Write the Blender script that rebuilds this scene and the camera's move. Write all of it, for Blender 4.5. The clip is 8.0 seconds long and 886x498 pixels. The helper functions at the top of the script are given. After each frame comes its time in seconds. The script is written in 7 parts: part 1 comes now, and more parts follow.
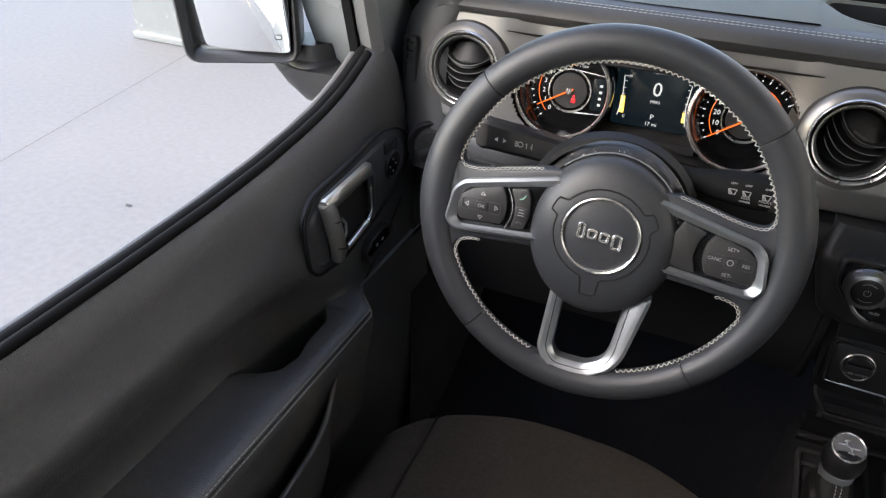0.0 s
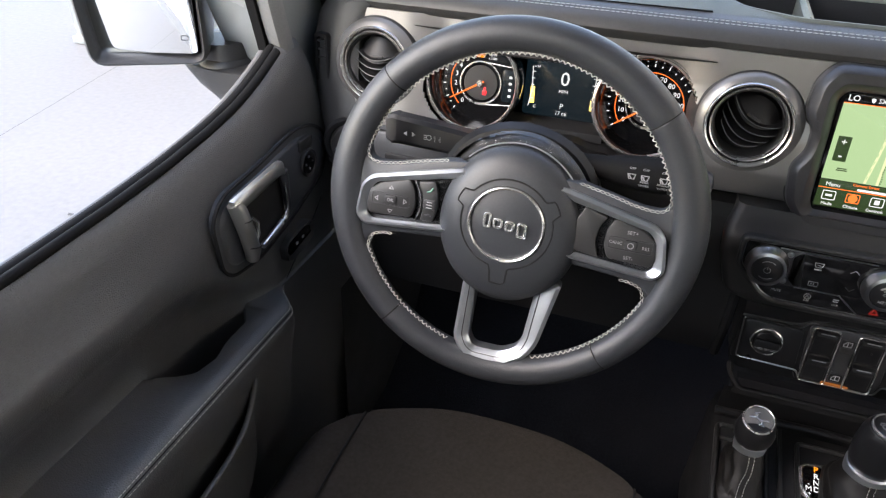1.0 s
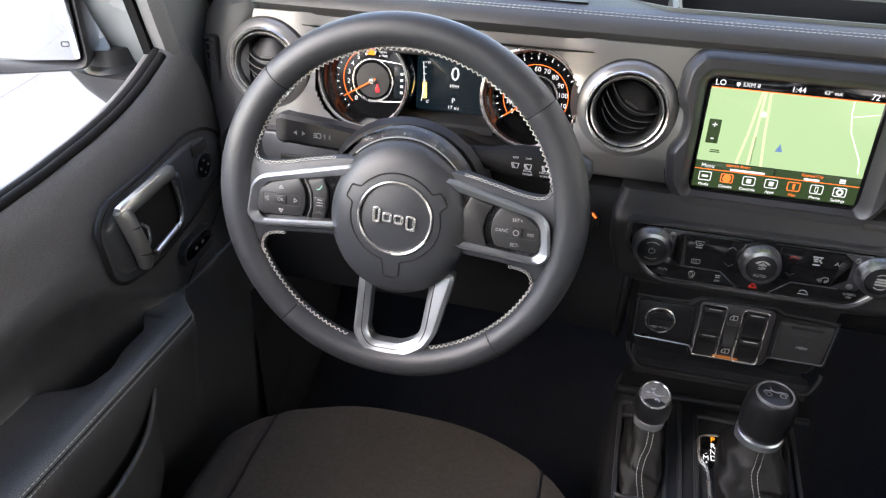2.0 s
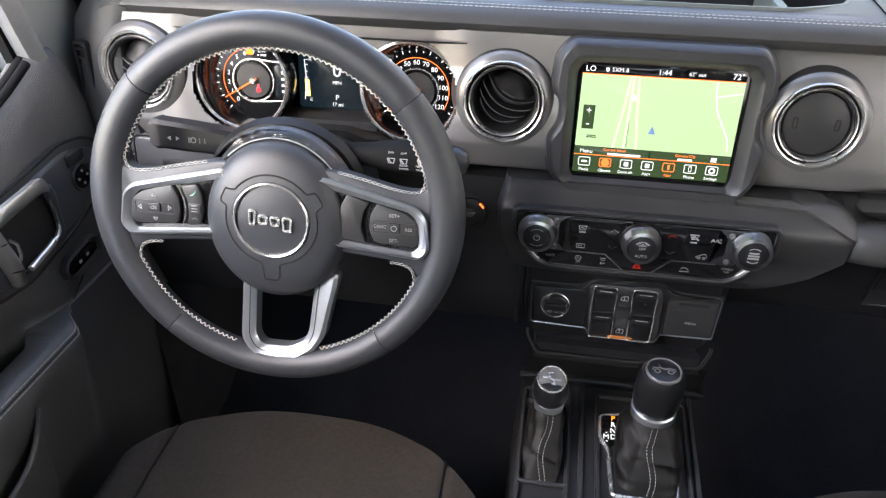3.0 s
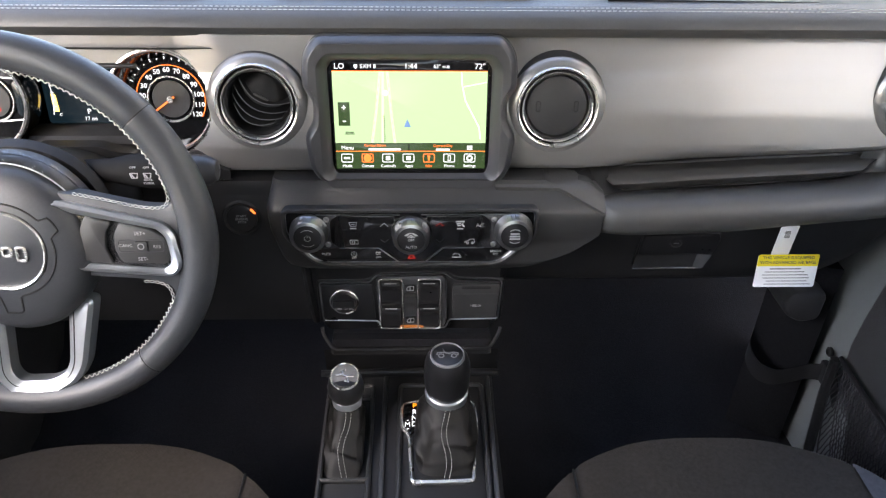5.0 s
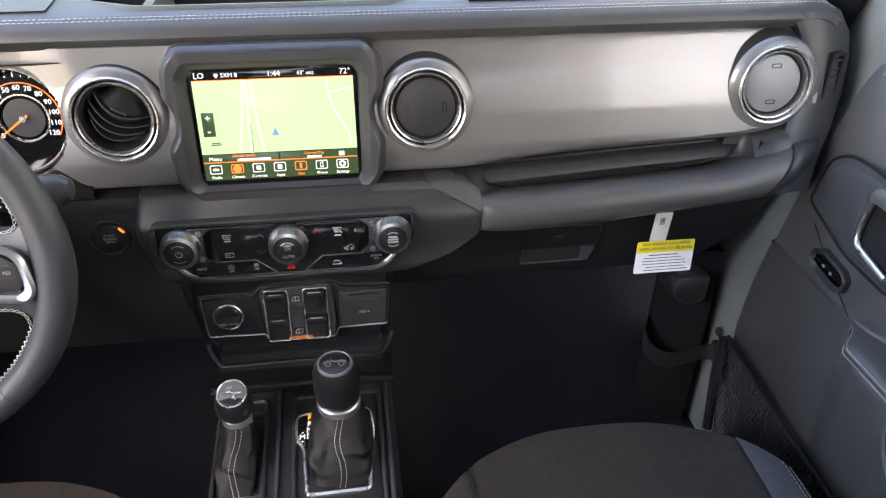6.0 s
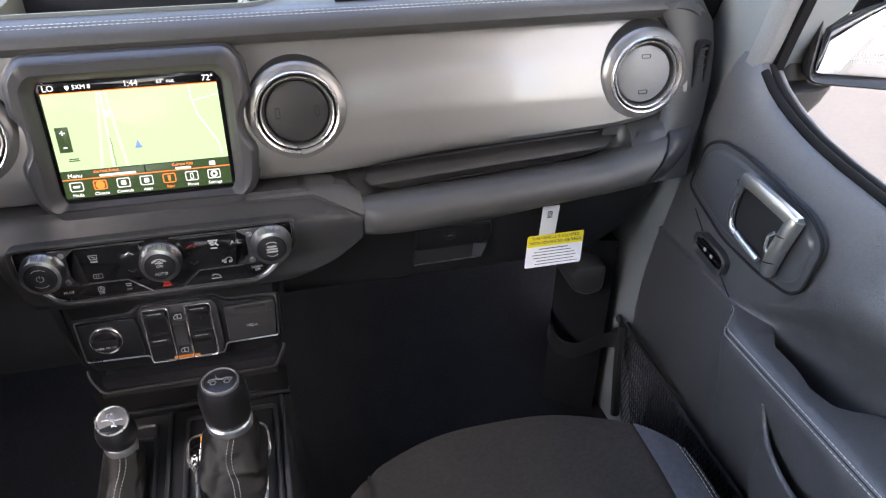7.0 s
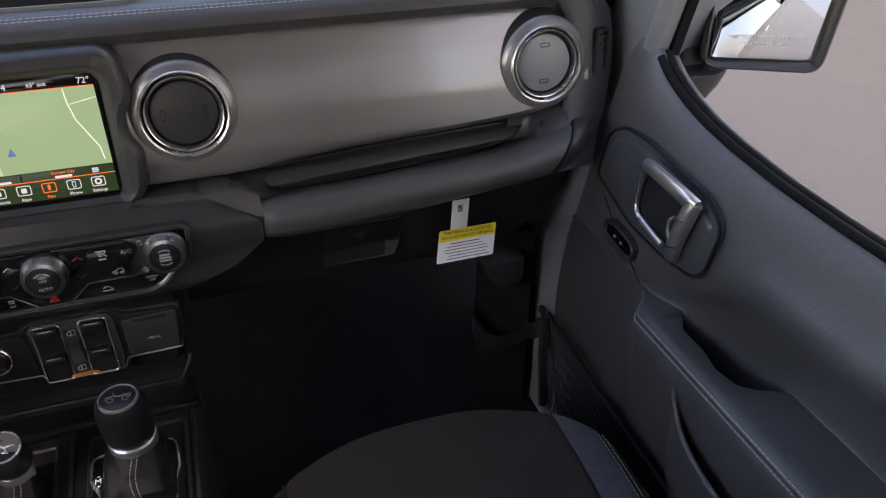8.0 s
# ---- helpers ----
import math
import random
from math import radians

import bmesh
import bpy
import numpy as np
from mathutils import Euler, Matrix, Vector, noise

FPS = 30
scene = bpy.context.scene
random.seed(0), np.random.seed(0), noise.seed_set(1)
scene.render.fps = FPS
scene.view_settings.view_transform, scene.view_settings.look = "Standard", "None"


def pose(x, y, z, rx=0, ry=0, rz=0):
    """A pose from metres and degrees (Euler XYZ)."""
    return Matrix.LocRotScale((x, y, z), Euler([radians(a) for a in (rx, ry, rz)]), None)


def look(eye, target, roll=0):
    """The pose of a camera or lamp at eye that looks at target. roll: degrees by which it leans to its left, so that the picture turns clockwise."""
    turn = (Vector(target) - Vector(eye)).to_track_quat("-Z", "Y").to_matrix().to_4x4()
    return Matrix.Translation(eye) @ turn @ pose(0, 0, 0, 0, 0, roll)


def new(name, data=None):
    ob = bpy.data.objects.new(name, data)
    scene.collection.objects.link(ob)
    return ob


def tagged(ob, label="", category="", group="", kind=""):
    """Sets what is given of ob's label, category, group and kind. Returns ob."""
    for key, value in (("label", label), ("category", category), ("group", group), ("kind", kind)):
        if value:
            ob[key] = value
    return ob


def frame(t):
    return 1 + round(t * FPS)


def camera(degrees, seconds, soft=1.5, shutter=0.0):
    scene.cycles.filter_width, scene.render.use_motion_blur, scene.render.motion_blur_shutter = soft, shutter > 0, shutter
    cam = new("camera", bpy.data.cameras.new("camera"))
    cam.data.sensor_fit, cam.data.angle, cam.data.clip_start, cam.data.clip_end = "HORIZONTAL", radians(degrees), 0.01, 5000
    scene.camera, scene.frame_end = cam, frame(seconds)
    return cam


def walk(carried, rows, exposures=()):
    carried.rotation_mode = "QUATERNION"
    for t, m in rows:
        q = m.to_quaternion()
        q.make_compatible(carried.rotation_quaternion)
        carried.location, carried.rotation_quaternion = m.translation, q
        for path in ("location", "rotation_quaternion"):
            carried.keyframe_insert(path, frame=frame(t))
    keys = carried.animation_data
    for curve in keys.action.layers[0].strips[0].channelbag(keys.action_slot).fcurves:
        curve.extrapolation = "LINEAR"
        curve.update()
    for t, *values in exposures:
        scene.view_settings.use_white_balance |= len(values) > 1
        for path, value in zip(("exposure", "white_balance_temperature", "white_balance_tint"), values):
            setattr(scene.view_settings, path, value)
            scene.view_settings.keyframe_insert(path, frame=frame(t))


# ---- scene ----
cam = camera(63.5, 8.0, soft=1.25)
PATH = [
    (0, (-0.285, -0.79, 1.581), (-0.928, 0.78, 0.522), 2.3),
    (0.5, (-0.268, -0.786, 1.576), (-0.875, 0.803, 0.524), 2.2),
    (1, (-0.231, -0.776, 1.583), (-0.779, 0.826, 0.519), 1.7),
    (1.5, (-0.205, -0.775, 1.584), (-0.687, 0.85, 0.523), 1.6),
    (1.7, (-0.194, -0.776, 1.581), (-0.645, 0.864, 0.529), 1.6),
    (2.8, (-0.119, -0.752, 1.586), (-0.41, 0.909, 0.511), 0.9),
    (3, (-0.105, -0.752, 1.586), (-0.375, 0.913, 0.512), 0.6),
    (3.5, (-0.08, -0.747, 1.59), (-0.275, 0.924, 0.508), 0.7),
    (4, (-0.042, -0.743, 1.591), (-0.161, 0.934, 0.507), 0.5),
    (4.5, (-0.01, -0.741, 1.593), (-0.053, 0.936, 0.504), 0.6),
    (4.7, (0.001, -0.737, 1.598), (-0.004, 0.934, 0.498), 0.7),
    (6, (0.082, -0.741, 1.594), (0.316, 0.925, 0.512), 0.5),
    (6.5, (0.111, -0.741, 1.591), (0.425, 0.916, 0.516), 0.2),
    (7, (0.141, -0.739, 1.59), (0.553, 0.893, 0.51), 0.4),
    (7.5, (0.167, -0.737, 1.59), (0.654, 0.867, 0.498), 0.4),
    (8, (0.192, -0.738, 1.583), (0.739, 0.847, 0.493), 0.3),
]
EXPOSURES = [(0.0, 2.09, 7450, 13), (0.5, 2.28, 7420, 13), (1.5, 2.55, 7300, 15), (3.0, 2.98, 7150, 15), (4.5, 3.07, 7200, 14), (6.0, 3.15, 7350, 17), (7.65, 3.17, 7400, 21), (7.8, 2.72, 7450, 22), (8.0, 1.86, 7450, 22)]
walk(cam, [(t, look(eye, target, roll)) for t, eye, target, roll in PATH], EXPOSURES)

# ---- world, sky lamp, exposure ----
world = bpy.data.worlds.new("daylight")
scene.world = world
world.use_nodes = True
wn = world.node_tree.nodes
sky = wn.new("ShaderNodeTexSky")
sky.sky_type, sky.sun_disc = "NISHITA", False
sky.dust_density, sky.ozone_density = 1.0, 0.7
sky.sun_elevation, sky.sun_rotation = radians(40), radians(222)
world.node_tree.links.new(sky.outputs[0], wn["Background"].inputs[0])
wn["Background"].inputs[1].default_value = 0.215
# Wide bluish sun-type lamp, added to stand in for bright open sky.
skylamp = new("skylamp", bpy.data.lights.new("skylamp", "SUN"))
skylamp.data.energy, skylamp.data.angle, skylamp.data.color = 0.36, radians(50), (0.79, 0.915, 1.0)
skylamp.matrix_world = look((-5.2, -5.8, 5.9), (0, 0, 0))


# ---- materials ----
def material(name, color, rough=0.5, metal=0.0, grain=0.0, scale=900.0, spread=0.15, coat=0.0, kind="voronoi", spec=0.5, blotch=14.0):
    """Procedural surface: colour that varies at two scales, uneven gloss and a fine relief. grain: the relief's height in mm."""
    m = bpy.data.materials.new(name)
    m.use_nodes = True
    nt = m.node_tree
    n, link = nt.nodes, nt.links.new
    bsdf = n["Principled BSDF"]
    co = n.new("ShaderNodeTexCoord")
    big = n.new("ShaderNodeTexNoise")
    big.inputs["Scale"].default_value, big.inputs["Detail"].default_value = blotch, 4
    fine = n.new("ShaderNodeTexNoise")
    fine.inputs["Scale"].default_value, fine.inputs["Detail"].default_value = scale * 0.5, 3
    for t in (big, fine):
        link(co.outputs["Object"], t.inputs["Vector"])
    both = n.new("ShaderNodeMath")
    both.operation = "ADD"
    link(big.outputs[0], both.inputs[0])
    link(fine.outputs[0], both.inputs[1])
    ramp = n.new("ShaderNodeMapRange")
    ramp.inputs["From Min"].default_value, ramp.inputs["From Max"].default_value = 0.6, 1.4
    ramp.inputs["To Min"].default_value, ramp.inputs["To Max"].default_value = 1 - spread, 1 + spread
    link(both.outputs[0], ramp.inputs["Value"])
    mix = n.new("ShaderNodeVectorMath")
    mix.operation = "SCALE"
    mix.inputs[0].default_value = color[:3]
    link(ramp.outputs[0], mix.inputs["Scale"])
    link(mix.outputs[0], bsdf.inputs["Base Color"])
    gloss = n.new("ShaderNodeMapRange")
    gloss.inputs["From Min"].default_value, gloss.inputs["From Max"].default_value = 0.3, 0.7
    gloss.inputs["To Min"].default_value, gloss.inputs["To Max"].default_value = rough * (0.97 if metal > 0.5 else 0.88), min(1.0, rough * (1.03 if metal > 0.5 else 1.12))
    link(big.outputs[0], gloss.inputs["Value"])
    link(gloss.outputs[0], bsdf.inputs["Roughness"])
    bsdf.inputs["Metallic"].default_value = metal
    bsdf.inputs["Specular IOR Level"].default_value = spec
    bsdf.inputs["Coat Weight"].default_value, bsdf.inputs["Coat Roughness"].default_value = coat, 0.06
    if grain:
        if kind == "voronoi":
            tex = n.new("ShaderNodeTexVoronoi")
            tex.feature = "DISTANCE_TO_EDGE"
            out = tex.outputs["Distance"]
        elif kind == "weave":
            tex = n.new("ShaderNodeTexChecker")
            out = tex.outputs["Fac"]
        else:
            tex = n.new("ShaderNodeTexNoise")
            tex.inputs["Detail"].default_value = 5
            out = tex.outputs[0]
        tex.inputs["Scale"].default_value = scale
        link(co.outputs["Object"], tex.inputs["Vector"])
        bump = n.new("ShaderNodeBump")
        bump.inputs["Strength"].default_value, bump.inputs["Distance"].default_value = 0.6, grain * 0.001
        link(out, bump.inputs["Height"])
        link(bump.outputs[0], bsdf.inputs["Normal"])
    return m


def glow(name, color, strength):
    m = bpy.data.materials.new(name)
    m.use_nodes = True
    b = m.node_tree.nodes["Principled BSDF"]
    b.inputs["Base Color"].default_value = (0.01, 0.01, 0.01, 1)
    b.inputs["Roughness"].default_value = 0.25
    b.inputs["Emission Color"].default_value = (*color, 1)
    b.inputs["Emission Strength"].default_value = strength
    return m


def clear(name, rough=0.02, tint=1.0):
    """Thin clear glass that lets light straight through."""
    m = bpy.data.materials.new(name)
    m.use_nodes = True
    n, link = m.node_tree.nodes, m.node_tree.links.new
    thin, shine, fres, mix = n.new("ShaderNodeBsdfTransparent"), n.new("ShaderNodeBsdfGlossy"), n.new("ShaderNodeFresnel"), n.new("ShaderNodeMixShader")
    shine.inputs["Roughness"].default_value = rough
    thin.inputs[0].default_value = (tint, tint, tint, 1)
    link(fres.outputs[0], mix.inputs[0])
    link(thin.outputs[0], mix.inputs[1])
    link(shine.outputs[0], mix.inputs[2])
    link(mix.outputs[0], n["Material Output"].inputs[0])
    return m


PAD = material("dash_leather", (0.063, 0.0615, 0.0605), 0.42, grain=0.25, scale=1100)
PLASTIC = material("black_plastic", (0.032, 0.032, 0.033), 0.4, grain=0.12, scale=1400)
# Dash leather again, windscreen light put in as a paler, greener colour.
LITPAD = material("lit_top_leather", (0.100, 0.103, 0.082), 0.55, grain=0.3, scale=900, spec=0.35)
SATIN = material("satin_black", (0.066, 0.069, 0.075), 0.33, grain=0.05, scale=1800)
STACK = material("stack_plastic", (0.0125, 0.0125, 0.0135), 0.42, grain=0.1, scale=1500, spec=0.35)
VENTGREY = material("vent_grey", (0.15, 0.148, 0.15), 0.42, grain=0.05, scale=1800)
# Window glare on a black shutter disc, put in as pale colour.
GLAREDISC = material("glare_disc", (0.215, 0.217, 0.222), 0.35, grain=0.05, scale=1800)
SPOKE = material("spoke_silver", (0.52, 0.55, 0.58), 0.34, metal=0.85, scale=1500, spread=0.05)
NET = material("net_cord", (0.026, 0.026, 0.030), 0.7)
LIDSKIN = material("lid_skin", (0.034, 0.033, 0.0325), 0.45, grain=0.5, scale=700)
SOFT = material("soft_black", (0.0175, 0.0178, 0.0195), 0.6, grain=0.15, scale=1200, spec=0.3)
DOORSKIN = material("door_vinyl", (0.0780, 0.0782, 0.0795), 0.37, grain=1.3, scale=440, spec=1.0)
LEATHER = material("wheel_leather", (0.038, 0.0412, 0.0470), 0.40, grain=0.3, scale=1000, spec=0.6)
BOOT = material("boot_leather", (0.0085, 0.0076, 0.0072), 0.52, grain=0.35, scale=800, spec=0.35)
SILVER = material("silver_paint", (0.290, 0.282, 0.278), 0.36, metal=0.6, coat=0.5, scale=2500, spread=0.05)
BEZEL = material("grey_bezel", (0.050, 0.050, 0.054), 0.34, metal=0.2, grain=0.05, scale=2000)
SMOKE = material("smoked_chrome", (0.40, 0.40, 0.41), 0.28, metal=1.0, spread=0.05)
KNOB = material("black_knob", (0.014, 0.014, 0.0155), 0.3, grain=0.06, scale=1800)
DIMRED = glow("dim_red", (1.0, 0.05, 0.04), 0.045)
AMBERGLINT = glow("amber_glint", (1.0, 0.32, 0.06), 0.05)
GRIP = material("satin_grip", (0.68, 0.67, 0.63), 0.33, metal=0.9, scale=1500, spread=0.05)
CHROME = material("satin_chrome", (0.72, 0.71, 0.69), 0.27, metal=0.8, scale=1500, spread=0.05)
GLOSS = material("gloss_black", (0.008, 0.008, 0.009), 0.12, coat=0.6, spread=0.1)
# Near-black for seams and slots; also puts the shade inside recesses into colour.
SEAMSHADE = material("seam_recess_shade", (0.008, 0.008, 0.0085), 0.8)
RUBBER = material("rubber_seal", (0.009, 0.009, 0.0095), 0.75, spec=0.15)
CLOTH = material("seat_cloth", (0.0390, 0.0338, 0.0302), 0.9, grain=0.5, scale=420, kind="weave", spread=0.25, spec=0.15)
MESH = material("seat_mesh_cloth", (0.075, 0.075, 0.085), 0.8, grain=1.6, scale=330, kind="weave", spread=0.3)
CARPET = material("carpet", (0.0135, 0.0137, 0.0160), 0.95, grain=1.2, scale=500, kind="noise", spread=0.4, spec=0.1)
PAINT = material("grey_paint", (0.24, 0.255, 0.255), 0.25, coat=1.0, spread=0.04)
TRIMGREY = material("pillar_trim", (0.22, 0.22, 0.22), 0.55, grain=0.1, scale=1200)
THREAD = material("stitch_thread", (0.55, 0.54, 0.50), 0.8, spread=0.1)
CONCRETE = material("concrete", (0.235, 0.222, 0.210), 0.75, grain=1.5, scale=60, kind="noise", spread=0.12, blotch=0.9)
SHADEGROUND = material("shaded_concrete", (0.122, 0.106, 0.091), 0.8, grain=1.2, scale=70, kind="noise", spread=0.10, blotch=1.3)
BOUNCETAN = material("bounce_tan", (0.76, 0.70, 0.62), 0.9, grain=2.0, scale=90, kind="noise", spread=0.1, blotch=0.7)
JOINT = material("concrete_joint", (0.10, 0.096, 0.09), 0.9)
WHITE = material("white_paper", (0.72, 0.72, 0.72), 0.6, spread=0.04)
YELLOW = material("yellow_paper", (0.75, 0.6, 0.01), 0.6, spread=0.04)
INK = material("black_ink", (0.05, 0.05, 0.05), 0.6)
PRINT = material("white_print", (0.36, 0.36, 0.36), 0.5)
MIRROR = material("mirror_glass", (0.88, 0.9, 0.9), 0.01, metal=1.0, spread=0.01)
ETCH = material("etched_glass", (0.62, 0.60, 0.56), 0.3, metal=0.9, spread=0.02)
FILM = clear("clear_film", 0.2)
GLASS = clear("window_glass")
TINTED = clear("privacy_glass", tint=0.65)
LIT = glow("lit_white", (0.85, 0.92, 1.0), 0.24)
ORANGE = glow("lit_orange", (1.0, 0.2, 0.04), 0.3)
AMBER = glow("lit_amber", (1.0, 0.3, 0.02), 0.33)
RED = glow("lit_red", (1.0, 0.04, 0.05), 0.36)
LCD = glow("lit_lcd", (0.010, 0.026, 0.040), 0.08)
MAPGREEN = glow("map_green", (0.39, 0.60, 0.34), 0.225)
MAPROAD = glow("map_road", (0.60, 0.70, 0.42), 0.28)
MAPDARK = glow("map_dark", (0.02, 0.04, 0.015), 0.3)
MAPBLUE = glow("map_blue", (0.10, 0.20, 0.42), 0.26)


# ---- building helpers ----
def part(name, bm, mat, parent=None, label="", smooth=40, m=None):
    """Links a bmesh as one mesh object under its parent."""
    bmesh.ops.recalc_face_normals(bm, faces=bm.faces)
    me = bpy.data.meshes.new(name)
    bm.to_mesh(me)
    bm.free()
    me.materials.append(mat)
    if smooth:
        me.shade_smooth()
        me.set_sharp_from_angle(angle=radians(smooth))
    ob = new(name, me)
    ob.parent = parent
    if m is not None:
        ob.matrix_basis = m
    return tagged(ob, label)


def thing(name, m, label, category, group="", kind=""):
    ob = new(name)
    ob.empty_display_size = 0.05
    ob.matrix_basis = m
    return tagged(ob, label, category, group, kind)


def face(x, y, z, tilt=0.0, turn=0.0):
    """A frame on a surface that faces the seats: x to the right, y up, z out of it; tilt: its top leans forward."""
    return pose(x, y, z, 90 - tilt, 0, turn)


def loft(rows, closed=True, cap0=False, cap1=False, bm=None, wrap=False):
    """Skins rows of points, each with the same count; closed: each row is a loop."""
    bm = bm or bmesh.new()
    vs = [[bm.verts.new(p) for p in row] for row in rows]
    n = len(vs[0])
    pairs = list(zip(vs, vs[1:])) + ([(vs[-1], vs[0])] if wrap else [])
    for a, b in pairs:
        for i in range(n if closed else n - 1):
            j = (i + 1) % n
            bm.faces.new((a[i], a[j], b[j], b[i]))
    if cap0:
        bm.faces.new(vs[0])
    if cap1:
        bm.faces.new(vs[-1])
    return bm


def lathe(profile, seg=48, bm=None, cap0=False, cap1=False, squash=1.0):
    """Turns (radius, z) round the z axis."""
    rows = [[(r * math.cos(2 * math.pi * i / seg), squash * r * math.sin(2 * math.pi * i / seg), z) for i in range(seg)] for r, z in profile]
    return loft(rows, True, cap0, cap1, bm)


def tube(pts, r, seg=8, closed=False, bm=None, flat=1.0, cap=True):
    """A round bar along points; r may be a list."""
    pts = [Vector(p) for p in pts]
    n = len(pts)
    rows, up = [], None
    for i, p in enumerate(pts):
        a = pts[(i - 1) % n] if closed or i else p
        b = pts[(i + 1) % n] if closed or i < n - 1 else p
        d = (b - a).normalized()
        if up is None:
            up = Vector((0, 0, 1)) if abs(d.z) < 0.9 else Vector((1, 0, 0))
        side = d.cross(up).normalized()
        up = side.cross(d).normalized()
        q = r[i] if isinstance(r, (list, tuple)) else r
        rows.append([p + side * q * math.cos(2 * math.pi * k / seg) + up * q * flat * math.sin(2 * math.pi * k / seg) for k in range(seg)])
    return loft(rows, True, cap and not closed, cap and not closed, bm, wrap=closed)


def rounded(pts, r=0.005, n=4):
    """A polygon with its corners rounded."""
    out, k = [], len(pts)
    for i in range(k):
        p, a, b = Vector(pts[i]), Vector(pts[i - 1]), Vector(pts[(i + 1) % k])
        da, db = a - p, b - p
        q = min(r, da.length * 0.45, db.length * 0.45)
        s, e = p + da.normalized() * q, p + db.normalized() * q
        for j in range(n + 1):
            t = j / n
            out.append(tuple(s * (1 - t) ** 2 + p * 2 * t * (1 - t) + e * t * t))
    return out


def rrect(w, h, r, cx=0.0, cy=0.0, n=4):
    return rounded([(cx - w / 2, cy - h / 2), (cx + w / 2, cy - h / 2), (cx + w / 2, cy + h / 2), (cx - w / 2, cy + h / 2)], r, n)


def grow(outline, d):
    """An outline moved outwards by d (inwards: minus); outline counterclockwise."""
    out, n = [], len(outline)
    for i in range(n):
        a, p, b = (Vector(outline[j % n]) for j in (i - 1, i, i + 1))
        t = (p - a).normalized() + (b - p).normalized() if (p - a).length > 1e-9 and (b - p).length > 1e-9 else b - a
        t = t.normalized() if t.length > 1e-9 else Vector((1, 0))
        out.append((p.x + t.y * d, p.y - t.x * d))
    return out


def plate(outline, z0, z1, bevel=0.001, bm=None):
    """A flat piece between z0 and z1 with a rounded front edge."""
    bevel = min(bevel, abs(z1 - z0) * 0.9)
    rows = [[(x, y, z0) for x, y in outline], [(x, y, z1 - bevel) for x, y in outline],
            [(x, y, z1 - bevel * 0.3) for x, y in grow(outline, -bevel * 0.3)], [(x, y, z1) for x, y in grow(outline, -bevel)]]
    return loft(rows, True, True, True, bm)


def hoop(outer, inner, z0, z1, bevel=0.0015, slope=0.0, bm=None):
    """A frame between two outlines of the same count; slope: how far the inner edge falls back."""
    rows = [[(x, y, z0) for x, y in outer], [(x, y, z1 - bevel) for x, y in outer], [(x, y, z1) for x, y in grow(outer, -bevel)],
            [(x, y, z1 - slope) for x, y in grow(inner, bevel)], [(x, y, z1 - slope - bevel) for x, y in inner], [(x, y, z0) for x, y in inner]]
    return loft(rows, True, bm=bm, wrap=True)


def block(sx, sy, sz, cx=0.0, cy=0.0, cz=0.0, bevel=0.003, bm=None):
    b = bmesh.new()
    bmesh.ops.create_cube(b, size=1.0)
    for v in b.verts:
        v.co = Vector((v.co.x * sx + cx, v.co.y * sy + cy, v.co.z * sz + cz))
    if bevel:
        bmesh.ops.bevel(b, geom=b.edges[:], offset=bevel, segments=2, affect="EDGES", profile=0.6)
    if bm is None:
        return b
    me = bpy.data.meshes.new("join")
    b.to_mesh(me)
    b.free()
    bm.from_mesh(me)
    bpy.data.meshes.remove(me)
    return bm


def turned(bm, m):
    bm.transform(m)
    return bm


def spline(ctrl, n=8):
    """Smooth points through the control points."""
    c = [Vector(p) for p in ctrl]
    c = [2 * c[0] - c[1]] + c + [2 * c[-1] - c[-2]]
    out = []
    for i in range(1, len(c) - 2):
        p0, p1, p2, p3 = c[i - 1:i + 3]
        for k in range(n):
            t = k / n
            out.append(0.5 * ((2 * p1) + (p2 - p0) * t + (2 * p0 - 5 * p1 + 4 * p2 - p3) * t * t + (3 * p1 - p0 - 3 * p2 + p3) * t ** 3))
    out.append(c[-2])
    return out


def stitches(pts, step=0.005, length=0.0036, r=0.0005, bm=None, skew=0.0):
    """Short threads along a line of points; skew: degrees by which each one slants, by turns."""
    bm = bm or bmesh.new()
    pts = [Vector(p) for p in pts]
    run, k = 0.0, 0
    for a, b in zip(pts, pts[1:]):
        d = b - a
        while run < d.length:
            o = a + d.normalized() * run
            u = d.normalized()
            if skew:
                u = Matrix.Rotation(radians(skew if k % 2 else -skew), 3, "Z") @ u
            tube([o - u * length / 2, o, o + u * length / 2], [r * 0.6, r, r * 0.6], 5, bm=bm)
            run += step
            k += 1
        run -= d.length
    return bm


def words(name, text, size, mat, parent, x, y, z=0.0006, turn=0.0, thick=0.0002, m=None, label=""):
    """Flat lettering in the built-in font, centred on (x, y) of the parent's frame."""
    cu = bpy.data.curves.new(name, "FONT")
    cu.body, cu.size, cu.align_x, cu.align_y, cu.extrude, cu.resolution_u = text, size, "CENTER", "CENTER", thick, 2
    ob = bpy.data.objects.new(name, cu)
    me = bpy.data.meshes.new_from_object(ob)
    bpy.data.objects.remove(ob)
    bpy.data.curves.remove(cu)
    me.materials.clear()
    me.materials.append(mat)
    o = new(name, me)
    o.parent = parent
    o.matrix_basis = (m or Matrix()) @ pose(x, y, z, 0, 0, turn)
    return tagged(o, label)


def smooth01(a, b, v):
    t = min(1.0, max(0.0, (v - a) / (b - a)))
    return t * t * (3 - 2 * t)


def bar_rows(bm, x, y, w, rows, step, h, z):
    """Unreadable lines of print."""
    for i in range(rows):
        plate(rrect(w * (0.92 if i % 3 else 0.8), h, h * 0.3, x, y - i * step), z, z + 0.0002, 0.00005, bm)
    return bm


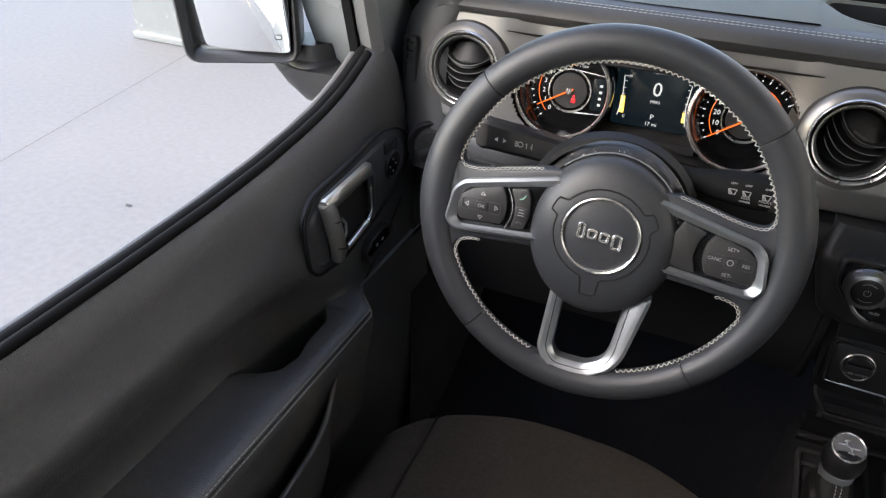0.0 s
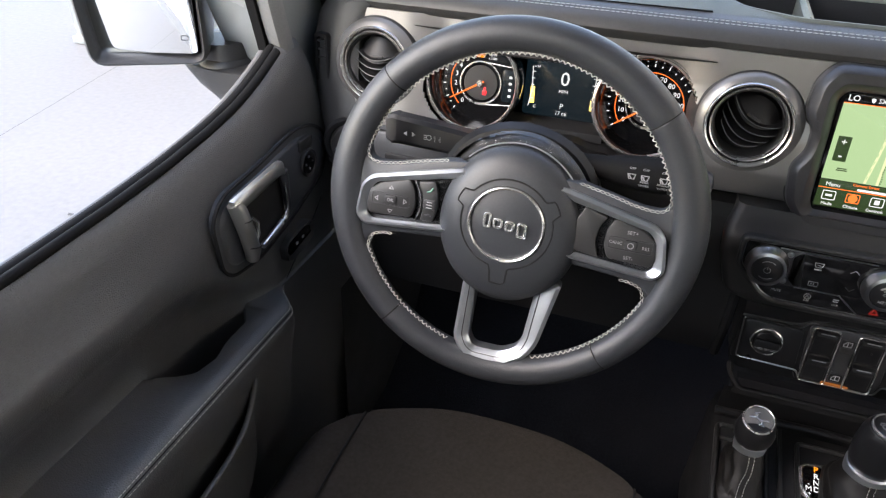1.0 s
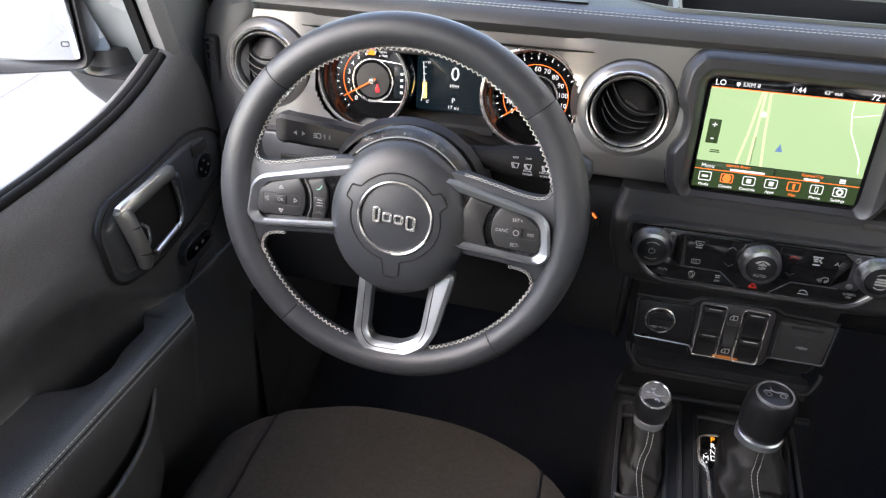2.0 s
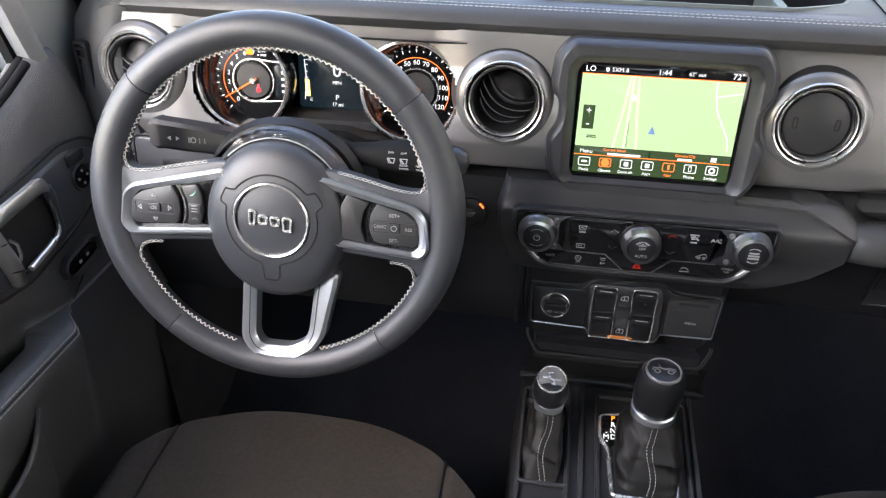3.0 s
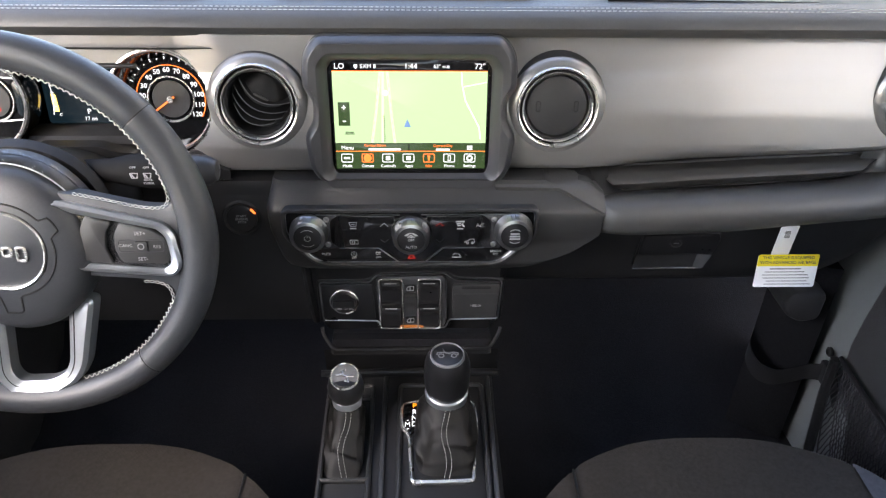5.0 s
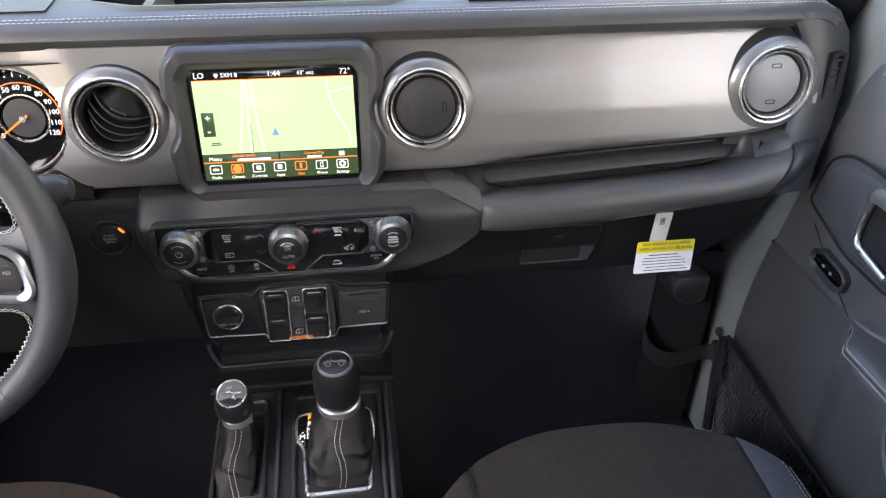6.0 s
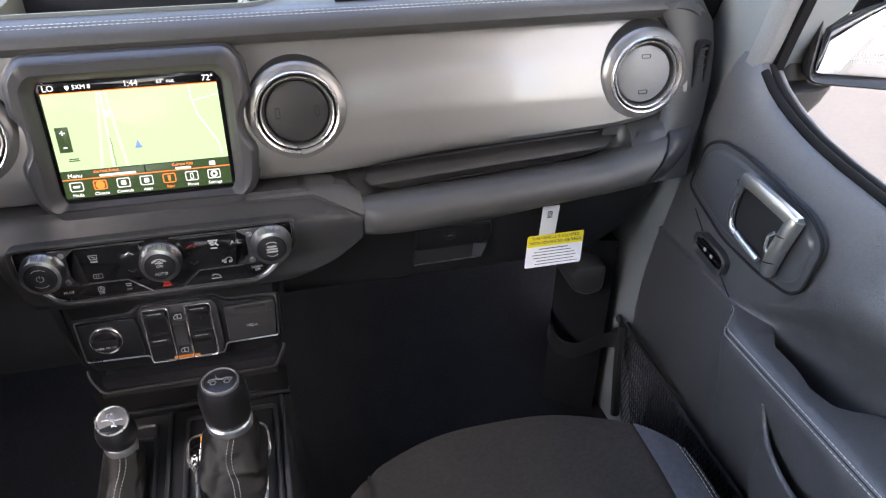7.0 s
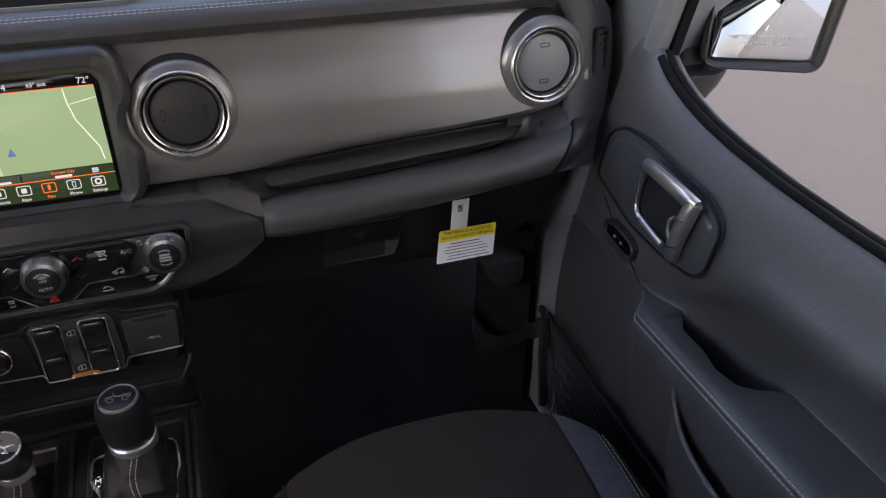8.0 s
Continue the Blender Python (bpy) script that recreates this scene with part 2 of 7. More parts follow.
# ---- ground and shell of the car ----
def ground():
    rows = [[(x, y, 0.004 * math.sin(x * 0.7) * math.cos(y * 0.5) if abs(x) < 15 and abs(y) < 15 else 0) for x in [-400, -60] + list(range(-12, 13, 2)) + [60, 400]]
            for y in [-400, -60] + list(range(-12, 13, 2)) + [60, 400]]
    g = tagged(part("ground", loft(rows, False), CONCRETE), "pale worn concrete forecourt with saw-cut joints", "ground", kind="structure")
    for x0, x1, y0, y1 in ((-3.2, -5.3, -0.2, 9.8), (-12, 12, -3.4, -1.2)):
        d = Vector((x1 - x0, y1 - y0)).normalized() * 0.0022
        part("joint", loft([[(x0 - d.y, y0 + d.x, 0.006), (x0 + d.y, y0 - d.x, 0.006)], [(x1 - d.y, y1 + d.x, 0.006), (x1 + d.y, y1 - d.x, 0.006)]], False), JOINT, g)

    o = [(-2.649 + 0.014 * (1 + 0.35 * math.sin(3 * a) + 0.2 * math.sin(5 * a + 1)) * math.cos(a), 1.254 + 0.010 * (1 + 0.3 * math.sin(2 * a + 1)) * math.sin(a), 0.0075) for a in np.linspace(0, 2 * math.pi, 25)[:-1]]
    part("stain", loft([[(x, y, 0.0045) for x, y, z in o], o], True, False, True), JOINT, g)


ground()
# Added slab: this side's shade is put into its darker, browner colour.
tagged(part("pavement", block(5.7, 26, 0.03, 3.15, 1.0, 0.004, 0.006), SHADEGROUND), "concrete beside the car, its colour darkened and browned in place of shade", "pavement", kind="structure")
b = block(0.80, 0.75, 3.2, -4.09, 3.64, 1.6, 0.02)
block(0.84, 0.79, 0.05, -4.09, 3.64, 0.03, 0.01, b)
tagged(part("white_post", b, PAINT), "white painted square post standing on the concrete", "post")

# Unseen wall, added to bounce warm light into the cabin and block sky.
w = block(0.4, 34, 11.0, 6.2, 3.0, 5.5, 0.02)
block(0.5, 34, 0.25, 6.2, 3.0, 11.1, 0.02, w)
tagged(part("wall_bounce", w, BOUNCETAN), "unseen plain tan wall added to bounce warm light and block the sky", "wall", kind="structure")

# cabin floor, front wall and centre tunnel, all dark carpet
rows = []
for y, z in ((-1.6, 0.66), (-1.0, 0.64), (-0.3, 0.62), (0.15, 0.63), (0.30, 0.70), (0.42, 0.86), (0.46, 1.1)):
    rows.append([(x, y, z + (0.14 * math.exp(-(x / 0.17) ** 4)) * (1 if y < 0.4 else 0.4)) for x in np.linspace(-0.78, 0.78, 33)])
tagged(part("floor", loft(rows, False), CARPET), "black carpeted footwell floor with a raised tunnel", "floor", kind="structure")
tagged(part("wall_front", block(1.36, 0.03, 0.8, 0, 0.48, 1.0, 0.01), SOFT), "black firewall behind the dashboard", "wall", kind="structure")


def ceiling():
    outline = [(-0.68, -2.55), (0.68, -2.55), (0.68, -0.02), (-0.68, -0.02)]
    b = plate(rounded(outline, 0.06), 1.80, 1.86, 0.02)
    block(1.25, 0.12, 0.07, 0, -0.09, 1.815, 0.02, b)
    tagged(part("ceiling", b, TRIMGREY), "dark grey hard roof over the cabin", "roof", kind="structure")


ceiling()


def pillar(s, name):
    """Painted windscreen pillar with the body side in front of the door."""
    p = thing(name, Matrix(), "light grey painted windscreen pillar and door jamb", "pillar", kind="structure")
    rows = []
    for z, y0, y1 in ((0.55, 0.00, 0.24), (0.72, 0.0, 0.24), (0.85, 0.06, 0.24), (1.0, 0.045, 0.22), (1.15, 0.015, 0.19), (1.25, -0.005, 0.17), (1.32, -0.03, 0.15), (1.36, -0.05, 0.13), (1.42, -0.075, 0.06), (1.62, -0.17, -0.06), (1.82, -0.27, -0.16)):
        x0 = (0.657 + 0.031 * smooth01(1.05, 1.25, z) if s > 0 else 0.688) - 0.03 * smooth01(1.4, 1.8, z)
        rows.append([(s * x, y, z) for x, y in ((x0, y1), (x0 + 0.006, y0 + 0.02), (x0 + 0.014, y0), (x0 + 0.09, y0), (x0 + 0.1, y0 + 0.02), (x0 + 0.1, y1))])
    part("jamb", loft(rows, True, True, True), PAINT, p)
    # windscreen pillar trim seen beside the dashboard's end
    rows = []
    for z, y in ((1.30, 0.085), (1.36, 0.06), (1.45, 0.02), (1.62, -0.07), (1.80, -0.16)):
        rows.append([(s * (0.672 + dx), y + dy, z) for dx, dy in ((0, 0), (0.006, -0.01), (0.022, 0.0), (0.02, 0.08), (0.0, 0.08))])
    part("pillar_trim", loft(rows, True, True, True), RUBBER, p)
    return p


pillar(-1, "pillar_left")
pillar(1, "pillar_right")


def body_side(s, name):
    """Outer body behind the front door, seen in the mirror."""
    p = thing(name, Matrix(), "light grey painted rear body side with a dark side window", "car body", kind="structure")
    prof = ((0.70, 1.262), (0.765, 1.25), (0.785, 1.20), (0.79, 1.0), (0.785, 0.75), (0.76, 0.55), (0.70, 0.5))
    part("rear_door", loft([[(s * x, y, z) for x, z in prof] for y in (-0.98, -1.2, -1.6, -1.86)], False), PAINT, p)
    part("quarter_panel", loft([[(s * x, y, z) for x, z in prof] for y in (-1.87, -2.1, -2.5, -2.55)], False), PAINT, p)
    for y0, y1 in ((-0.90, -0.98), (-1.80, -1.90), (-2.45, -2.55)):
        part("post", block(0.05, abs(y1 - y0), 0.56, s * 0.70, (y0 + y1) / 2, 1.54, 0.008), PAINT, p)
    for y0, y1 in ((-0.98, -1.80), (-1.90, -2.45)):
        part("side_glass", block(0.004, y0 - y1, 0.52, s * 0.72, (y0 + y1) / 2, 1.52, 0), TINTED, p)
    part("belt_strip", block(0.012, 1.5, 0.016, s * 0.715, -1.73, 1.265, 0.004), RUBBER, p)
    return p


body_side(-1, "body_side_left")
body_side(1, "body_side_right")
tagged(part("wall_rear", block(1.4, 0.05, 0.75, 0, -2.55, 0.95, 0.01), SOFT), "black tailgate lining at the rear of the cabin", "wall", kind="structure")
part("window_2", block(1.34, 0.006, 0.50, 0, -2.55, 1.565, 0), TINTED)
tagged(bpy.data.objects["window_2"], "dark tinted rear window of the hard roof", "window", kind="structure")
w = part("window_1", loft([[(-0.60, 0.16, 1.43), (0.60, 0.16, 1.43)], [(-0.58, -0.02, 1.80), (0.58, -0.02, 1.80)]], False), GLASS, None)
w.visible_shadow = False
tagged(w, "clear flat windscreen above the dashboard", "window", kind="structure")

# ---- dashboard ----
DASH = thing("dashboard", Matrix(), "black and grey dashboard with stitched leather top pad", "dashboard")


def dash_pad():
    """Stitched top pad: a thick lip along the seats' side, the flat top behind it, rounded down at both ends."""
    prof = [(0.050, 1.366), (0.034, 1.364), (0.022, 1.369), (0.016, 1.379), (0.020, 1.388), (0.030, 1.393), (0.034, 1.3945), (0.036, 1.3935), (0.040, 1.395), (0.047, 1.3963), (0.056, 1.3978)]
    path = []
    # the lip's line over the width: straight, with a rounded drop at both ends
    for a in np.linspace(0, 90, 9):
        path.append((-0.614 - 0.052 * math.cos(radians(a)), -0.052 * (1 - math.sin(radians(a))), 90 - a))
    left = [(-0.666, -0.12, 90), (-0.666, -0.085, 90)] + path
    right = [(-x, d, -t) for x, d, t in reversed(left)]
    line = left + [(x, 0, 0) for x in np.linspace(-0.56, 0.56, 15)] + right
    rows = []
    for x, d, turn in line:
        c, s = math.cos(radians(turn)), math.sin(radians(turn))
        row = []
        for y, z in prof:
            h = z - 1.393
            row.append((x - s * h, y - d * 0.05, 1.393 + d + c * h))
        rows.append(row)
    part("top_pad", loft(rows, False), PAD, DASH, "dark leather pad with double pale stitching")
    for off, z in ((0.0295, 1.3940), (0.0375, 1.3950)):
        pts = []
        for x, d, turn in line[3:-3]:
            pts.append((x, off - d * 0.05, z + d + 0.0003))
        part("stitching", stitches(pts, 0.0056, 0.0042, 0.00042), THREAD, DASH, smooth=0)
    # top deck with the open tray
    def deck(x0, x1, y0, y1):
        n = 2 + int((x1 - x0) / 0.05)
        return [[(x, y, 1.398 + (y - 0.07) * 0.1 + 0.004 * math.sin((x + 0.64) / 1.28 * math.pi)) for x in np.linspace(x0, x1, n)] for y in np.linspace(y0, y1, 5)]
    b = loft(deck(-0.66, -0.22, 0.055, 0.088), False)
    loft(deck(0.22, 0.66, 0.055, 0.088), False, bm=b)
    for s in (-1, 1):
        loft([[(s * 0.22, 0.055, 1.3978), (s * 0.13, 0.055, 1.3978)], [(s * 0.22, 0.088, 1.4015), (s * 0.193, 0.088, 1.4015)], [(s * 0.22, 0.15, 1.405), (s * 0.219, 0.15, 1.405)]], False, bm=b)
    for x0, x1, y0, y1 in ((-0.64, -0.22, 0.088, 0.42), (0.22, 0.64, 0.088, 0.42), (-0.22, 0.22, 0.187, 0.42)):
        loft(deck(x0, x1, y0, y1), False, bm=b)
    part("top_deck", b, LITPAD, DASH)
    tray = rounded([(-0.215, 0.150), (-0.185, 0.092), (-0.13, 0.064), (0.13, 0.064), (0.185, 0.092), (0.215, 0.150), (0.205, 0.185), (-0.205, 0.185)], 0.012)
    big = rounded([(-0.225, 0.152), (-0.193, 0.086), (-0.135, 0.055), (0.135, 0.055), (0.193, 0.086), (0.225, 0.152), (0.215, 0.195), (-0.215, 0.195)], 0.012)
    part("tray_rim", hoop(big, tray, 1.385, 1.4010, 0.003), LITPAD, DASH)
    rows = [[(x, y, 1.398) for x, y in tray], [(x, y, 1.35) for x, y in grow(tray, -0.006)]]
    part("tray", loft(rows, True, False, True), SOFT, DASH)
    for s in (-1, 1):
        b = loft([[(s * 0.124 + dx, y, z) for dx, z in ((-0.007, 1.34), (-0.005, 1.398), (0, 1.402), (0.005, 1.398), (0.007, 1.34))] for y in (0.062, 0.10, 0.15, 0.186)], True, True, True)
        part("tray_divider", b, LITPAD, DASH)
    for s in (-1, 1):
        part("dome", lathe([(0.012, 0), (0.011, 0.004), (0.006, 0.008), (0.0, 0.009)], 16), SOFT, DASH, m=pose(s * 0.30, 0.19, 1.41))


dash_pad()


def panel_y(z):
    """How far back the silver face lies at a height."""
    return float(np.interp(z, [1.212, 1.222, 1.25, 1.29, 1.33, 1.36, 1.378], [0.012, 0.001, -0.004, 0.002, 0.013, 0.027, 0.040]))


def face_panel(x0, x1, z0=1.213, z1=1.374, foot=None):
    xs = np.linspace(x0, x1, max(3, int((x1 - x0) / 0.006)))
    zs = np.linspace(z0, z1, max(4, int((z1 - z0) / 0.006)))
    low = {x: foot(x) if foot else z0 for x in xs}
    rows = []
    for z in zs:
        k = (z - z0) / (z1 - z0)
        # the face rolls back just above its lower edge
        rows.append([(x, panel_y(low[x] + k * (z1 - low[x])) + 0.010 * smooth01(0.010, 0.0, k * (z1 - low[x])), low[x] + k * (z1 - low[x])) for x in xs])
    b = loft(rows, False)
    loft([rows[-1], [(x, 0.08, z1) for x in xs]], False, bm=b)
    loft([rows[0], [(x, 0.08, low[x]) for x in xs]], False, bm=b)
    bmesh.ops.remove_doubles(b, verts=b.verts, dist=1e-5)
    away = [f for f in b.faces for c, cz in ((-0.591, 1.309), (-0.161, 1.3005), (0.166, 1.298), (0.573, 1.308)) if math.hypot(f.calc_center_median().x - c, f.calc_center_median().z - cz) < 0.044]
    bmesh.ops.delete(b, geom=away, context="FACES")
    return b


def panel_foot(x):
    """Lower edge of the passenger's silver panel: it climbs towards the door."""
    return float(np.interp(x, [0.085, 0.20, 0.22, 0.243, 0.263, 0.33, 0.40, 0.47, 0.54, 0.575, 0.605, 0.632], [1.216, 1.216, 1.2175, 1.2215, 1.2250, 1.2325, 1.2355, 1.2385, 1.2430, 1.2480, 1.2560, 1.2730]))


part("face_panel", face_panel(0.085, 0.632, foot=panel_foot), SILVER, DASH, "glossy silver-grey painted face panel")


def gauge_panel():
    """Silver panel on the driver's side, cut out round the two gauges and the display between them."""
    xs = sorted(set(np.round(np.concatenate([np.linspace(-0.638, -0.54, 18), np.linspace(-0.54, -0.205, 140), np.linspace(-0.205, -0.075, 23)]), 5)))
    rows = []
    for z in np.linspace(1.213, 1.371, 68):
        row = []
        for x in xs:
            deep = 0.010 * smooth01(-0.560, -0.500, x) * (1 - smooth01(-0.250, -0.190, x)) * smooth01(1.216, 1.256, z)
            row.append((x, min(panel_y(z), 0.013 + 0.10 * max(0.0, z - 1.33)) + deep + 0.008 * smooth01(1.221, 1.213, z), z))
        rows.append(row)
    b = loft(rows, False)
    loft([rows[-1], [(x, 0.08, 1.371) for x in xs]], False, bm=b)
    loft([rows[0], [(x, 0.08, 1.213) for x in xs]], False, bm=b)
    away = []
    for f in b.faces:
        c = f.calc_center_median()
        near = min(math.hypot(c.x - x, c.z - z) - r for x, z, r in ((-0.591, 1.309, 0.046), (-0.161, 1.3005, 0.046), (-0.4735, 1.295, 0.0572), (-0.2705, 1.295, 0.0572)))
        if near < 0 or (-0.4735 < c.x < -0.2705 and 1.216 < c.z < 1.336):
            away.append(f)
    bmesh.ops.delete(b, geom=away, context="FACES")
    return b


part("face_panel", gauge_panel(), SILVER, DASH, "satin silver-grey face panel round the gauges")


def cluster_apron():
    """Black trim under the gauges and the display, arched below each gauge."""
    rows = []
    for x in np.linspace(-0.545, -0.200, 70):
        top = 1.246 + 0.008 * smooth01(-0.43, -0.40, x) * (1 - smooth01(-0.345, -0.315, x))
        for c in (-0.4735, -0.2705):
            if abs(x - c) < 0.0585:
                top = min(top, 1.295 - math.sqrt(0.0585 ** 2 - (x - c) ** 2))
        top -= 0.022 * (1 - smooth01(-0.545, -0.505, x)) + 0.022 * smooth01(-0.240, -0.200, x)
        top = max(top, 1.2175)
        rows.append([(x, 0.012, 1.2125), (x, -0.006, 1.2125), (x, -0.0095, 1.2145), (x, 0.4 * -0.0095 - 0.6 * 0.0070, 0.5 * (1.2145 + top)), (x, -0.0060, top), (x, 0.010, top + 0.0005)])
    return loft(rows, False)


part("cluster_apron", cluster_apron(), STACK, DASH, "black trim below the gauges")
part("hood_lip", tube([(x, 0.020, 1.3365) for x in np.linspace(-0.455, -0.289, 12)], 0.0026, 8), STACK, DASH, "black lip over the display")
# Added black sheet behind the panels, dark in place of the gaps' shade.
part("gap_shade_sheet", loft([[(x, y, z) for x in (-0.64, 0.64)] for y, z in ((0.040, 1.376), (0.078, 1.372), (0.100, 1.30), (0.100, 1.22), (0.06, 1.16))], False), SEAMSHADE, DASH)


def end_cap(s):
    """Dark frame round the dashboard's end with the slotted side outlet."""
    rows = []
    for z, x, y in ((1.385, 0.646, 0.028), (1.36, 0.662, 0.022), (1.33, 0.668, 0.018), (1.29, 0.668, 0.012), (1.25, 0.662, 0.004), (1.215, 0.648, -0.008), (1.18, 0.640, -0.02)):
        rows.append([(s * (x + dx - (0.010 if s > 0 else 0.0)), y + dy, z) for dx, dy in ((-0.058, 0.02), (-0.052, -0.006), (-0.040, -0.011), (0.0, -0.006), (0.010, -0.002), (0.013, 0.012), (0.013, 0.09))])
    part("end_frame", loft(rows, False), PLASTIC, DASH)
    rim = rrect(0.020, 0.062, 0.006)
    hole = rrect(0.012, 0.054, 0.004)
    m = pose(-0.6650 if s < 0 else 0.6480, 0.0060, 1.306 if s < 0 else 1.311, 90, 0, s * 10)
    o = part("side_outlet", hoop(rim, hole, -0.012, 0.0015, 0.0006), STACK, DASH, "narrow slotted side window outlet", m=m)
    part("cavity", plate(hole, -0.012, -0.010), SEAMSHADE, o)
    for k in range(5):
        part("slat", block(0.013, 0.0026, 0.008, 0, -0.021 + 0.0105 * k, -0.004, 0.0004), PLASTIC, o)


end_cap(-1)
end_cap(1)


def bolster():
    """Lower half: the ledge under the silver panel, the padded bar before the passenger, the centre surround."""
    # ledge across the whole width below the silver panel
    prof = [(0.03, 1.216), (0.004, 1.2145), (-0.006, 1.211), (-0.010, 1.203), (-0.012, 1.19)]
    rows = [[(x + 0.026 * smooth01(0.15, 0.24, x) * (1.2145 - z) / 0.0245, y, z) for y, z in prof] for x in np.linspace(-0.63, 0.215, 30)]
    part("ledge", loft(rows, False), STACK, DASH)
    # step under the silver panel, its shade put in as black, then the airbag lid above the bar
    def lid_top(x):
        return float(np.interp(x, [0.22, 0.235, 0.334, 0.419, 0.506, 0.60], [1.2085, 1.2090, 1.2150, 1.2200, 1.2240, 1.2290]))

    def lid_foot(x):
        return float(np.interp(x, [0.22, 0.26, 0.331, 0.416, 0.472, 0.60], [1.1860, 1.1860, 1.1910, 1.1965, 1.2000, 1.2080]))

    xs = np.linspace(0.222, 0.62, 30)
    part("under_step", loft([[(x, 0.020, panel_foot(x) + 0.001), (x, 0.030, panel_foot(x) - 0.004), (x, 0.034, lid_top(x) + 0.002), (x, 0.030, lid_top(x) - 0.006)] for x in xs], False), STACK, DASH, "step below the panel, shade put into its black colour")
    rows = []
    for t in np.linspace(0, 1, 40):
        x = 0.232 + 0.322 * t
        top, foot = lid_top(x), lid_foot(x)
        row = []
        for k, y in ((0, 0.032), (0.0, 0.018), (0.06, 0.0150), (0.20, 0.0100), (0.32, 0.0065), (0.40, 0.0052), (0.48, 0.0058), (0.75, 0.0110), (1.0, 0.0155), (1.15, 0.020)):
            # both ends of the lid slant: out at the foot on one side, out at the top on the other
            lean = 0.034 * k ** 1.3 * (1 - smooth01(0.0, 0.35, t)) - 0.042 * min(k, 1.0) ** 0.8 * smooth01(0.72, 1.0, t)
            row.append((x + lean, y, top + (foot - top) * k))
        rows.append(row)
    lid = part("airbag_lid", loft(rows, False), LIDSKIN, DASH, "grained dark lid with embossed lettering")
    words("lettering", "AIRBAG", 0.0095, SOFT, lid, 0, 0, m=face(0.452, 0.0064, 1.2090, -30) @ pose(0, 0, 0, 0, 0, 2))
    part("lid_seam", tube([(r[0] - 0.001, r[1] - 0.001, r[2]) for r in rows[0][1:8]] + [(r[8][0], r[8][1] - 0.0010, r[8][2]) for r in rows] + [(r[0] + 0.001, r[1] - 0.001, r[2]) for r in reversed(rows[-1][1:8])], 0.0009, 5), SEAMSHADE, DASH)
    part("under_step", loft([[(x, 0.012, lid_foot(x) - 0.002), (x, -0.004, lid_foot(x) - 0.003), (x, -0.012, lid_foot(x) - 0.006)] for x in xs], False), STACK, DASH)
    # padded bar: rises and flares up towards the door, cut off on a slant
    ring = [(0.0, 0.86), (-0.014, 0.97), (-0.024, 1.0), (-0.036, 0.95), (-0.045, 0.80), (-0.048, 0.58), (-0.046, 0.34), (-0.038, 0.13), (-0.024, 0.0), (0.01, -0.05), (0.03, 0.1), (0.02, 0.7)]

    def bar_foot(x):
        return float(np.interp(x, [0.19, 0.285, 0.377, 0.497, 0.574, 0.64], [1.1500, 1.1500, 1.1545, 1.1680, 1.1740, 1.1800]))

    def bar_top(x):
        return float(np.interp(x, [0.19, 0.23, 0.284, 0.364, 0.447, 0.500, 0.512, 0.526, 0.545, 0.575, 0.62, 0.64], [1.1935, 1.1965, 1.1995, 1.2032, 1.2085, 1.2115, 1.2125, 1.2145, 1.2230, 1.2380, 1.2460, 1.2490]))

    def bar_row(x, shrink=1.0, back=0.0):
        z0, z1 = bar_foot(x), bar_top(x)
        k = smooth01(0.185, 0.262, x)
        lean = 0.72 * smooth01(0.50, 0.574, x)
        far = smooth01(0.515, 0.60, x)
        row = []
        for y, h in ring:
            z = z0 + (z1 - z0) * h
            row.append((x + lean * max(0.0, z - 1.192), y * (0.62 + 0.38 * k) * shrink + back + 0.026 * far * max(0.0, h - 0.35), z))
        return row

    part("grab_bar", loft([bar_row(x) for x in list(np.linspace(0.2262, 0.50, 20)) + list(np.linspace(0.506, 0.573, 16))], True, True, True), PAD, DASH, "padded dark leather bar below the ledge", smooth=75)
    # concave cheeks at both ends of the lid's recess
    part("lid_cheek", loft([[(x0, -0.014, z0 - 0.003), (x0, -0.010, z0), (0.6 * x0 + 0.4 * x1, 0.006, 0.5 * (z0 + z1) - 0.001), (x1, 0.014, z1), (x1 + 0.004, 0.034, z1)] for x0, z0, x1, z1 in ((0.196, 1.2150, 0.205, 1.2155), (0.2074, 1.2130, 0.2193, 1.2145), (0.2195, 1.2065, 0.2350, 1.2115), (0.2279, 1.2005, 0.2440, 1.2000), (0.2357, 1.1945, 0.2550, 1.1905), (0.2455, 1.1900, 0.2660, 1.1860))], False), PLASTIC, DASH, "smooth cheek beside the lid")
    part("lid_cheek", loft([[(0.534 + 0.55 * dx, 0.022, z), (0.545 + dx, 0.020, z), (0.552 + dx, 0.014, z), (0.556 + dx, 0.004, z), (0.558 + dx, -0.010, z)] for z, dx in ((1.196, 0.0), (1.205, 0.001), (1.215, 0.003), (1.225, 0.006), (1.234, 0.010), (1.240, 0.014))], False), PLASTIC, DASH, "smooth cheek beside the lid")
    part("bar_flare", loft([[(x, -0.020, bar_top(x - 0.010) - 0.010), (x, -0.013, bar_top(x - 0.010) - 0.001), (x, -0.003, 0.5 * (bar_top(x - 0.010) + panel_foot(x)) + 0.001), (x, 0.010, panel_foot(x) - 0.0005), (x, 0.040, panel_foot(x) + 0.002)] for x in np.linspace(0.562, 0.604, 9)], False), PLASTIC, DASH, "dark web that joins the bar's end to the panel")
    # the bar's padding runs on over the slanted corner of the centre surround
    rows = []
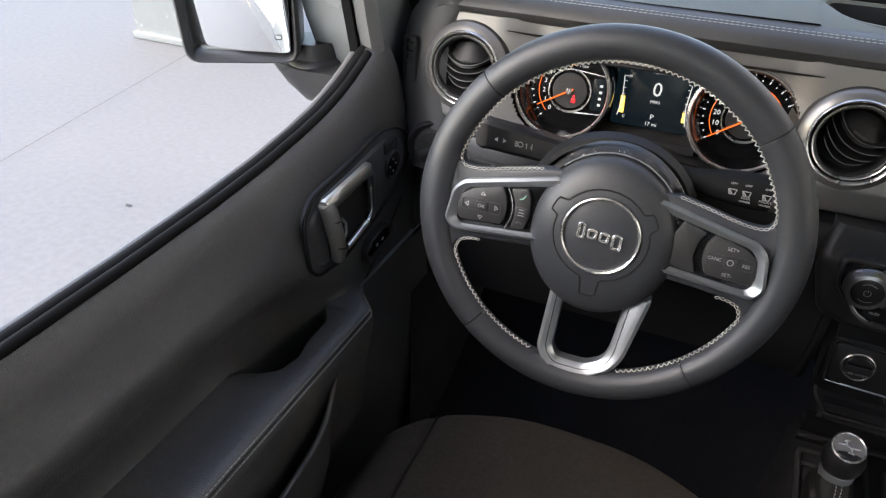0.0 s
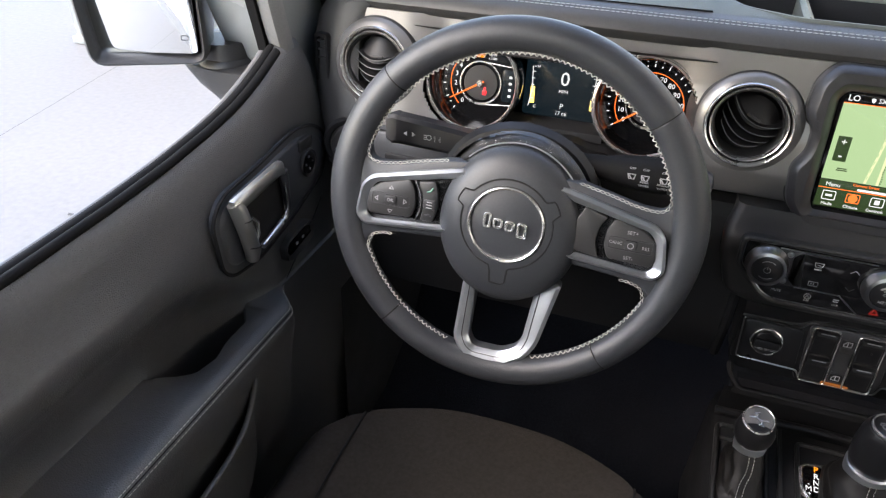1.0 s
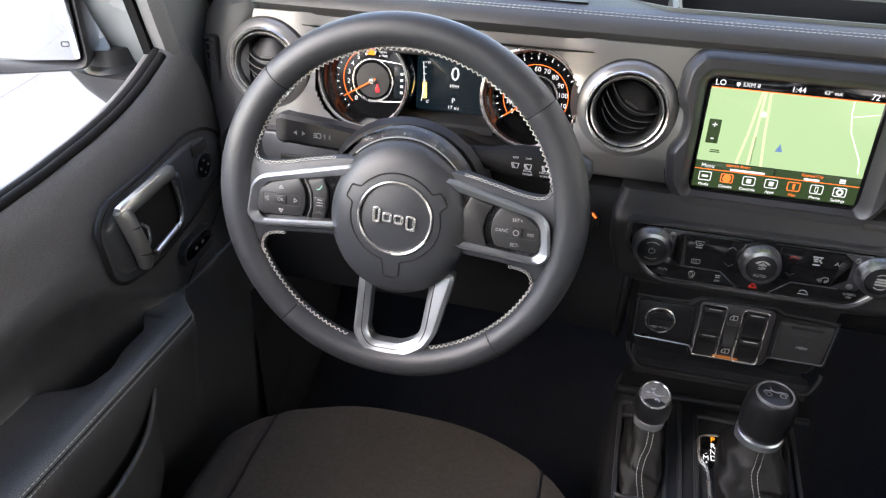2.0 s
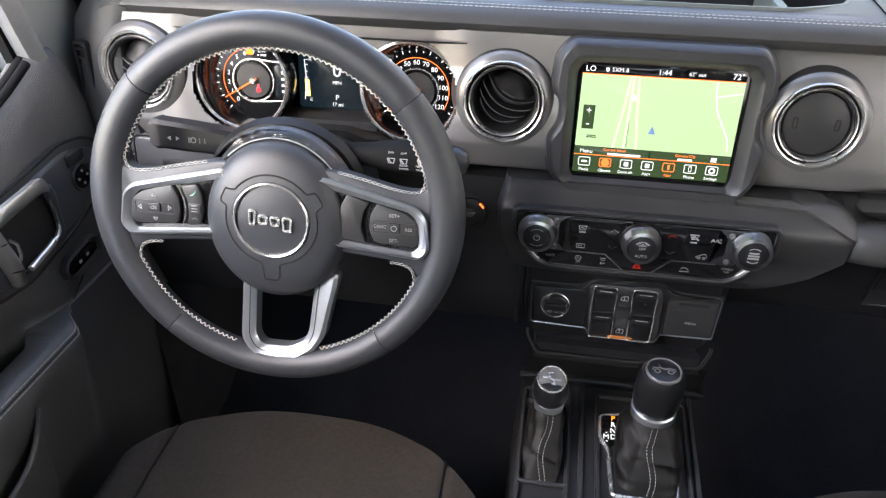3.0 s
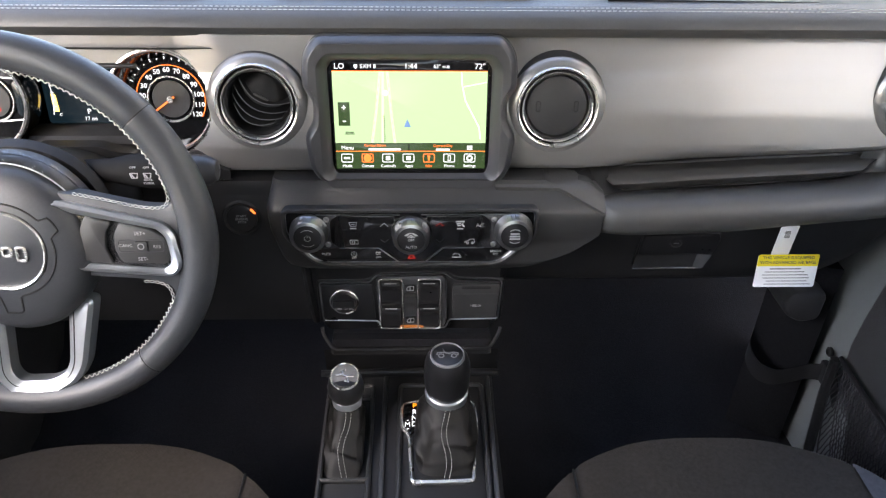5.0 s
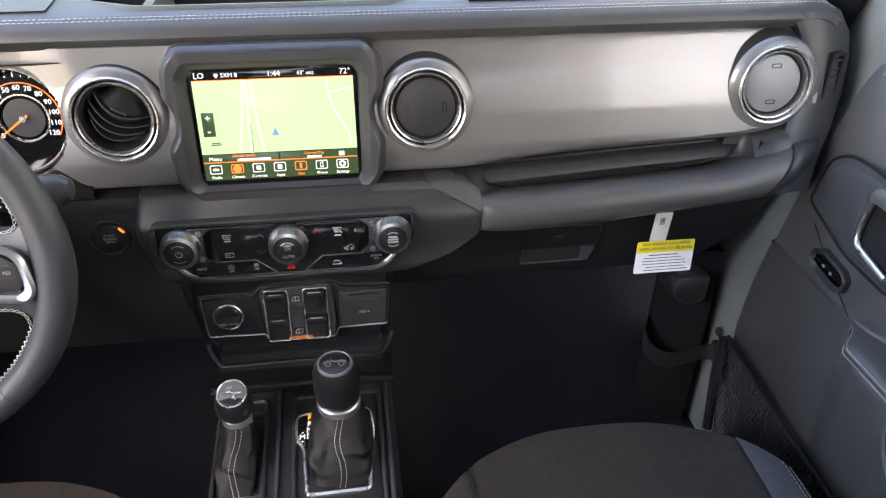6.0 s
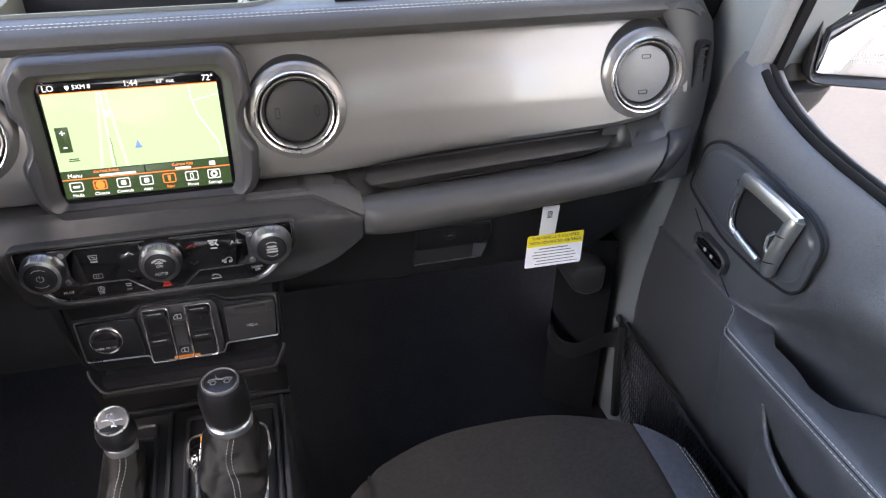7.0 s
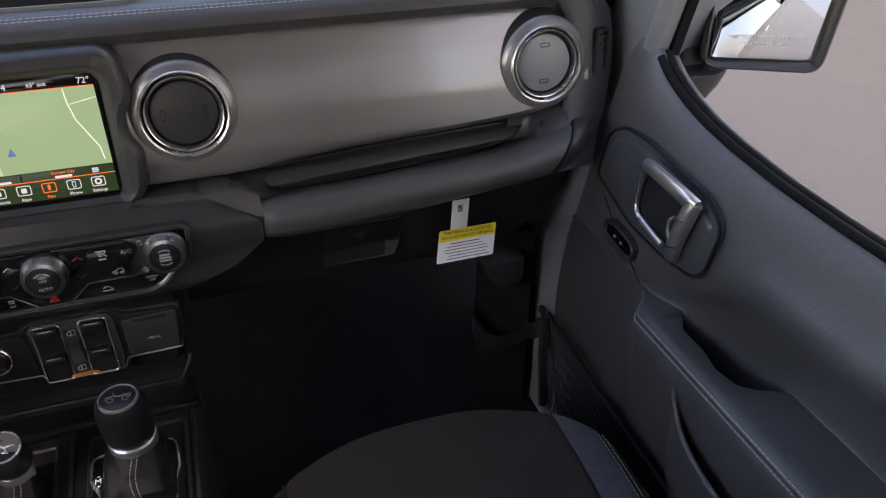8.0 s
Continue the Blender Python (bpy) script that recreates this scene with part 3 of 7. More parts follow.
    for x in np.linspace(0.100, 0.2262, 22):
        edge = float(np.interp(x, [0.10, 0.156, 0.224, 0.23], [1.2200, 1.2200, 1.1870, 1.1850]))
        top = float(np.interp(x, [0.10, 0.196, 0.2074, 0.2195, 0.2279], [1.2165, 1.2150, 1.2130, 1.2065, 1.2005]))
        low = min(edge, top - 0.004)
        face_y = float(np.interp(low, [1.187, 1.218], [-0.040, -0.020]))
        rows.append([(x, 0.030, top), (x, 0.002, top), (x, -0.010, top - 0.0005), (x, -0.6 * 0.014 + 0.4 * face_y, top - 0.002), (x, 0.35 * -0.012 + 0.65 * face_y, 0.45 * top + 0.55 * low), (x, face_y, low), (x, face_y + 0.003, low - 0.012), (x, -0.005, low - 0.020)])
    part("bar_root", loft(rows, False), PAD, DASH, "padding that runs from the bar over the surround", smooth=60)
    part("bar_end", loft([bar_row(x, q, dy) for x, q, dy in ((0.5765, 0.94, 0.001), (0.578, 1.0, 0.0), (0.592, 1.0, 0.004), (0.606, 0.98, 0.011), (0.620, 0.92, 0.022), (0.630, 0.85, 0.034))], True, True, True), PLASTIC, DASH, "smooth black end of the padded bar", smooth=60)
    # centre surround with the slanted end next to the bar; its face leans back near the top
    rows = []
    for z in (1.1045, 1.106, 1.110, 1.116, 1.124, 1.132, 1.145, 1.156, 1.162, 1.175, 1.184, 1.189, 1.195, 1.201, 1.207, 1.213, 1.2185):
        xl = float(np.interp(z, [1.1045, 1.110, 1.118, 1.16, 1.19, 1.2185], [-0.116, -0.130, -0.146, -0.158, -0.160, -0.152]))
        xr = float(np.interp(z, [1.1045, 1.1145, 1.131, 1.1545, 1.160, 1.185, 1.190, 1.2185], [0.126, 0.150, 0.191, 0.2225, 0.2245, 0.2248, 0.2225, 0.158]))
        yf = -0.039 + 0.010 * smooth01(1.114, 1.1045, z) + 0.020 * smooth01(1.178, 1.2185, z)
        rows.append([(xl, 0.03, z), (xl, yf + 0.010, z), (xl + 0.003, yf + 0.004, z), (xl + 0.010, yf, z), (0.0, yf, z), (xr - 0.0025, yf, z), (xr - 0.0008, yf + 0.0008, z), (xr, yf + 0.003, z), (xr, 0.03, z)])
    part("centre_surround", loft(rows, False, bm=loft([rows[-1], [(x, 0.03, 1.2165) for x, y, z in rows[-1]]], False)), PLASTIC, DASH, smooth=35)
    # knee panel on the driver's side
    rows = [[(x, y, z) for y, z in ((-0.006, 1.205), (-0.014, 1.19), (-0.014, 1.14), (0.0, 1.06), (0.03, 0.98), (0.12, 0.93))] for x in np.linspace(-0.64, -0.125, 18)]
    part("knee_panel", loft(rows, False), SOFT, DASH)
    part("knee_panel_edge", tube([(-0.127, y, z) for y, z in ((-0.01, 1.2), (-0.014, 1.14), (0.0, 1.06), (0.03, 0.98), (0.12, 0.93))], 0.006), SOFT, DASH)
    # stack below the climate panel
    rows = []
    for z, y, w in ((1.118, -0.020, 0.125), (1.10, -0.014, 0.124), (1.02, -0.012, 0.118), (0.995, -0.010, 0.112)):
        rows.append([(-w, 0.1, z), (-w, y + 0.01, z), (-w + 0.01, y, z), (w - 0.01, y, z), (w, y + 0.01, z), (w, 0.1, z)])
    part("lower_centre_panel", loft(rows, False), STACK, DASH)


bolster()


def glove_box():
    """Drop-down glove box with its recessed latch."""
    prof = [(0.022, 1.162), (0.028, 1.135), (0.034, 1.12), (0.044, 1.09), (0.054, 1.05), (0.060, 1.028), (0.068, 1.019), (0.085, 1.013), (0.13, 1.006), (0.2, 1.0)]
    rows = []
    for x in list(np.linspace(0.125, 0.52, 16)) + list(np.linspace(0.54, 0.660, 13)):
        lift = float(np.interp(x, [0.125, 0.44, 0.53, 0.574, 0.616, 0.6486, 0.663], [0.0, 0.0, 0.004, 0.014, 0.036, 0.076, 0.110]))
        low = 1.018 + lift
        rows.append([(x, y + 0.012 * smooth01(0.55, 0.66, x), 1.148 + (z - 1.148) * (1.148 - low) / (1.148 - 1.018)) for y, z in prof])
    g = part("glove_box_lid", loft(rows, False), SOFT, DASH, "matt black glove box lid")
    m = face(0.357, 0.044, 1.076, -12)
    rim = rounded([(-0.0585, -0.0270), (0.034, -0.0255), (0.047, 0.014), (0.048, 0.024), (0.045, 0.0385), (-0.0565, 0.0375)], 0.004)
    part("latch_recess", hoop(rim, grow(rim, -0.0016), -0.004, 0.0014, 0.0006), PLASTIC, g, m=m)
    part("recess_floor", loft([[(-0.0575, y, z), (0.022, y, z), (x, y, z)] for y, z, x in ((-0.0255, 0.0030, 0.0335), (-0.0245, 0.0024, 0.0338), (0.004, 0.0008, 0.040))], False), SOFT, g, "shelf of the finger recess", m=m)
    # Highlights on the lower edge and right facet, put into brighter materials.
    part("recess_highlight", tube([(-0.0580, -0.0262, 0.0026), (-0.01, -0.0255, 0.0030), (0.0335, -0.0248, 0.0026)], 0.0011, 6), SMOKE, g, "lower edge, its highlight put in as smoked chrome", m=m)
    part("recess_cheek", loft([[(0.0225, y, 0.0030), (0.0350 + 0.28 * (y + 0.025), y, 0.0048)] for y in (-0.0245, -0.012, 0.0020)], False), SATIN, g, m=m)
    part("latch_handle", plate(rounded([(-0.0565, 0.0010), (0.0420, 0.0035), (0.0465, 0.022), (0.0440, 0.0370), (-0.0550, 0.0360)], 0.004), 0.0, 0.0050, 0.0018), KNOB, g, "smooth black pull", m=m)
    part("lock_barrel", lathe([(0.0080, 0.004), (0.0080, 0.0062), (0.0068, 0.0068), (0.006, 0.0058), (0, 0.0056)], 20), KNOB, g, m=m @ pose(-0.0115, 0.0245, 0))
    part("key_slot", block(0.0070, 0.0012, 0.0006, -0.0115, 0.0245, 0.0060, 0), SMOKE, g, m=m)
    part("kick_panel", loft([[(-0.656, y, z) for y in (0.0, 0.2, 0.47)] for z in (1.2, 0.95, 0.75, 0.60)], False), SOFT, DASH)
    # lower pad beside the footwell
    part("kick_panel", loft([[(x, y, z) for x, y in ((0.56, 0.16), (0.610, 0.120), (0.638, 0.112), (0.646, 0.3))] for z in (1.0, 0.95, 0.85, 0.64)], False), CARPET, DASH)
    part("footwell_duct", loft([[(0.582 + (x - 0.582) * k, y, 0.945 + (z - 0.945) * k) for x, z in rounded([(0.552, 0.958), (0.560, 0.930), (0.585, 0.918), (0.612, 0.924), (0.614, 0.972), (0.560, 0.975)], 0.010)] for y, k in ((0.088, 0.80), (0.091, 0.94), (0.098, 1.0), (0.16, 1.0))], True, True, True), PLASTIC, DASH)


glove_box()


def airbag_tag():
    hang = face(0.4775, 0.0105, 1.0955, 54) @ pose(0, 0.030, 0)
    t = thing("hanging_tag", hang, "white and yellow airbag notice tag hanging below the dashboard", "tag")
    strap_m = hang.inverted() @ face(0.4735, 0.0085, 1.138, -2)
    part("strap", plate(rounded([(-0.0135, -0.046), (0.0090, -0.046), (0.0115, 0.002), (-0.0115, 0.002)], 0.001), 0, 0.0005, 0.0002), WHITE, t, m=strap_m)
    bar_rows(b := bmesh.new(), -0.001, -0.006, 0.008, 6, 0.0018, 0.0011, 0.0006)
    part("barcode", b, INK, t, m=strap_m)
    part("card", plate(rounded([(-0.048, -0.073), (0.029, -0.073), (0.047, -0.030), (-0.0325, -0.030)], 0.003), 0.0005, 0.001, 0.0002), WHITE, t)
    head = part("yellow_band", plate(rounded([(-0.0380, -0.046), (0.0400, -0.046), (0.0465, -0.0302), (-0.0322, -0.0302)], 0.002), 0.0011, 0.0014, 0.0001), YELLOW, t, "yellow warning band")
    words("lettering", "THIS VEHICLE IS EQUIPPED", 0.0056, INK, head, 0.0055, -0.0348, 0.0016)
    words("lettering", "WITH ADVANCED AIR BAGS", 0.0056, INK, head, 0.0030, -0.0412, 0.0016)
    bar_rows(b := bmesh.new(), -0.002, -0.0495, 0.05, 1, 0.004, 0.0012, 0.0011)
    bar_rows(b, -0.004, -0.0535, 0.064, 5, 0.004, 0.0009, 0.0011)
    part("print", b, INK, t)


airbag_tag()


# ---- round air outlets ----
def air_vent(m, shut, turn, label):
    v = thing("air_vent", m, label, "air vent", "round dashboard air vents")
    part("sleeve", lathe([(0.066, -0.045), (0.062, -0.026), (0.0565, -0.010), (0.0542, -0.0035)], 56), PLASTIC, v, "dark sleeve round the outlet")
    part("hood", lathe([(0.0544, -0.0040), (0.0530, -0.001), (0.0490, 0.002), (0.0455, 0.004), (0.0445, 0.001)], 56), SILVER, v)
    part("bezel_ring", lathe([(0.0455, -0.01), (0.0455, 0.0030), (0.0450, 0.0056), (0.0438, 0.0066), (0.0424, 0.0058), (0.0416, 0.0034), (0.0414, -0.004)], 56), CHROME, v, "satin chrome ring")
    part("ring_gap", lathe([(0.0417, 0.0010), (0.0408, -0.0016), (0.0398, -0.0010), (0.0392, 0.0012)], 56), STACK, v)
    part("inner_chrome", lathe([(0.0396, -0.002), (0.0395, 0.0028), (0.0388, 0.0042), (0.0376, 0.0034), (0.0368, -0.001), (0.0366, -0.01)], 56), CHROME, v, "thin bright inner ring")
    part("inner_ring", lathe([(0.0375, -0.002), (0.0365, 0.001), (0.0352, 0.0), (0.0345, -0.006), (0.034, -0.03)], 48), PLASTIC, v)
    part("cavity", lathe([(0.0342, -0.028), (0.0, -0.03)], 32), SEAMSHADE, v)
    r = pose(0, 0, 0, 0, 0, turn)
    if shut:
        d = part("shutter", lathe([(0.0338, -0.006), (0.0332, -0.003), (0.031, -0.002), (0.0, -0.0015)], 48), GLAREDISC if shut > 1 else PLASTIC, v, "closed flat shutter disc", m=r)
        for s in (-1, 1):
            part("thumb_mark", hoop(rrect(0.005, 0.012, 0.002, s * 0.021), rrect(0.0035, 0.0105, 0.0015, s * 0.021), -0.002, -0.0011, 0.0002), SOFT, d)
        return v
    # three bowed vanes that follow the ball's surface
    for h, sag, tip in ((0.015, 0.011, 1.0), (0.005, 0.011, 0.97), (-0.005, 0.010, 0.90), (-0.014, 0.009, 0.78)):
        rows = []
        half = 0.0325 * tip
        for a in np.linspace(-1, 1, 13):
            x = a * half * math.sqrt(max(0.02, 1 - (h / 0.036) ** 2))
            y = h - sag * (1 - a * a)
            z = 0.001 - 0.010 * a * a
            rows.append([(x, y + dy, z + dz) for dy, dz in ((0.0, 0.0), (0.0008, -0.001), (0.006, -0.016), (0.005, -0.017), (-0.0008, -0.001))])
        vane = part("vane", loft(rows, True, True, True), STACK, v, m=r)
        # Paler rod on the black vane: its edge highlight put into colour.
        part("vane_highlight", tube([(row[0][0], row[0][1], row[0][2] + 0.0003) for row in rows], 0.0006, 5), SATIN, vane)
    rows = []
    for a in np.linspace(-1, 1, 13):
        x = a * 0.031 * math.sqrt(max(0.02, 1 - (0.012 / 0.036) ** 2))
        y0 = 0.012 - 0.012 * (1 - a * a)
        rows.append([(x, y0 + t * (0.030 * math.sqrt(1 - a * a * 0.9) - y0 * 0.9), -0.001 - 0.010 * a * a - 0.012 * t) for t in (0, 0.35, 0.7, 1)])
    part("upper_vane", loft(rows, False), STACK, v, m=r)
    part("vane_tab", block(0.016, 0.003, 0.002, 0, 0.008, -0.003, 0.0008), PLASTIC, v, m=r)
    return v


air_vent(face(-0.591, 0.002, 1.309, 6), 0, 0, "open round air vent with chrome ring beside the driver's door")
air_vent(face(-0.161, 0.002, 1.3005, 6), 0, -28, "open round air vent with chrome ring and slanted black vanes")
air_vent(face(0.166, 0.002, 1.2978, 6), 1, 0, "closed round air vent with chrome ring and black disc")
air_vent(face(0.573, 0.002, 1.308, 6), 2, 90, "closed round air vent with chrome ring and black disc painted pale with glare")


# ---- instrument cluster ----
def dial(parent, x, y, r, numbers, start, sweep_deg, needle, name, ring_at):
    """A gauge: its face lies deep in a black dish under a chrome ring set a little to one side."""
    d = part(name, lathe([(r - 0.0045, 0.0005), (0.0, 0.0)], 48), GLOSS, parent, "round gauge with orange scale", m=pose(x, y, -0.008))
    ox, oy = ring_at[0] - x, ring_at[1] - y
    rr = 0.0545
    dish = []
    for q, z, k in ((rr + 0.004, -0.006, 1), (rr + 0.004, 0.025, 1), (rr + 0.002, 0.0275, 1), (rr, 0.026, 1), (rr - 0.0025, 0.018, 0.7), (r - 0.005, 0.0, 0.0)):
        dish.append([(ox * k + q * math.cos(2 * math.pi * i / 64), oy * k + q * math.sin(2 * math.pi * i / 64), z) for i in range(64)])
    part("dish", loft(dish), GLOSS, d)
    part("gauge_ring", turned(lathe([(rr + 0.0045, 0.0235), (rr + 0.0032, 0.0268), (rr + 0.001, 0.0276), (rr - 0.0004, 0.0255)], 64), pose(ox, oy, 0)), CHROME, d, "thin chrome ring")
    part("inner_ring", lathe([(r * 0.50, 0.001), (r * 0.50, 0.003), (r * 0.47, 0.003), (r * 0.46, 0.001)], 48), CHROME, d)
    part("hub_plate", lathe([(r * 0.40, 0.001), (r * 0.39, 0.002), (0, 0.002)], 40), PLASTIC, d)
    arc = [radians(start - sweep_deg * k / 40) for k in range(41)]
    part("scale_line", tube([(r * 0.72 * math.cos(a), r * 0.72 * math.sin(a), 0.0015) for a in arc], 0.0005, 5), ORANGE, d)
    b = bmesh.new()
    n = (len(numbers) - 1) * 2
    for k in range(n + 1):
        a = radians(start - sweep_deg * k / n)
        r0, r1 = r * 0.84, r * (0.90 if k % 2 == 0 else 0.87)
        tube([(r0 * math.cos(a), r0 * math.sin(a), 0.0015), (r1 * math.cos(a), r1 * math.sin(a), 0.0015)], 0.0006, 4, bm=b)
    part("tick_marks", b, LIT, d)
    for k, s in enumerate(numbers):
        a = radians(start - sweep_deg * k / (len(numbers) - 1))
        words("numeral", s, r * 0.15, LIT, d, r * 0.60 * math.cos(a), r * 0.62 * math.sin(a), 0.0015)
    a = radians(needle)
    part("needle", tube([(-0.1 * r * math.cos(a), -0.1 * r * math.sin(a), 0.005), (r * 0.3 * math.cos(a), r * 0.3 * math.sin(a), 0.0045), (r * 0.82 * math.cos(a), r * 0.82 * math.sin(a), 0.004)], [0.0012, 0.001, 0.0006], 6), ORANGE, d)
    part("needle_hub", lathe([(0.0042, 0.001), (0.004, 0.0065), (0.003, 0.0075), (0, 0.0075)], 24), CHROME, d)
    return d


def cluster():
    c = thing("instrument_cluster", face(-0.37, 0.034, 1.293, 8), "instrument cluster with two lit gauges and a central display", "gauges")
    part("housing", plate(rrect(0.345, 0.125, 0.02, -0.004, 0), -0.05, -0.030, 0.002), GLOSS, c)
    part("lower_shelf", loft([[(x, y, z) for y, z in ((-0.050, 0.0), (-0.055, 0.018), (-0.063, 0.034), (-0.072, 0.042))] for x in np.linspace(-0.130, 0.125, 9)], False), STACK, c)
    part("hood", loft([[(x, y, z) for y, z in ((0.047, -0.03), (0.056, 0.012), (0.062, 0.03))] for x in np.linspace(-0.175, 0.165, 9)], False), SOFT, c)
    part("display_sill", loft([[(x, y, z) for y, z in ((-0.0345, -0.026), (-0.036, -0.004), (-0.041, 0.004), (-0.050, 0.006))] for x in np.linspace(-0.060, 0.058, 9)], False), SOFT, c, "sill below the central display")
    rpm = dial(c, -0.098, -0.0015, 0.053, [str(k) for k in range(8)], 227, 141, 211, "tachometer", (-0.1035, 0.002))
    words("lettering", "RPM", 0.0050, LIT, rpm, 0.0125, 0.0350, 0.0015)
    words("lettering", "x 1000", 0.0040, LIT, rpm, 0.0125, 0.0305, 0.0015)
    part("engine_lamp", plate(rounded([(-0.005, -0.003), (0.005, -0.003), (0.005, 0.003), (-0.003, 0.004)], 0.001), 0.001, 0.0016, 0.0002), AMBER, rpm, "lit amber engine lamp", m=pose(-0.003, 0.0335, 0.0006))
    b = plate(rrect(0.0055, 0.006, 0.0015, 0.006, -0.011), 0.0021, 0.0026, 0.0002)
    plate(rrect(0.003, 0.003, 0.001, 0.006, -0.0058), 0.0021, 0.0026, 0.0002, b)
    part("belt_lamp", b, RED, rpm, "lit red seat belt lamp")
    for s in (-1, 1):
        part("frame_bar", tube([(0.004, s * 0.0255, 0.002), (0.043, s * 0.0225, 0.002)], 0.0008, 5), CHROME, rpm)
    part("side_display", plate(rrect(0.016, 0.038, 0.003, 0.035, 0.0), 0.0005, 0.0012, 0.0002), LCD, rpm)
    b = bmesh.new()
    for k in range(4):
        plate(rrect(0.0035, 0.003, 0.0006, 0.037, 0.011 - k * 0.0075), 0.0013, 0.0016, 0.0001, b)
    part("scale_marks", b, LIT, rpm)
    dial(c, 0.1035, -0.001, 0.053, [str(10 * k) for k in range(13)], 215, 247, 215, "speedometer", (0.0995, 0.002))
    s = part("display", plate(rrect(0.094, 0.076, 0.004, 0.0, 0.004), -0.002, -0.0005, 0.0003), LCD, c, "dark blue lit display", m=pose(0, 0, -0.024))
    words("numeral", "0", 0.0235, LIT, s, 0.0015, 0.0123, 0.0)
    words("lettering", "MPH", 0.0056, LIT, s, 0.0012, -0.0020, 0.0)
    words("lettering", "P", 0.0090, LIT, s, 0.001, -0.0200, 0.0)
    words("lettering", "17 mi", 0.0064, LIT, s, 0.0013, -0.0285, 0.0)
    words("lettering", "Speed", 0.0054, LIT, s, 0.0012, 0.0330, 0.0)
    for sx, hot in ((-1, 1), (1, 0)):
        x = sx * 0.037
        b = tube([(x - sx * 0.002, 0.024, 0.0003), (x + sx * 0.002, 0.024, 0.0003), (x, -0.002, 0.0003), (x + sx * 0.003, -0.024, 0.0003)], 0.0005, 4)
        for k in range(5):
            plate(rrect(0.004, 0.0008, 0.0003, x, 0.018 - 0.008 * k), 0.0001, 0.0004, 0.0001, b)
        part("bar_gauge", b, LIT, s)
        part("gauge_fill", plate(rounded([(x - 0.002, -0.020), (x + 0.004, -0.020), (x + 0.003, 0.0 - 0.008 * (1 - hot)), (x - 0.002, 0.0 - 0.008 * (1 - hot))], 0.0006), 0.0001, 0.0003, 0.0001), glow("lit_gold", (0.75, 0.55, 0.12), 0.7), s)
        words("lettering", "H" if hot else "F", 0.005, LIT, s, x + 0.005, 0.024, 0.0)
        words("lettering", "C" if hot else "E", 0.005, LIT, s, x + 0.005, -0.024, 0.0)


cluster()


# ---- touch screen ----
def touch_screen():
    t = thing("touch_screen", face(0.0045, 0.0, 1.287, 8) @ Matrix.Diagonal((0.972, 0.97, 1.0, 1.0)), "centre touch screen in a grey bezel showing a green road map", "screen")
    half = [(0.1010, -0.0795), (0.1150, -0.061), (0.1200, -0.021), (0.1085, -0.0045), (0.1080, 0.020), (0.1190, 0.034), (0.1160, 0.071), (0.1010, 0.0895)]
    outer = rounded(half + [(-x, y) for x, y in reversed(half)], 0.010, 4)
    well = [(0.0895, -0.0735), (0.0935, -0.0620), (0.0940, -0.0300), (0.0940, -0.0120), (0.0942, 0.0060), (0.0945, 0.0260), (0.0950, 0.0560), (0.0880, 0.0655)]
    inner = rounded(well + [(-x, y) for x, y in reversed(well)], 0.004, 4)
    rows = [[(x, y, -0.03) for x, y in grow(outer, 0.003)], [(x, y, 0.004) for x, y in outer], [(x, y, 0.0062) for x, y in grow(outer, -0.0008)], [(x, y, 0.0132) for x, y in grow(outer, -0.0065)],
            [(x, y, 0.0138) for x, y in grow(outer, -0.0078)], [(x, y, 0.0132) for x, y in grow(inner, 0.0070)], [(x, y, 0.0126) for x, y in grow(inner, 0.0062)], [(x, y, 0.0070) for x, y in inner], [(x * 0.945, y * (0.945 if y > 0 else 0.88), -0.004) for x, y in inner]]
    part("bezel", loft(rows, True), BEZEL, t, "satin grey bezel with notched sides and chamfered edges", smooth=28)
    part("backing", plate(grow(outer, 0.002), -0.035, -0.004, 0.001), PLASTIC, t)
    part("glass", plate(rrect(0.182, 0.136, 0.004), -0.003, -0.0006, 0.0004), GLOSS, t)
    mp = part("map", plate(rrect(0.172, 0.0815, 0.0006, 0, 0.010), -0.0006, -0.0001, 0.00005), MAPGREEN, t, "pale green map with roads")

    def strip(pts, w, mat, name, par, z):
        b = bmesh.new()
        for a, c in zip(pts, pts[1:]):
            d = (Vector(c) - Vector(a)).normalized() * w / 2
            loft([[(a[0] - d.y, a[1] + d.x, z), (a[0] + d.y, a[1] - d.x, z)], [(c[0] - d.y, c[1] + d.x, z), (c[0] + d.y, c[1] - d.x, z)]], False, bm=b)
        return part(name, b, mat, par)

    for x0, x1 in ((-0.044, -0.033), (-0.032, -0.030), (-0.018, -0.025)):
        strip([(x0, -0.0305), (0.5 * (x0 + x1), 0.005), (x1, 0.0505)], 0.0026, MAPROAD, "road", mp, 0.0)
    for k in range(9):
        y = -0.026 + k * 0.0085
        u = (y + 0.0305) / 0.081
        strip([(-0.044 + 0.011 * u, y), (-0.044 + 0.011 * (u + 0.045), y + 0.004)], 0.0008, MAPGREEN, "lane_dash", mp, 0.0001)
        strip([(-0.018 - 0.007 * u, y), (-0.018 - 0.007 * (u + 0.045), y + 0.004)], 0.0008, MAPGREEN, "lane_dash", mp, 0.0001)
    pale = glow("map_pale", (0.70, 0.80, 0.66), 0.36)
    strip([(0.080, -0.026), (0.078, -0.012), (0.062, 0.018), (0.058, 0.036), (0.057, 0.050)], 0.0012, pale, "road", mp, 0.0)
    strip([(0.060, 0.034), (0.085, 0.039)], 0.0008, pale, "road", mp, 0.0)
    part("waypoint", lathe([(0.003, 0.0), (0, 0.0003)], 16), pale, mp, m=pose(-0.0275, 0.027, 0))
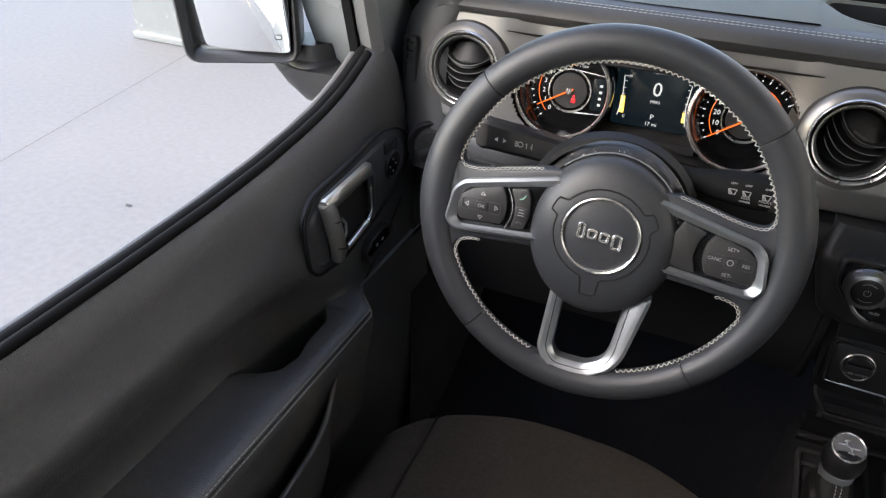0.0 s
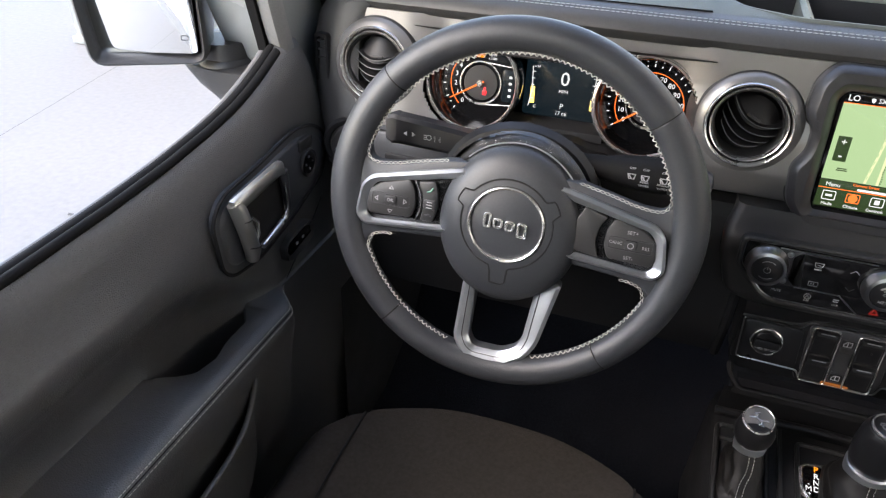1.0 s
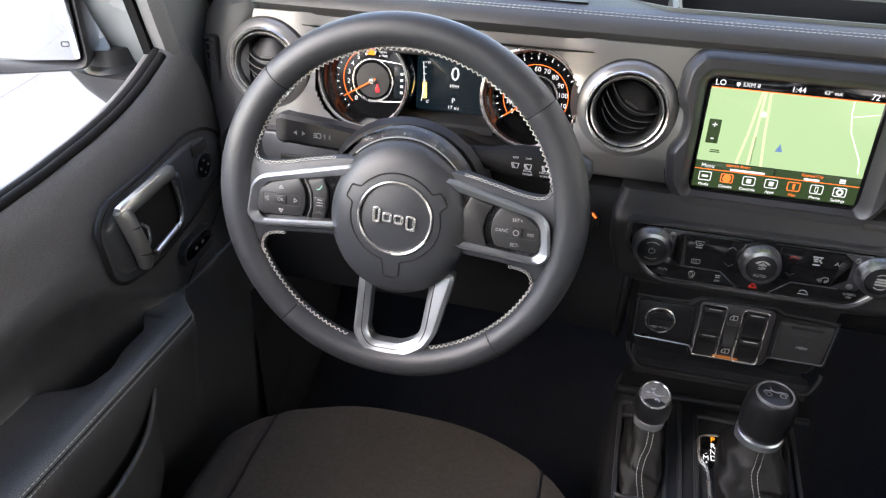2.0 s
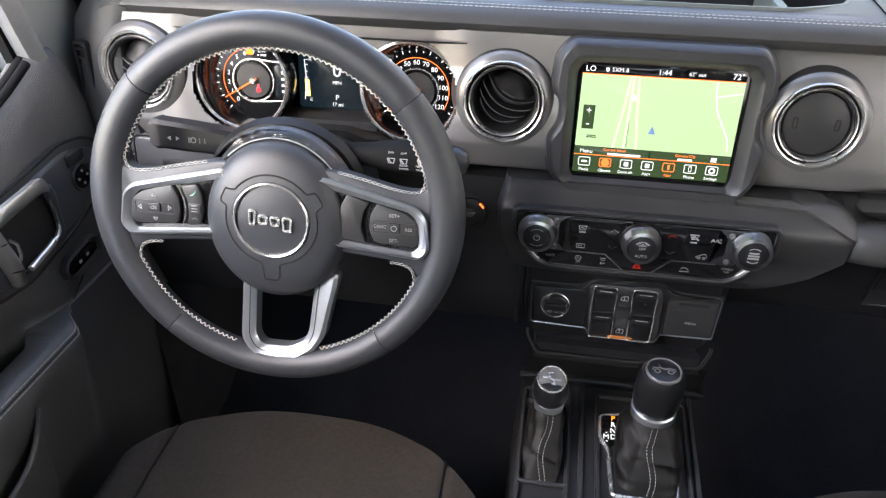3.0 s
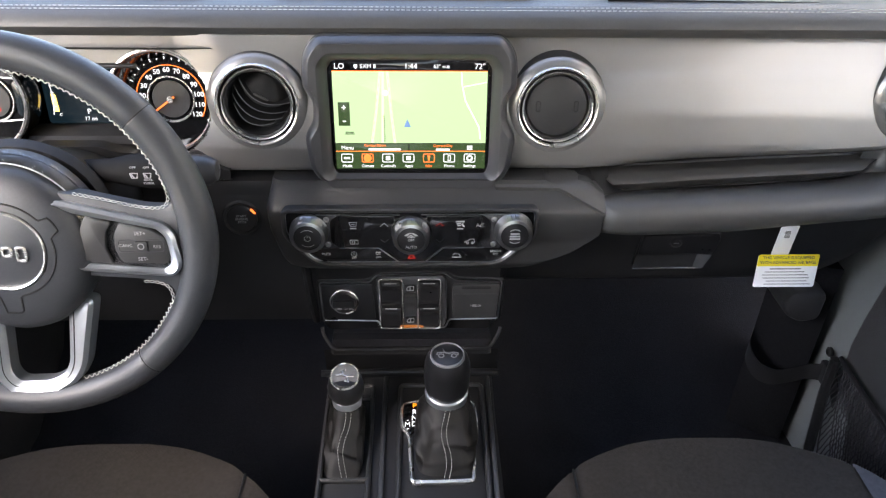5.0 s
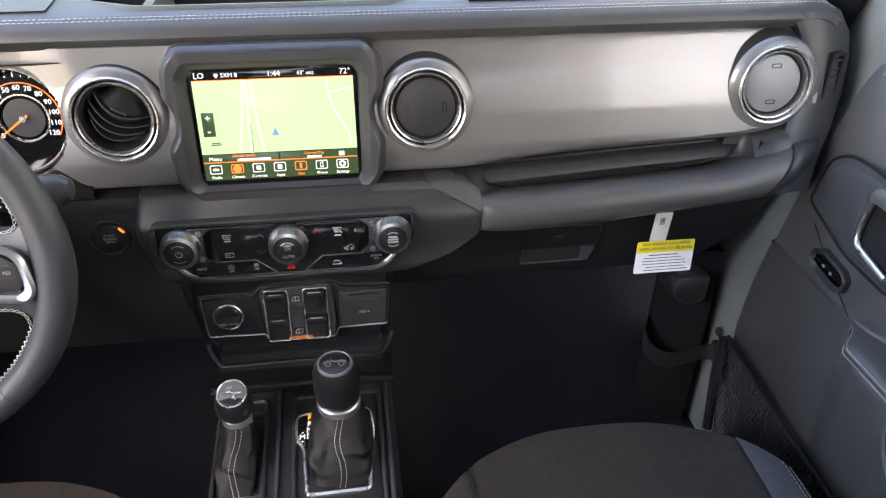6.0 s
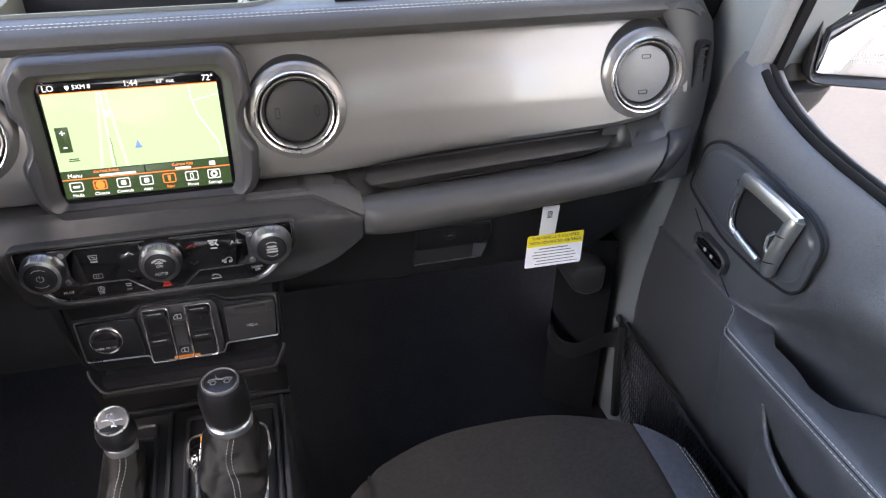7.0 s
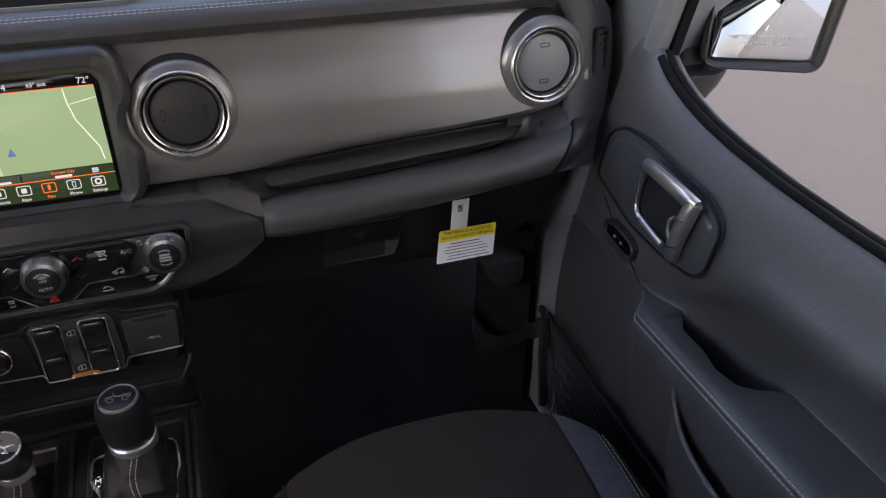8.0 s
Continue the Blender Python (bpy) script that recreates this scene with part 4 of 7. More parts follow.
    b = bmesh.new()
    for k in range(12):
        plate(rrect(0.0016, 0.0011, 0.0002, -0.0296 + 0.0004 * math.sin(k), -0.028 + 0.0026 * k), 0.0001, 0.0003, 0.00005, b)
    part("road_name", b, MAPDARK, mp)
    part("position_arrow", plate(rounded([(-0.004, -0.004), (0.0, -0.002), (0.004, -0.004), (0.0, 0.005)], 0.0004), 0, 0.0003, 0.0001), MAPBLUE, mp, m=pose(-0.0035, -0.008, 0))
    z = part("zoom_keys", plate(rrect(0.013, 0.027, 0.0005, -0.0745, 0.003), 0, 0.0002, 0.0001), MAPDARK, mp)
    words("lettering", "+", 0.011, LIT, z, -0.0745, 0.010, 0.0004)
    words("lettering", "-", 0.014, LIT, z, -0.0745, -0.004, 0.0004)
    bar_rows(b := bmesh.new(), -0.069, -0.018, 0.012, 2, 0.002, 0.0012, 0.0)
    part("scale_mark", b, MAPDARK, mp)
    bar = part("status_bar", plate(rrect(0.172, 0.010, 0.0006, 0, 0.0565), -0.0006, -0.0001, 0.00005), GLOSS, t, "black status line")
    part("rule", block(0.172, 0.0008, 0.0004, 0, 0.0512, 0, 0), ORANGE, bar)
    for s, x, q in (("LO", -0.0775, 0.0088), ("SXM 8", -0.046, 0.0066), ("1:44", 0.001, 0.0085), ("63° out", 0.035, 0.0058), ("72°", 0.0775, 0.0088)):
        words("lettering", s, q, LIT, bar, x, 0.0563, 0.0002)
    part("aerial_mark", plate(rounded([(-0.002, -0.0005), (0.0, -0.003), (0.002, -0.0005), (0.0018, 0.002), (-0.0018, 0.002)], 0.0005), 0, 0.0002, 0.0001), LIT, bar, m=pose(-0.0595, 0.0563, 0))
    menu = part("menu_bar", plate(rrect(0.172, 0.030, 0.0006, 0, -0.0465), -0.0006, -0.0001, 0.00005), MAPDARK, t, "dark lower menu line")
    part("rule", block(0.172, 0.0008, 0.0004, 0, -0.0405, 0, 0), ORANGE, menu)
    part("divider", block(0.0012, 0.008, 0.0004, -0.002, -0.0358, 0, 0), GLOSS, menu)
    words("lettering", "Menu", 0.0064, LIT, menu, -0.0725, -0.0365, 0.0002)
    words("lettering", "Current Street", 0.0042, ORANGE, menu, -0.041, -0.0335, 0.0002)
    words("lettering", "Current City", 0.0042, ORANGE, menu, 0.037, -0.0342, 0.0002)
    for x, y, w in ((-0.030, -0.0383, 0.046), (0.037, -0.0386, 0.020), (0.068, -0.0345, 0.008), (0.068, -0.0363, 0.008), (0.068, -0.0381, 0.008)):
        bar_rows(b := bmesh.new(), x, y, w, 1, 1, 0.0024 if w > 0.01 else 0.0012, 0.0)
        part("print_bar", b, LIT, menu)
    for k, s in enumerate(("Media", "Climate", "Controls", "Apps", "Nav", "Phone", "Settings")):
        x = -0.0735 + 0.0236 * k
        hot = s in ("Nav", "Climate")
        part("icon_frame", hoop(rrect(0.0135, 0.0105, 0.002, x, -0.0487), rrect(0.0118, 0.0088, 0.0014, x, -0.0487), -0.0001, 0.0003, 0.0001), ORANGE if hot else LIT, menu)
        if s == "Settings":
            b = lathe([(0.0038, 0.0003), (0.0018, 0.0003)], 12)
        elif s == "Climate":
            b = lathe([(0.0046, 0.0003), (0.0, 0.0003)], 18)
        elif s == "Phone":
            b = hoop(rrect(0.0034, 0.0066, 0.0006), rrect(0.002, 0.005, 0.0004), 0, 0.0003, 0.0001)
        elif s == "Nav":
            b = plate(rounded([(-0.001, -0.003), (0.001, -0.003), (0.0014, 0.003), (-0.0014, 0.003)], 0.0004), 0, 0.0003, 0.0001)
        else:
            b = plate(rrect(0.0068 if s == "Media" else 0.005, 0.0024 if s == "Media" else 0.005, 0.0008), 0, 0.0003, 0.0001)
        part("icon", b, ORANGE if hot else LIT, menu, m=pose(x, -0.0487, 0))
        words("lettering", s, 0.0047, ORANGE if s == "Nav" else LIT, menu, x, -0.0583, 0.0002)


touch_screen()


# ---- climate panel, switches, start button ----
def knob(parent, x, y, r, name="knob", label="knurled silver rotary knob with a black cap"):
    k = part(name, lathe([(r * 1.04, 0), (r * 1.04, 0.004), (r * 1.0, 0.005), (r * 0.97, 0.0125), (r * 0.92, 0.0155), (r * 0.76, 0.0165), (r * 0.74, 0.0150)], 48), SMOKE, parent, label, m=pose(x, y, 0))
    b = bmesh.new()
    for i in range(28):
        a = 2 * math.pi * i / 28
        tube([(r * 1.0 * math.cos(a), r * 1.0 * math.sin(a), 0.005), (r * 0.955 * math.cos(a), r * 0.955 * math.sin(a), 0.0138)], 0.0005, 4, bm=b)
    part("grip_ribs", b, SMOKE, k, smooth=0)
    part("knob_cap", lathe([(r * 0.75, 0.0135), (r * 0.735, 0.0158), (r * 0.66, 0.0164), (0, 0.0168)], 36), KNOB, k)
    return k


def line_mark(parent, paths, r=0.00042, mat=None, m=None, z=0.0):
    """A small printed symbol drawn in strokes."""
    b = bmesh.new()
    for p in paths:
        tube([(x, y, z) for x, y in p], r, 4, bm=b, flat=0.35)
    return part("icon", b, mat or PRINT, parent, smooth=0, m=m)


def ring_pts(r, a0=0, a1=360, n=14, x=0.0, y=0.0):
    return [(x + r * math.cos(radians(a0 + (a1 - a0) * i / n)), y + r * math.sin(radians(a0 + (a1 - a0) * i / n))) for i in range(n + 1)]


def climate_panel():
    c = thing("climate_panel", face(0.004, -0.0445, 1.1625, 2), "gloss black climate control panel with three rotary knobs", "control panel")
    outer = rounded([(-0.113, -0.033), (-0.100, -0.0385), (0.096, -0.0385), (0.109, -0.033), (0.142, 0.002), (0.142, 0.0315), (-0.142, 0.0305), (-0.142, 0.000)], 0.007)
    part("surround", hoop(grow(outer, 0.0035), grow(outer, -0.0015), -0.008, 0.0035, 0.0015), PLASTIC, c)
    part("edge_line", hoop(grow(outer, -0.0016), grow(outer, -0.0023), -0.001, 0.0014, 0.0003), SMOKE, c)
    part("fascia", plate(outer, -0.01, 0.0, 0.001), GLOSS, c)
    for s in (-1, 1):
        ear = rounded([(s * 0.074, -0.0175), (s * 0.102, -0.0175), (s * 0.112, -0.006), (s * 0.112, 0.016), (s * 0.106, 0.0262), (s * 0.080, 0.0262), (s * 0.090, 0.018), (s * 0.090, -0.0085), (s * 0.082, -0.0162)][::s], 0.002)
        part("mounting_plate", plate(ear, 0, 0.0018, 0.0008), BEZEL, c, "dark silver mounting plate")
        pad = rounded([(s * 0.018, -0.0165), (s * 0.080, -0.0158), (s * 0.0882, -0.0085), (s * 0.0882, 0.018), (s * 0.081, 0.0245), (s * 0.018, 0.0245)][::s], 0.002)
        part("key_pad", plate(pad, 0, 0.0016, 0.0006), GLOSS, c)
        for y in (-0.0118, 0.0205):
            part("screw", lathe([(0.0036, 0.0015), (0.0034, 0.0032), (0.0022, 0.0036), (0.0018, 0.0024), (0, 0.0024)], 12), SMOKE, c, m=pose(s * 0.0945, y, 0))
    for pts in (((-0.106, 0.0262), (-0.012, 0.0262)), ((0.012, 0.0264), (0.108, 0.0268)),
                ((-0.082, -0.0172), (-0.037, -0.0175), (-0.0145, -0.0362), (0.0165, -0.0362), (0.037, -0.0175), (0.084, -0.0170))):
        part("trim_line", tube([(x, y, 0.0014) for x, y in pts], 0.0009, 6, flat=0.8), SMOKE, c, "thin silver trim line")
    for x, y, n in ((-0.1150, 0.0045, 0), (0.0005, 0.0015, 1), (0.1170, 0.0065, 2)):
        k = knob(c, x, y, 0.0212)
        if n == 0:
            line_mark(k, [ring_pts(0.0034, 120, 420, 12), [(0, 0.001), (0, 0.0042)]], z=0.0171)
            line_mark(k, [ring_pts(0.0105, 50, 130, 8), ring_pts(0.0105, 230, 310, 8)], z=0.0169)
        elif n == 1:
            words("lettering", "OFF", 0.0042, PRINT, k, 0, 0.0008, 0.0171)
            words("lettering", "AUTO", 0.0048, PRINT, k, 0, -0.0085, 0.0171)
            line_mark(k, [ring_pts(0.0095, 40, 140, 8), ring_pts(0.0085, 45, 75, 4), ring_pts(0.0085, 105, 135, 4), ring_pts(0.0014, 0, 360, 8, 0, 0.0055), [(-0.004, 0.0045), (-0.0012, 0.0055)], [(0.004, 0.0045), (0.0012, 0.0055)]], 0.0007, z=0.0171)
        else:
            bar_rows(b := bmesh.new(), 0, 0.0032, 0.013, 3, 0.0032, 0.0022, 0.0169)
            part("print", b, PRINT, k)
            line_mark(k, [ring_pts(0.0088, 50, 130, 8), ring_pts(0.0088, 230, 310, 8)], 0.0006, z=0.0171)
    # printed symbols
    up = 0.0018
    line_mark(c, [[(-0.0695, 0.0165), (-0.0605, 0.0165), (-0.062, 0.0115), (-0.068, 0.0115), (-0.0695, 0.0165)], [(-0.067, 0.0145), (-0.063, 0.0135)]], z=up)
    bar_rows(b := bmesh.new(), -0.065, 0.0088, 0.009, 1, 1, 0.0016, 0.0017)
    part("print", b, PRINT, c)
    line_mark(c, [[(-0.0695, -0.0065), (-0.0605, -0.0065), (-0.0605, -0.0115), (-0.0695, -0.0115), (-0.0695, -0.0065)], [(-0.067, -0.010), (-0.067, -0.008)], [(-0.0645, -0.010), (-0.0645, -0.008)]], z=up)
    line_mark(c, [[(0.051, 0.0175), (0.061, 0.0175), (0.058, 0.014), (0.061, 0.011)], [(0.052, 0.0145), (0.057, 0.0155)], [(0.053, 0.0125), (0.057, 0.0125)]], 0.0009, z=up)
    bar_rows(b := bmesh.new(), 0.056, 0.0082, 0.009, 1, 1, 0.0016, 0.0017)
    part("print", b, PRINT, c)
    line_mark(c, [[(0.062, -0.0105), (0.062, -0.0085), (0.066, -0.0075), (0.068, -0.0055), (0.072, -0.0055), (0.073, -0.009), (0.0725, -0.0105)], ring_pts(0.0013, 0, 360, 8, 0.065, -0.0105), ring_pts(0.0013, 0, 360, 8, 0.0705, -0.0105)], z=up)
    words("lettering", "A/C", 0.0068, PRINT, c, 0.0795, 0.0125, up)
    for x in (-0.030, 0.033):
        for s, y in ((1, 0.0135), (-1, -0.0075)):
            line_mark(c, [[(x - 0.0045, y - s * 0.0018), (x, y + s * 0.0018), (x + 0.0045, y - s * 0.0018)]], 0.0005, (DIMRED if x > 0 else SMOKE) if s > 0 else BEZEL, z=up)
    tri = rounded([(-0.0048, -0.004), (0.0048, -0.004), (0.0, 0.0042)], 0.0006)
    part("hazard_mark", hoop(tri, grow(tri, -0.0013), 0.0, 0.0012, 0.0001), DIMRED, c, "red hazard triangle", m=pose(0.0005, -0.0285, 0))
    words("lettering", "MUTE", 0.0040, PRINT, c, -0.098, -0.0258, 0.0006)
    line_mark(c, [ring_pts(0.0033, 60, 400, 12, -0.066, -0.026), [(-0.0675, -0.0275), (-0.066, -0.024), (-0.0645, -0.0275)]], z=0.0006)
    words("lettering", "OFF", 0.0034, PRINT, c, -0.066, -0.0315, 0.0006)
    line_mark(c, [[(-0.041, -0.0235), (-0.035, -0.0235)], [(-0.0405, -0.0255), (-0.0385, -0.0265), (-0.0375, -0.0255), (-0.0355, -0.0265)]], 0.0006, z=0.0006)
    words("lettering", "OFF", 0.0034, PRINT, c, -0.038, -0.0305, 0.0006)
    line_mark(c, [[(0.0485, -0.0275), (0.051, -0.0255), (0.055, -0.0262), (0.0575, -0.029)], [(0.0475, -0.0305), (0.0585, -0.0305)]], 0.0006, z=0.0006)
    words("lettering", "SCREEN", 0.0036, PRINT, c, 0.098, -0.0225, 0.0006)
    words("lettering", "OFF", 0.0036, PRINT, c, 0.098, -0.0265, 0.0006)


climate_panel()


def switch_panel():
    s = thing("switch_panel", face(0.001, -0.016, 1.0495, 4), "black switch panel with window switches, power socket and media lid", "control panel")
    base = rounded([(-0.116, -0.036), (-0.044, -0.036), (-0.040, -0.048), (0.049, -0.048), (0.053, -0.035), (0.117, -0.035), (0.119, 0.031), (0.058, 0.033), (0.047, 0.043), (-0.042, 0.041), (-0.052, 0.030), (-0.116, 0.029)], 0.005)
    part("backing", plate(base, -0.010, 0.001, 0.004), STACK, s)
    rim = rounded([(-0.110, -0.031), (-0.041, -0.033), (-0.036, -0.044), (0.045, -0.044), (0.050, -0.031), (0.112, -0.030), (0.115, 0.027), (0.056, 0.029), (0.044, 0.038), (-0.040, 0.036), (-0.050, 0.025), (-0.112, 0.025)], 0.004)
    part("outline", tube([(x, y, 0.002) for x, y in rim], 0.0011, 5, True), SMOKE, s, "thin grey outline")
    left = rounded([(-0.108, -0.029), (-0.046, -0.0305), (-0.044, -0.026), (-0.046, 0.022), (-0.110, 0.022)], 0.004)
    part("socket_plate", plate(left, 0.0, 0.003, 0.001), KNOB, s)
    d = part("power_socket", lathe([(0.0182, 0.003), (0.0182, 0.006), (0.0170, 0.0072), (0.0158, 0.006)], 40), CHROME, s, "chrome-ringed power socket cap", m=pose(-0.0820, -0.0015, 0))
    part("socket_cap", lathe([(0.0158, 0.004), (0.0155, 0.008), (0.014, 0.0095), (0, 0.010)], 36), KNOB, d)
    part("cap_grip", block(0.028, 0.010, 0.006, 0, 0.001, 0.0115, 0.002), KNOB, d)
    line_mark(d, [[(-0.012, -0.0075), (-0.006, -0.0075)], [(-0.008, -0.0065), (-0.004, -0.0065), (-0.003, -0.0075), (-0.004, -0.0085), (-0.008, -0.0085), (-0.008, -0.0065)]], z=0.0102)
    words("lettering", "12V DC", 0.0038, PRINT, d, 0.005, -0.0075, 0.0102)
    mid = rounded([(-0.034, -0.042), (0.043, -0.042), (0.047, -0.028), (0.046, 0.028), (0.041, 0.0355), (-0.037, 0.034), (-0.042, 0.028), (-0.039, -0.028)], 0.004)
    part("switch_surround", plate(mid, 0.0, 0.0045, 0.0015), BEZEL, s, "smoked grey switch surround")
    for x in (-0.0232, 0.0242):
        well = rrect(0.0262, 0.0715, 0.003, x, -0.0058)
        part("switch_well", plate(well, 0.004, 0.0050, 0.0004), SEAMSHADE, s)
        part("well_edge", hoop(grow(well, 0.0020), grow(well, 0.0003), 0.004, 0.0066, 0.0007), CHROME, s, "chrome well edge")
        for y in (0.0145, -0.0225):
            rows = []
            for yy, z in ((0.0168, 0.005), (0.0150, 0.0105), (0.0100, 0.0112), (0.0060, 0.0080), (0.0, 0.0066), (-0.012, 0.0062), (-0.0165, 0.005)):
                rows.append([(x + a * 0.0121, y + yy, z - (0.001 if abs(a) == 1 else 0)) for a in (-1, -0.92, 0.92, 1)])
            w = part("window_switch", loft(rows, False), KNOB, s, "black rocker switch")
            part("mark", block(0.0150, 0.0011, 0.0004, x, y + 0.0140, 0.0112, 0), PRINT, w)
    part("lock_rocker", loft([[(0.0005 + a * 0.0068, y - 0.005, z) for a in (-1, -0.85, 0.85, 1)] for y, z in ((0.0165, 0.005), (0.014, 0.0098), (0.006, 0.0085), (0.0, 0.0075), (-0.006, 0.0085), (-0.014, 0.0098), (-0.0165, 0.005))], False), PLASTIC, s)
    for y in (0.0180, -0.0300):
        cell = rrect(0.0135, 0.010, 0.001, 0.0008, y)
        part("icon_cell", plate(cell, 0.0045, 0.0052, 0.0002), SEAMSHADE, s)
        line_mark(s, [[(-0.0036, -0.003 + y), (0.0048, -0.003 + y), (0.0048, 0.003 + y), (-0.0008, 0.003 + y), (-0.0036, y), (-0.0036, -0.003 + y)], [(0.0004, -0.003 + y), (0.0004, 0.003 + y)]], 0.0006, z=0.0054)
    # No lamp: an amber reflection put in as a faintly glowing strip.
    part("amber_reflection", plate(rrect(0.030, 0.0045, 0.001, 0.002, -0.0400), 0.0040, 0.0052, 0.0003), AMBERGLINT, s, "amber reflection on the surround, put in as a glowing strip")
    lid = rounded([(0.0535, -0.0285), (0.109, -0.0275), (0.113, 0.0235), (0.0530, 0.0215)], 0.004)
    o = part("media_lid", plate(lid, 0.0, 0.005, 0.0015), PLASTIC, s, "flip-up lid of the media sockets")
    part("lid_gap", hoop(grow(lid, 0.0016), grow(lid, 0.0001), -0.002, 0.0012, 0.0003), SEAMSHADE, o)
    part("lid_notch", plate(rrect(0.036, 0.004, 0.001, 0.083, 0.0185), 0.0048, 0.0054, 0.0002), SEAMSHADE, o)
    part("lid_ridge", block(0.052, 0.0014, 0.001, 0.082, 0.0085, 0.0050, 0.0003), PLASTIC, o)
    words("lettering", "MEDIA", 0.0046, PRINT, o, 0.083, -0.0085, 0.0053)


switch_panel()


def start_button():
    s = thing("start_button", face(-0.193, -0.014, 1.167, 2), "black round engine start button with an orange lamp", "button")
    part("surround", lathe([(0.023, -0.004), (0.023, 0.001), (0.021, 0.003), (0.0185, 0.002), (0.018, 0.0)], 40), SOFT, s)
    part("button", lathe([(0.0178, 0.0), (0.0175, 0.0022), (0.016, 0.003), (0, 0.0026)], 36), KNOB, s)
    part("lamp", block(0.0026, 0.0075, 0.001, 0, 0, 0.0034, 0.0003), ORANGE, s, "orange lamp", m=pose(0.0142, 0.0100, 0, 0, 0, 40))
    for k, t in enumerate(("START", "ENGINE", "STOP")):
        words("lettering", t, 0.0042, PRINT, s, 0.0, 0.0035 - 0.0040 * k, 0.0032)


start_button()


# ---- centre console and levers ----
CONSOLE = thing("centre_console", Matrix(), "black plastic centre console between the seats", "console")


def console():
    rows = []
    for y, z, w in ((-0.70, 0.875, 0.115), (-0.30, 0.882, 0.112), (-0.18, 0.895, 0.110), (-0.06, 0.912, 0.108), (0.00, 0.920, 0.108), (0.03, 0.922, 0.108)):
        rows.append([(-w - 0.02, y, 0.62), (-w - 0.006, y, z - 0.03), (-w, y, z - 0.006), (-w + 0.008, y, z), (w - 0.008, y, z), (w, y, z - 0.006), (w + 0.006, y, z - 0.03), (w + 0.02, y, 0.62)])
    part("body", loft(rows, False), SOFT, CONSOLE)
    top = pose(0.002, -0.115, 0.905, 7)
    for x0, x1 in ((-0.112, -0.048), (-0.018, 0.096)):
        o = rrect(x1 - x0, 0.19, 0.010, (x0 + x1) / 2, -0.01)
        part("top_frame", hoop(o, grow(o, -0.006), -0.004, 0.004, 0.002), PLASTIC, CONSOLE, m=top)
    part("ridge", block(0.006, 0.30, 0.008, -0.035, -0.02, 0.0, 0.003), PLASTIC, CONSOLE, m=top)
    part("ridge", block(0.006, 0.30, 0.008, 0.102, -0.02, 0.0, 0.003), PLASTIC, CONSOLE, m=top)
    part("rear_pad", plate(rrect(0.055, 0.05, 0.004, -0.079, -0.135), -0.002, 0.003, 0.001), PLASTIC, CONSOLE, m=top)
    part("rear_tray", plate(rrect(0.105, 0.05, 0.006, 0.040, -0.128), -0.002, 0.003, 0.001), BEZEL, CONSOLE, m=top)
    part("small_clip", plate(rrect(0.013, 0.010, 0.001, -0.094, -0.131), 0.003, 0.006, 0.001), PRINT, CONSOLE, "small pale clip", m=top)
    # shelf lip in front of the levers, under the switch panel
    pts = rounded([(-0.113, 0.990), (-0.098, 0.974), (0.104, 0.975), (0.118, 0.992), (0.118, 1.010), (-0.113, 1.008)], 0.006)
    pts = [p for p in pts if p[1] < 0.996]
    part("shelf_lip", tube([(x, -0.033 + (z - 0.975) * 0.9, z + 0.006) for x, z in pts], 0.0024, 8, flat=0.7), STACK, CONSOLE, "raised lip of the small shelf")
    part("shelf", plate(rrect(0.21, 0.08, 0.006, 0.002, 0.01), 0.968, 0.976, 0.002), SEAMSHADE, CONSOLE)
    part("shelf_pad", loft([[(x, y, z) for x in (-0.094 - k, 0.100 + k)] for y, z, k in ((-0.029, 0.981, 0), (-0.023, 0.988, 0.006), (-0.010, 0.988, 0.006))], False), CARPET, CONSOLE, "ribbed pad of the small shelf")
    part("shelf_wall", loft([[(x, y, z) for x in (-0.112, 0.116)] for y, z in ((-0.028, 0.976), (-0.022, 0.95), (-0.02, 0.918))], False), STACK, CONSOLE)
    part("crossbar", tube([(-0.116, -0.040, 0.945), (0.0, -0.036, 0.945), (0.116, -0.040, 0.945)], 0.0045, 8), STACK, CONSOLE)


console()


def gaiter(base, top, w, d, r, folds, phase):
    """A creased leather sleeve from a rectangular base to a round top."""
    rows, n = [], 60
    b0, b1 = Vector(base), Vector(top)
    for k in range(29):
        t = k / 28
        c = b0.lerp(b1, t)
        row = []
        for i in range(n):
            a = 2 * math.pi * i / n
            ca, sa = math.cos(a), math.sin(a)
            e = 0.45
            sx, sy = math.copysign(abs(ca) ** e, ca) * w / 2, math.copysign(abs(sa) ** e, sa) * d / 2
            u = t ** 0.8
            x, y = sx * (1 - u) + r * ca * u, sy * (1 - u) + r * sa * u
            bulge = 1 + 0.22 * math.sin(math.pi * t) * (1 if abs(ca) > 0.5 else 0.7)
            wob = folds * math.sin(math.pi * t) * (math.sin(3 * a + 7 * t + phase) + 0.7 * math.sin(7 * t * 3 + 2 * a + phase) + 0.4 * math.sin(5 * a - 11 * t))
            f = bulge + wob + folds * 0.5 * math.sin(math.pi * t) ** 0.6 * max(0.0, math.sin(19 * t + 1.7 * math.sin(2 * a + phase) + phase)) ** 3
            row.append((c.x + x * f, c.y + y * f, c.z + 0.002 * math.sin(4 * a + phase) * math.sin(math.pi * t)))
        rows.append(row)
    return loft(rows, True, True, True), rows


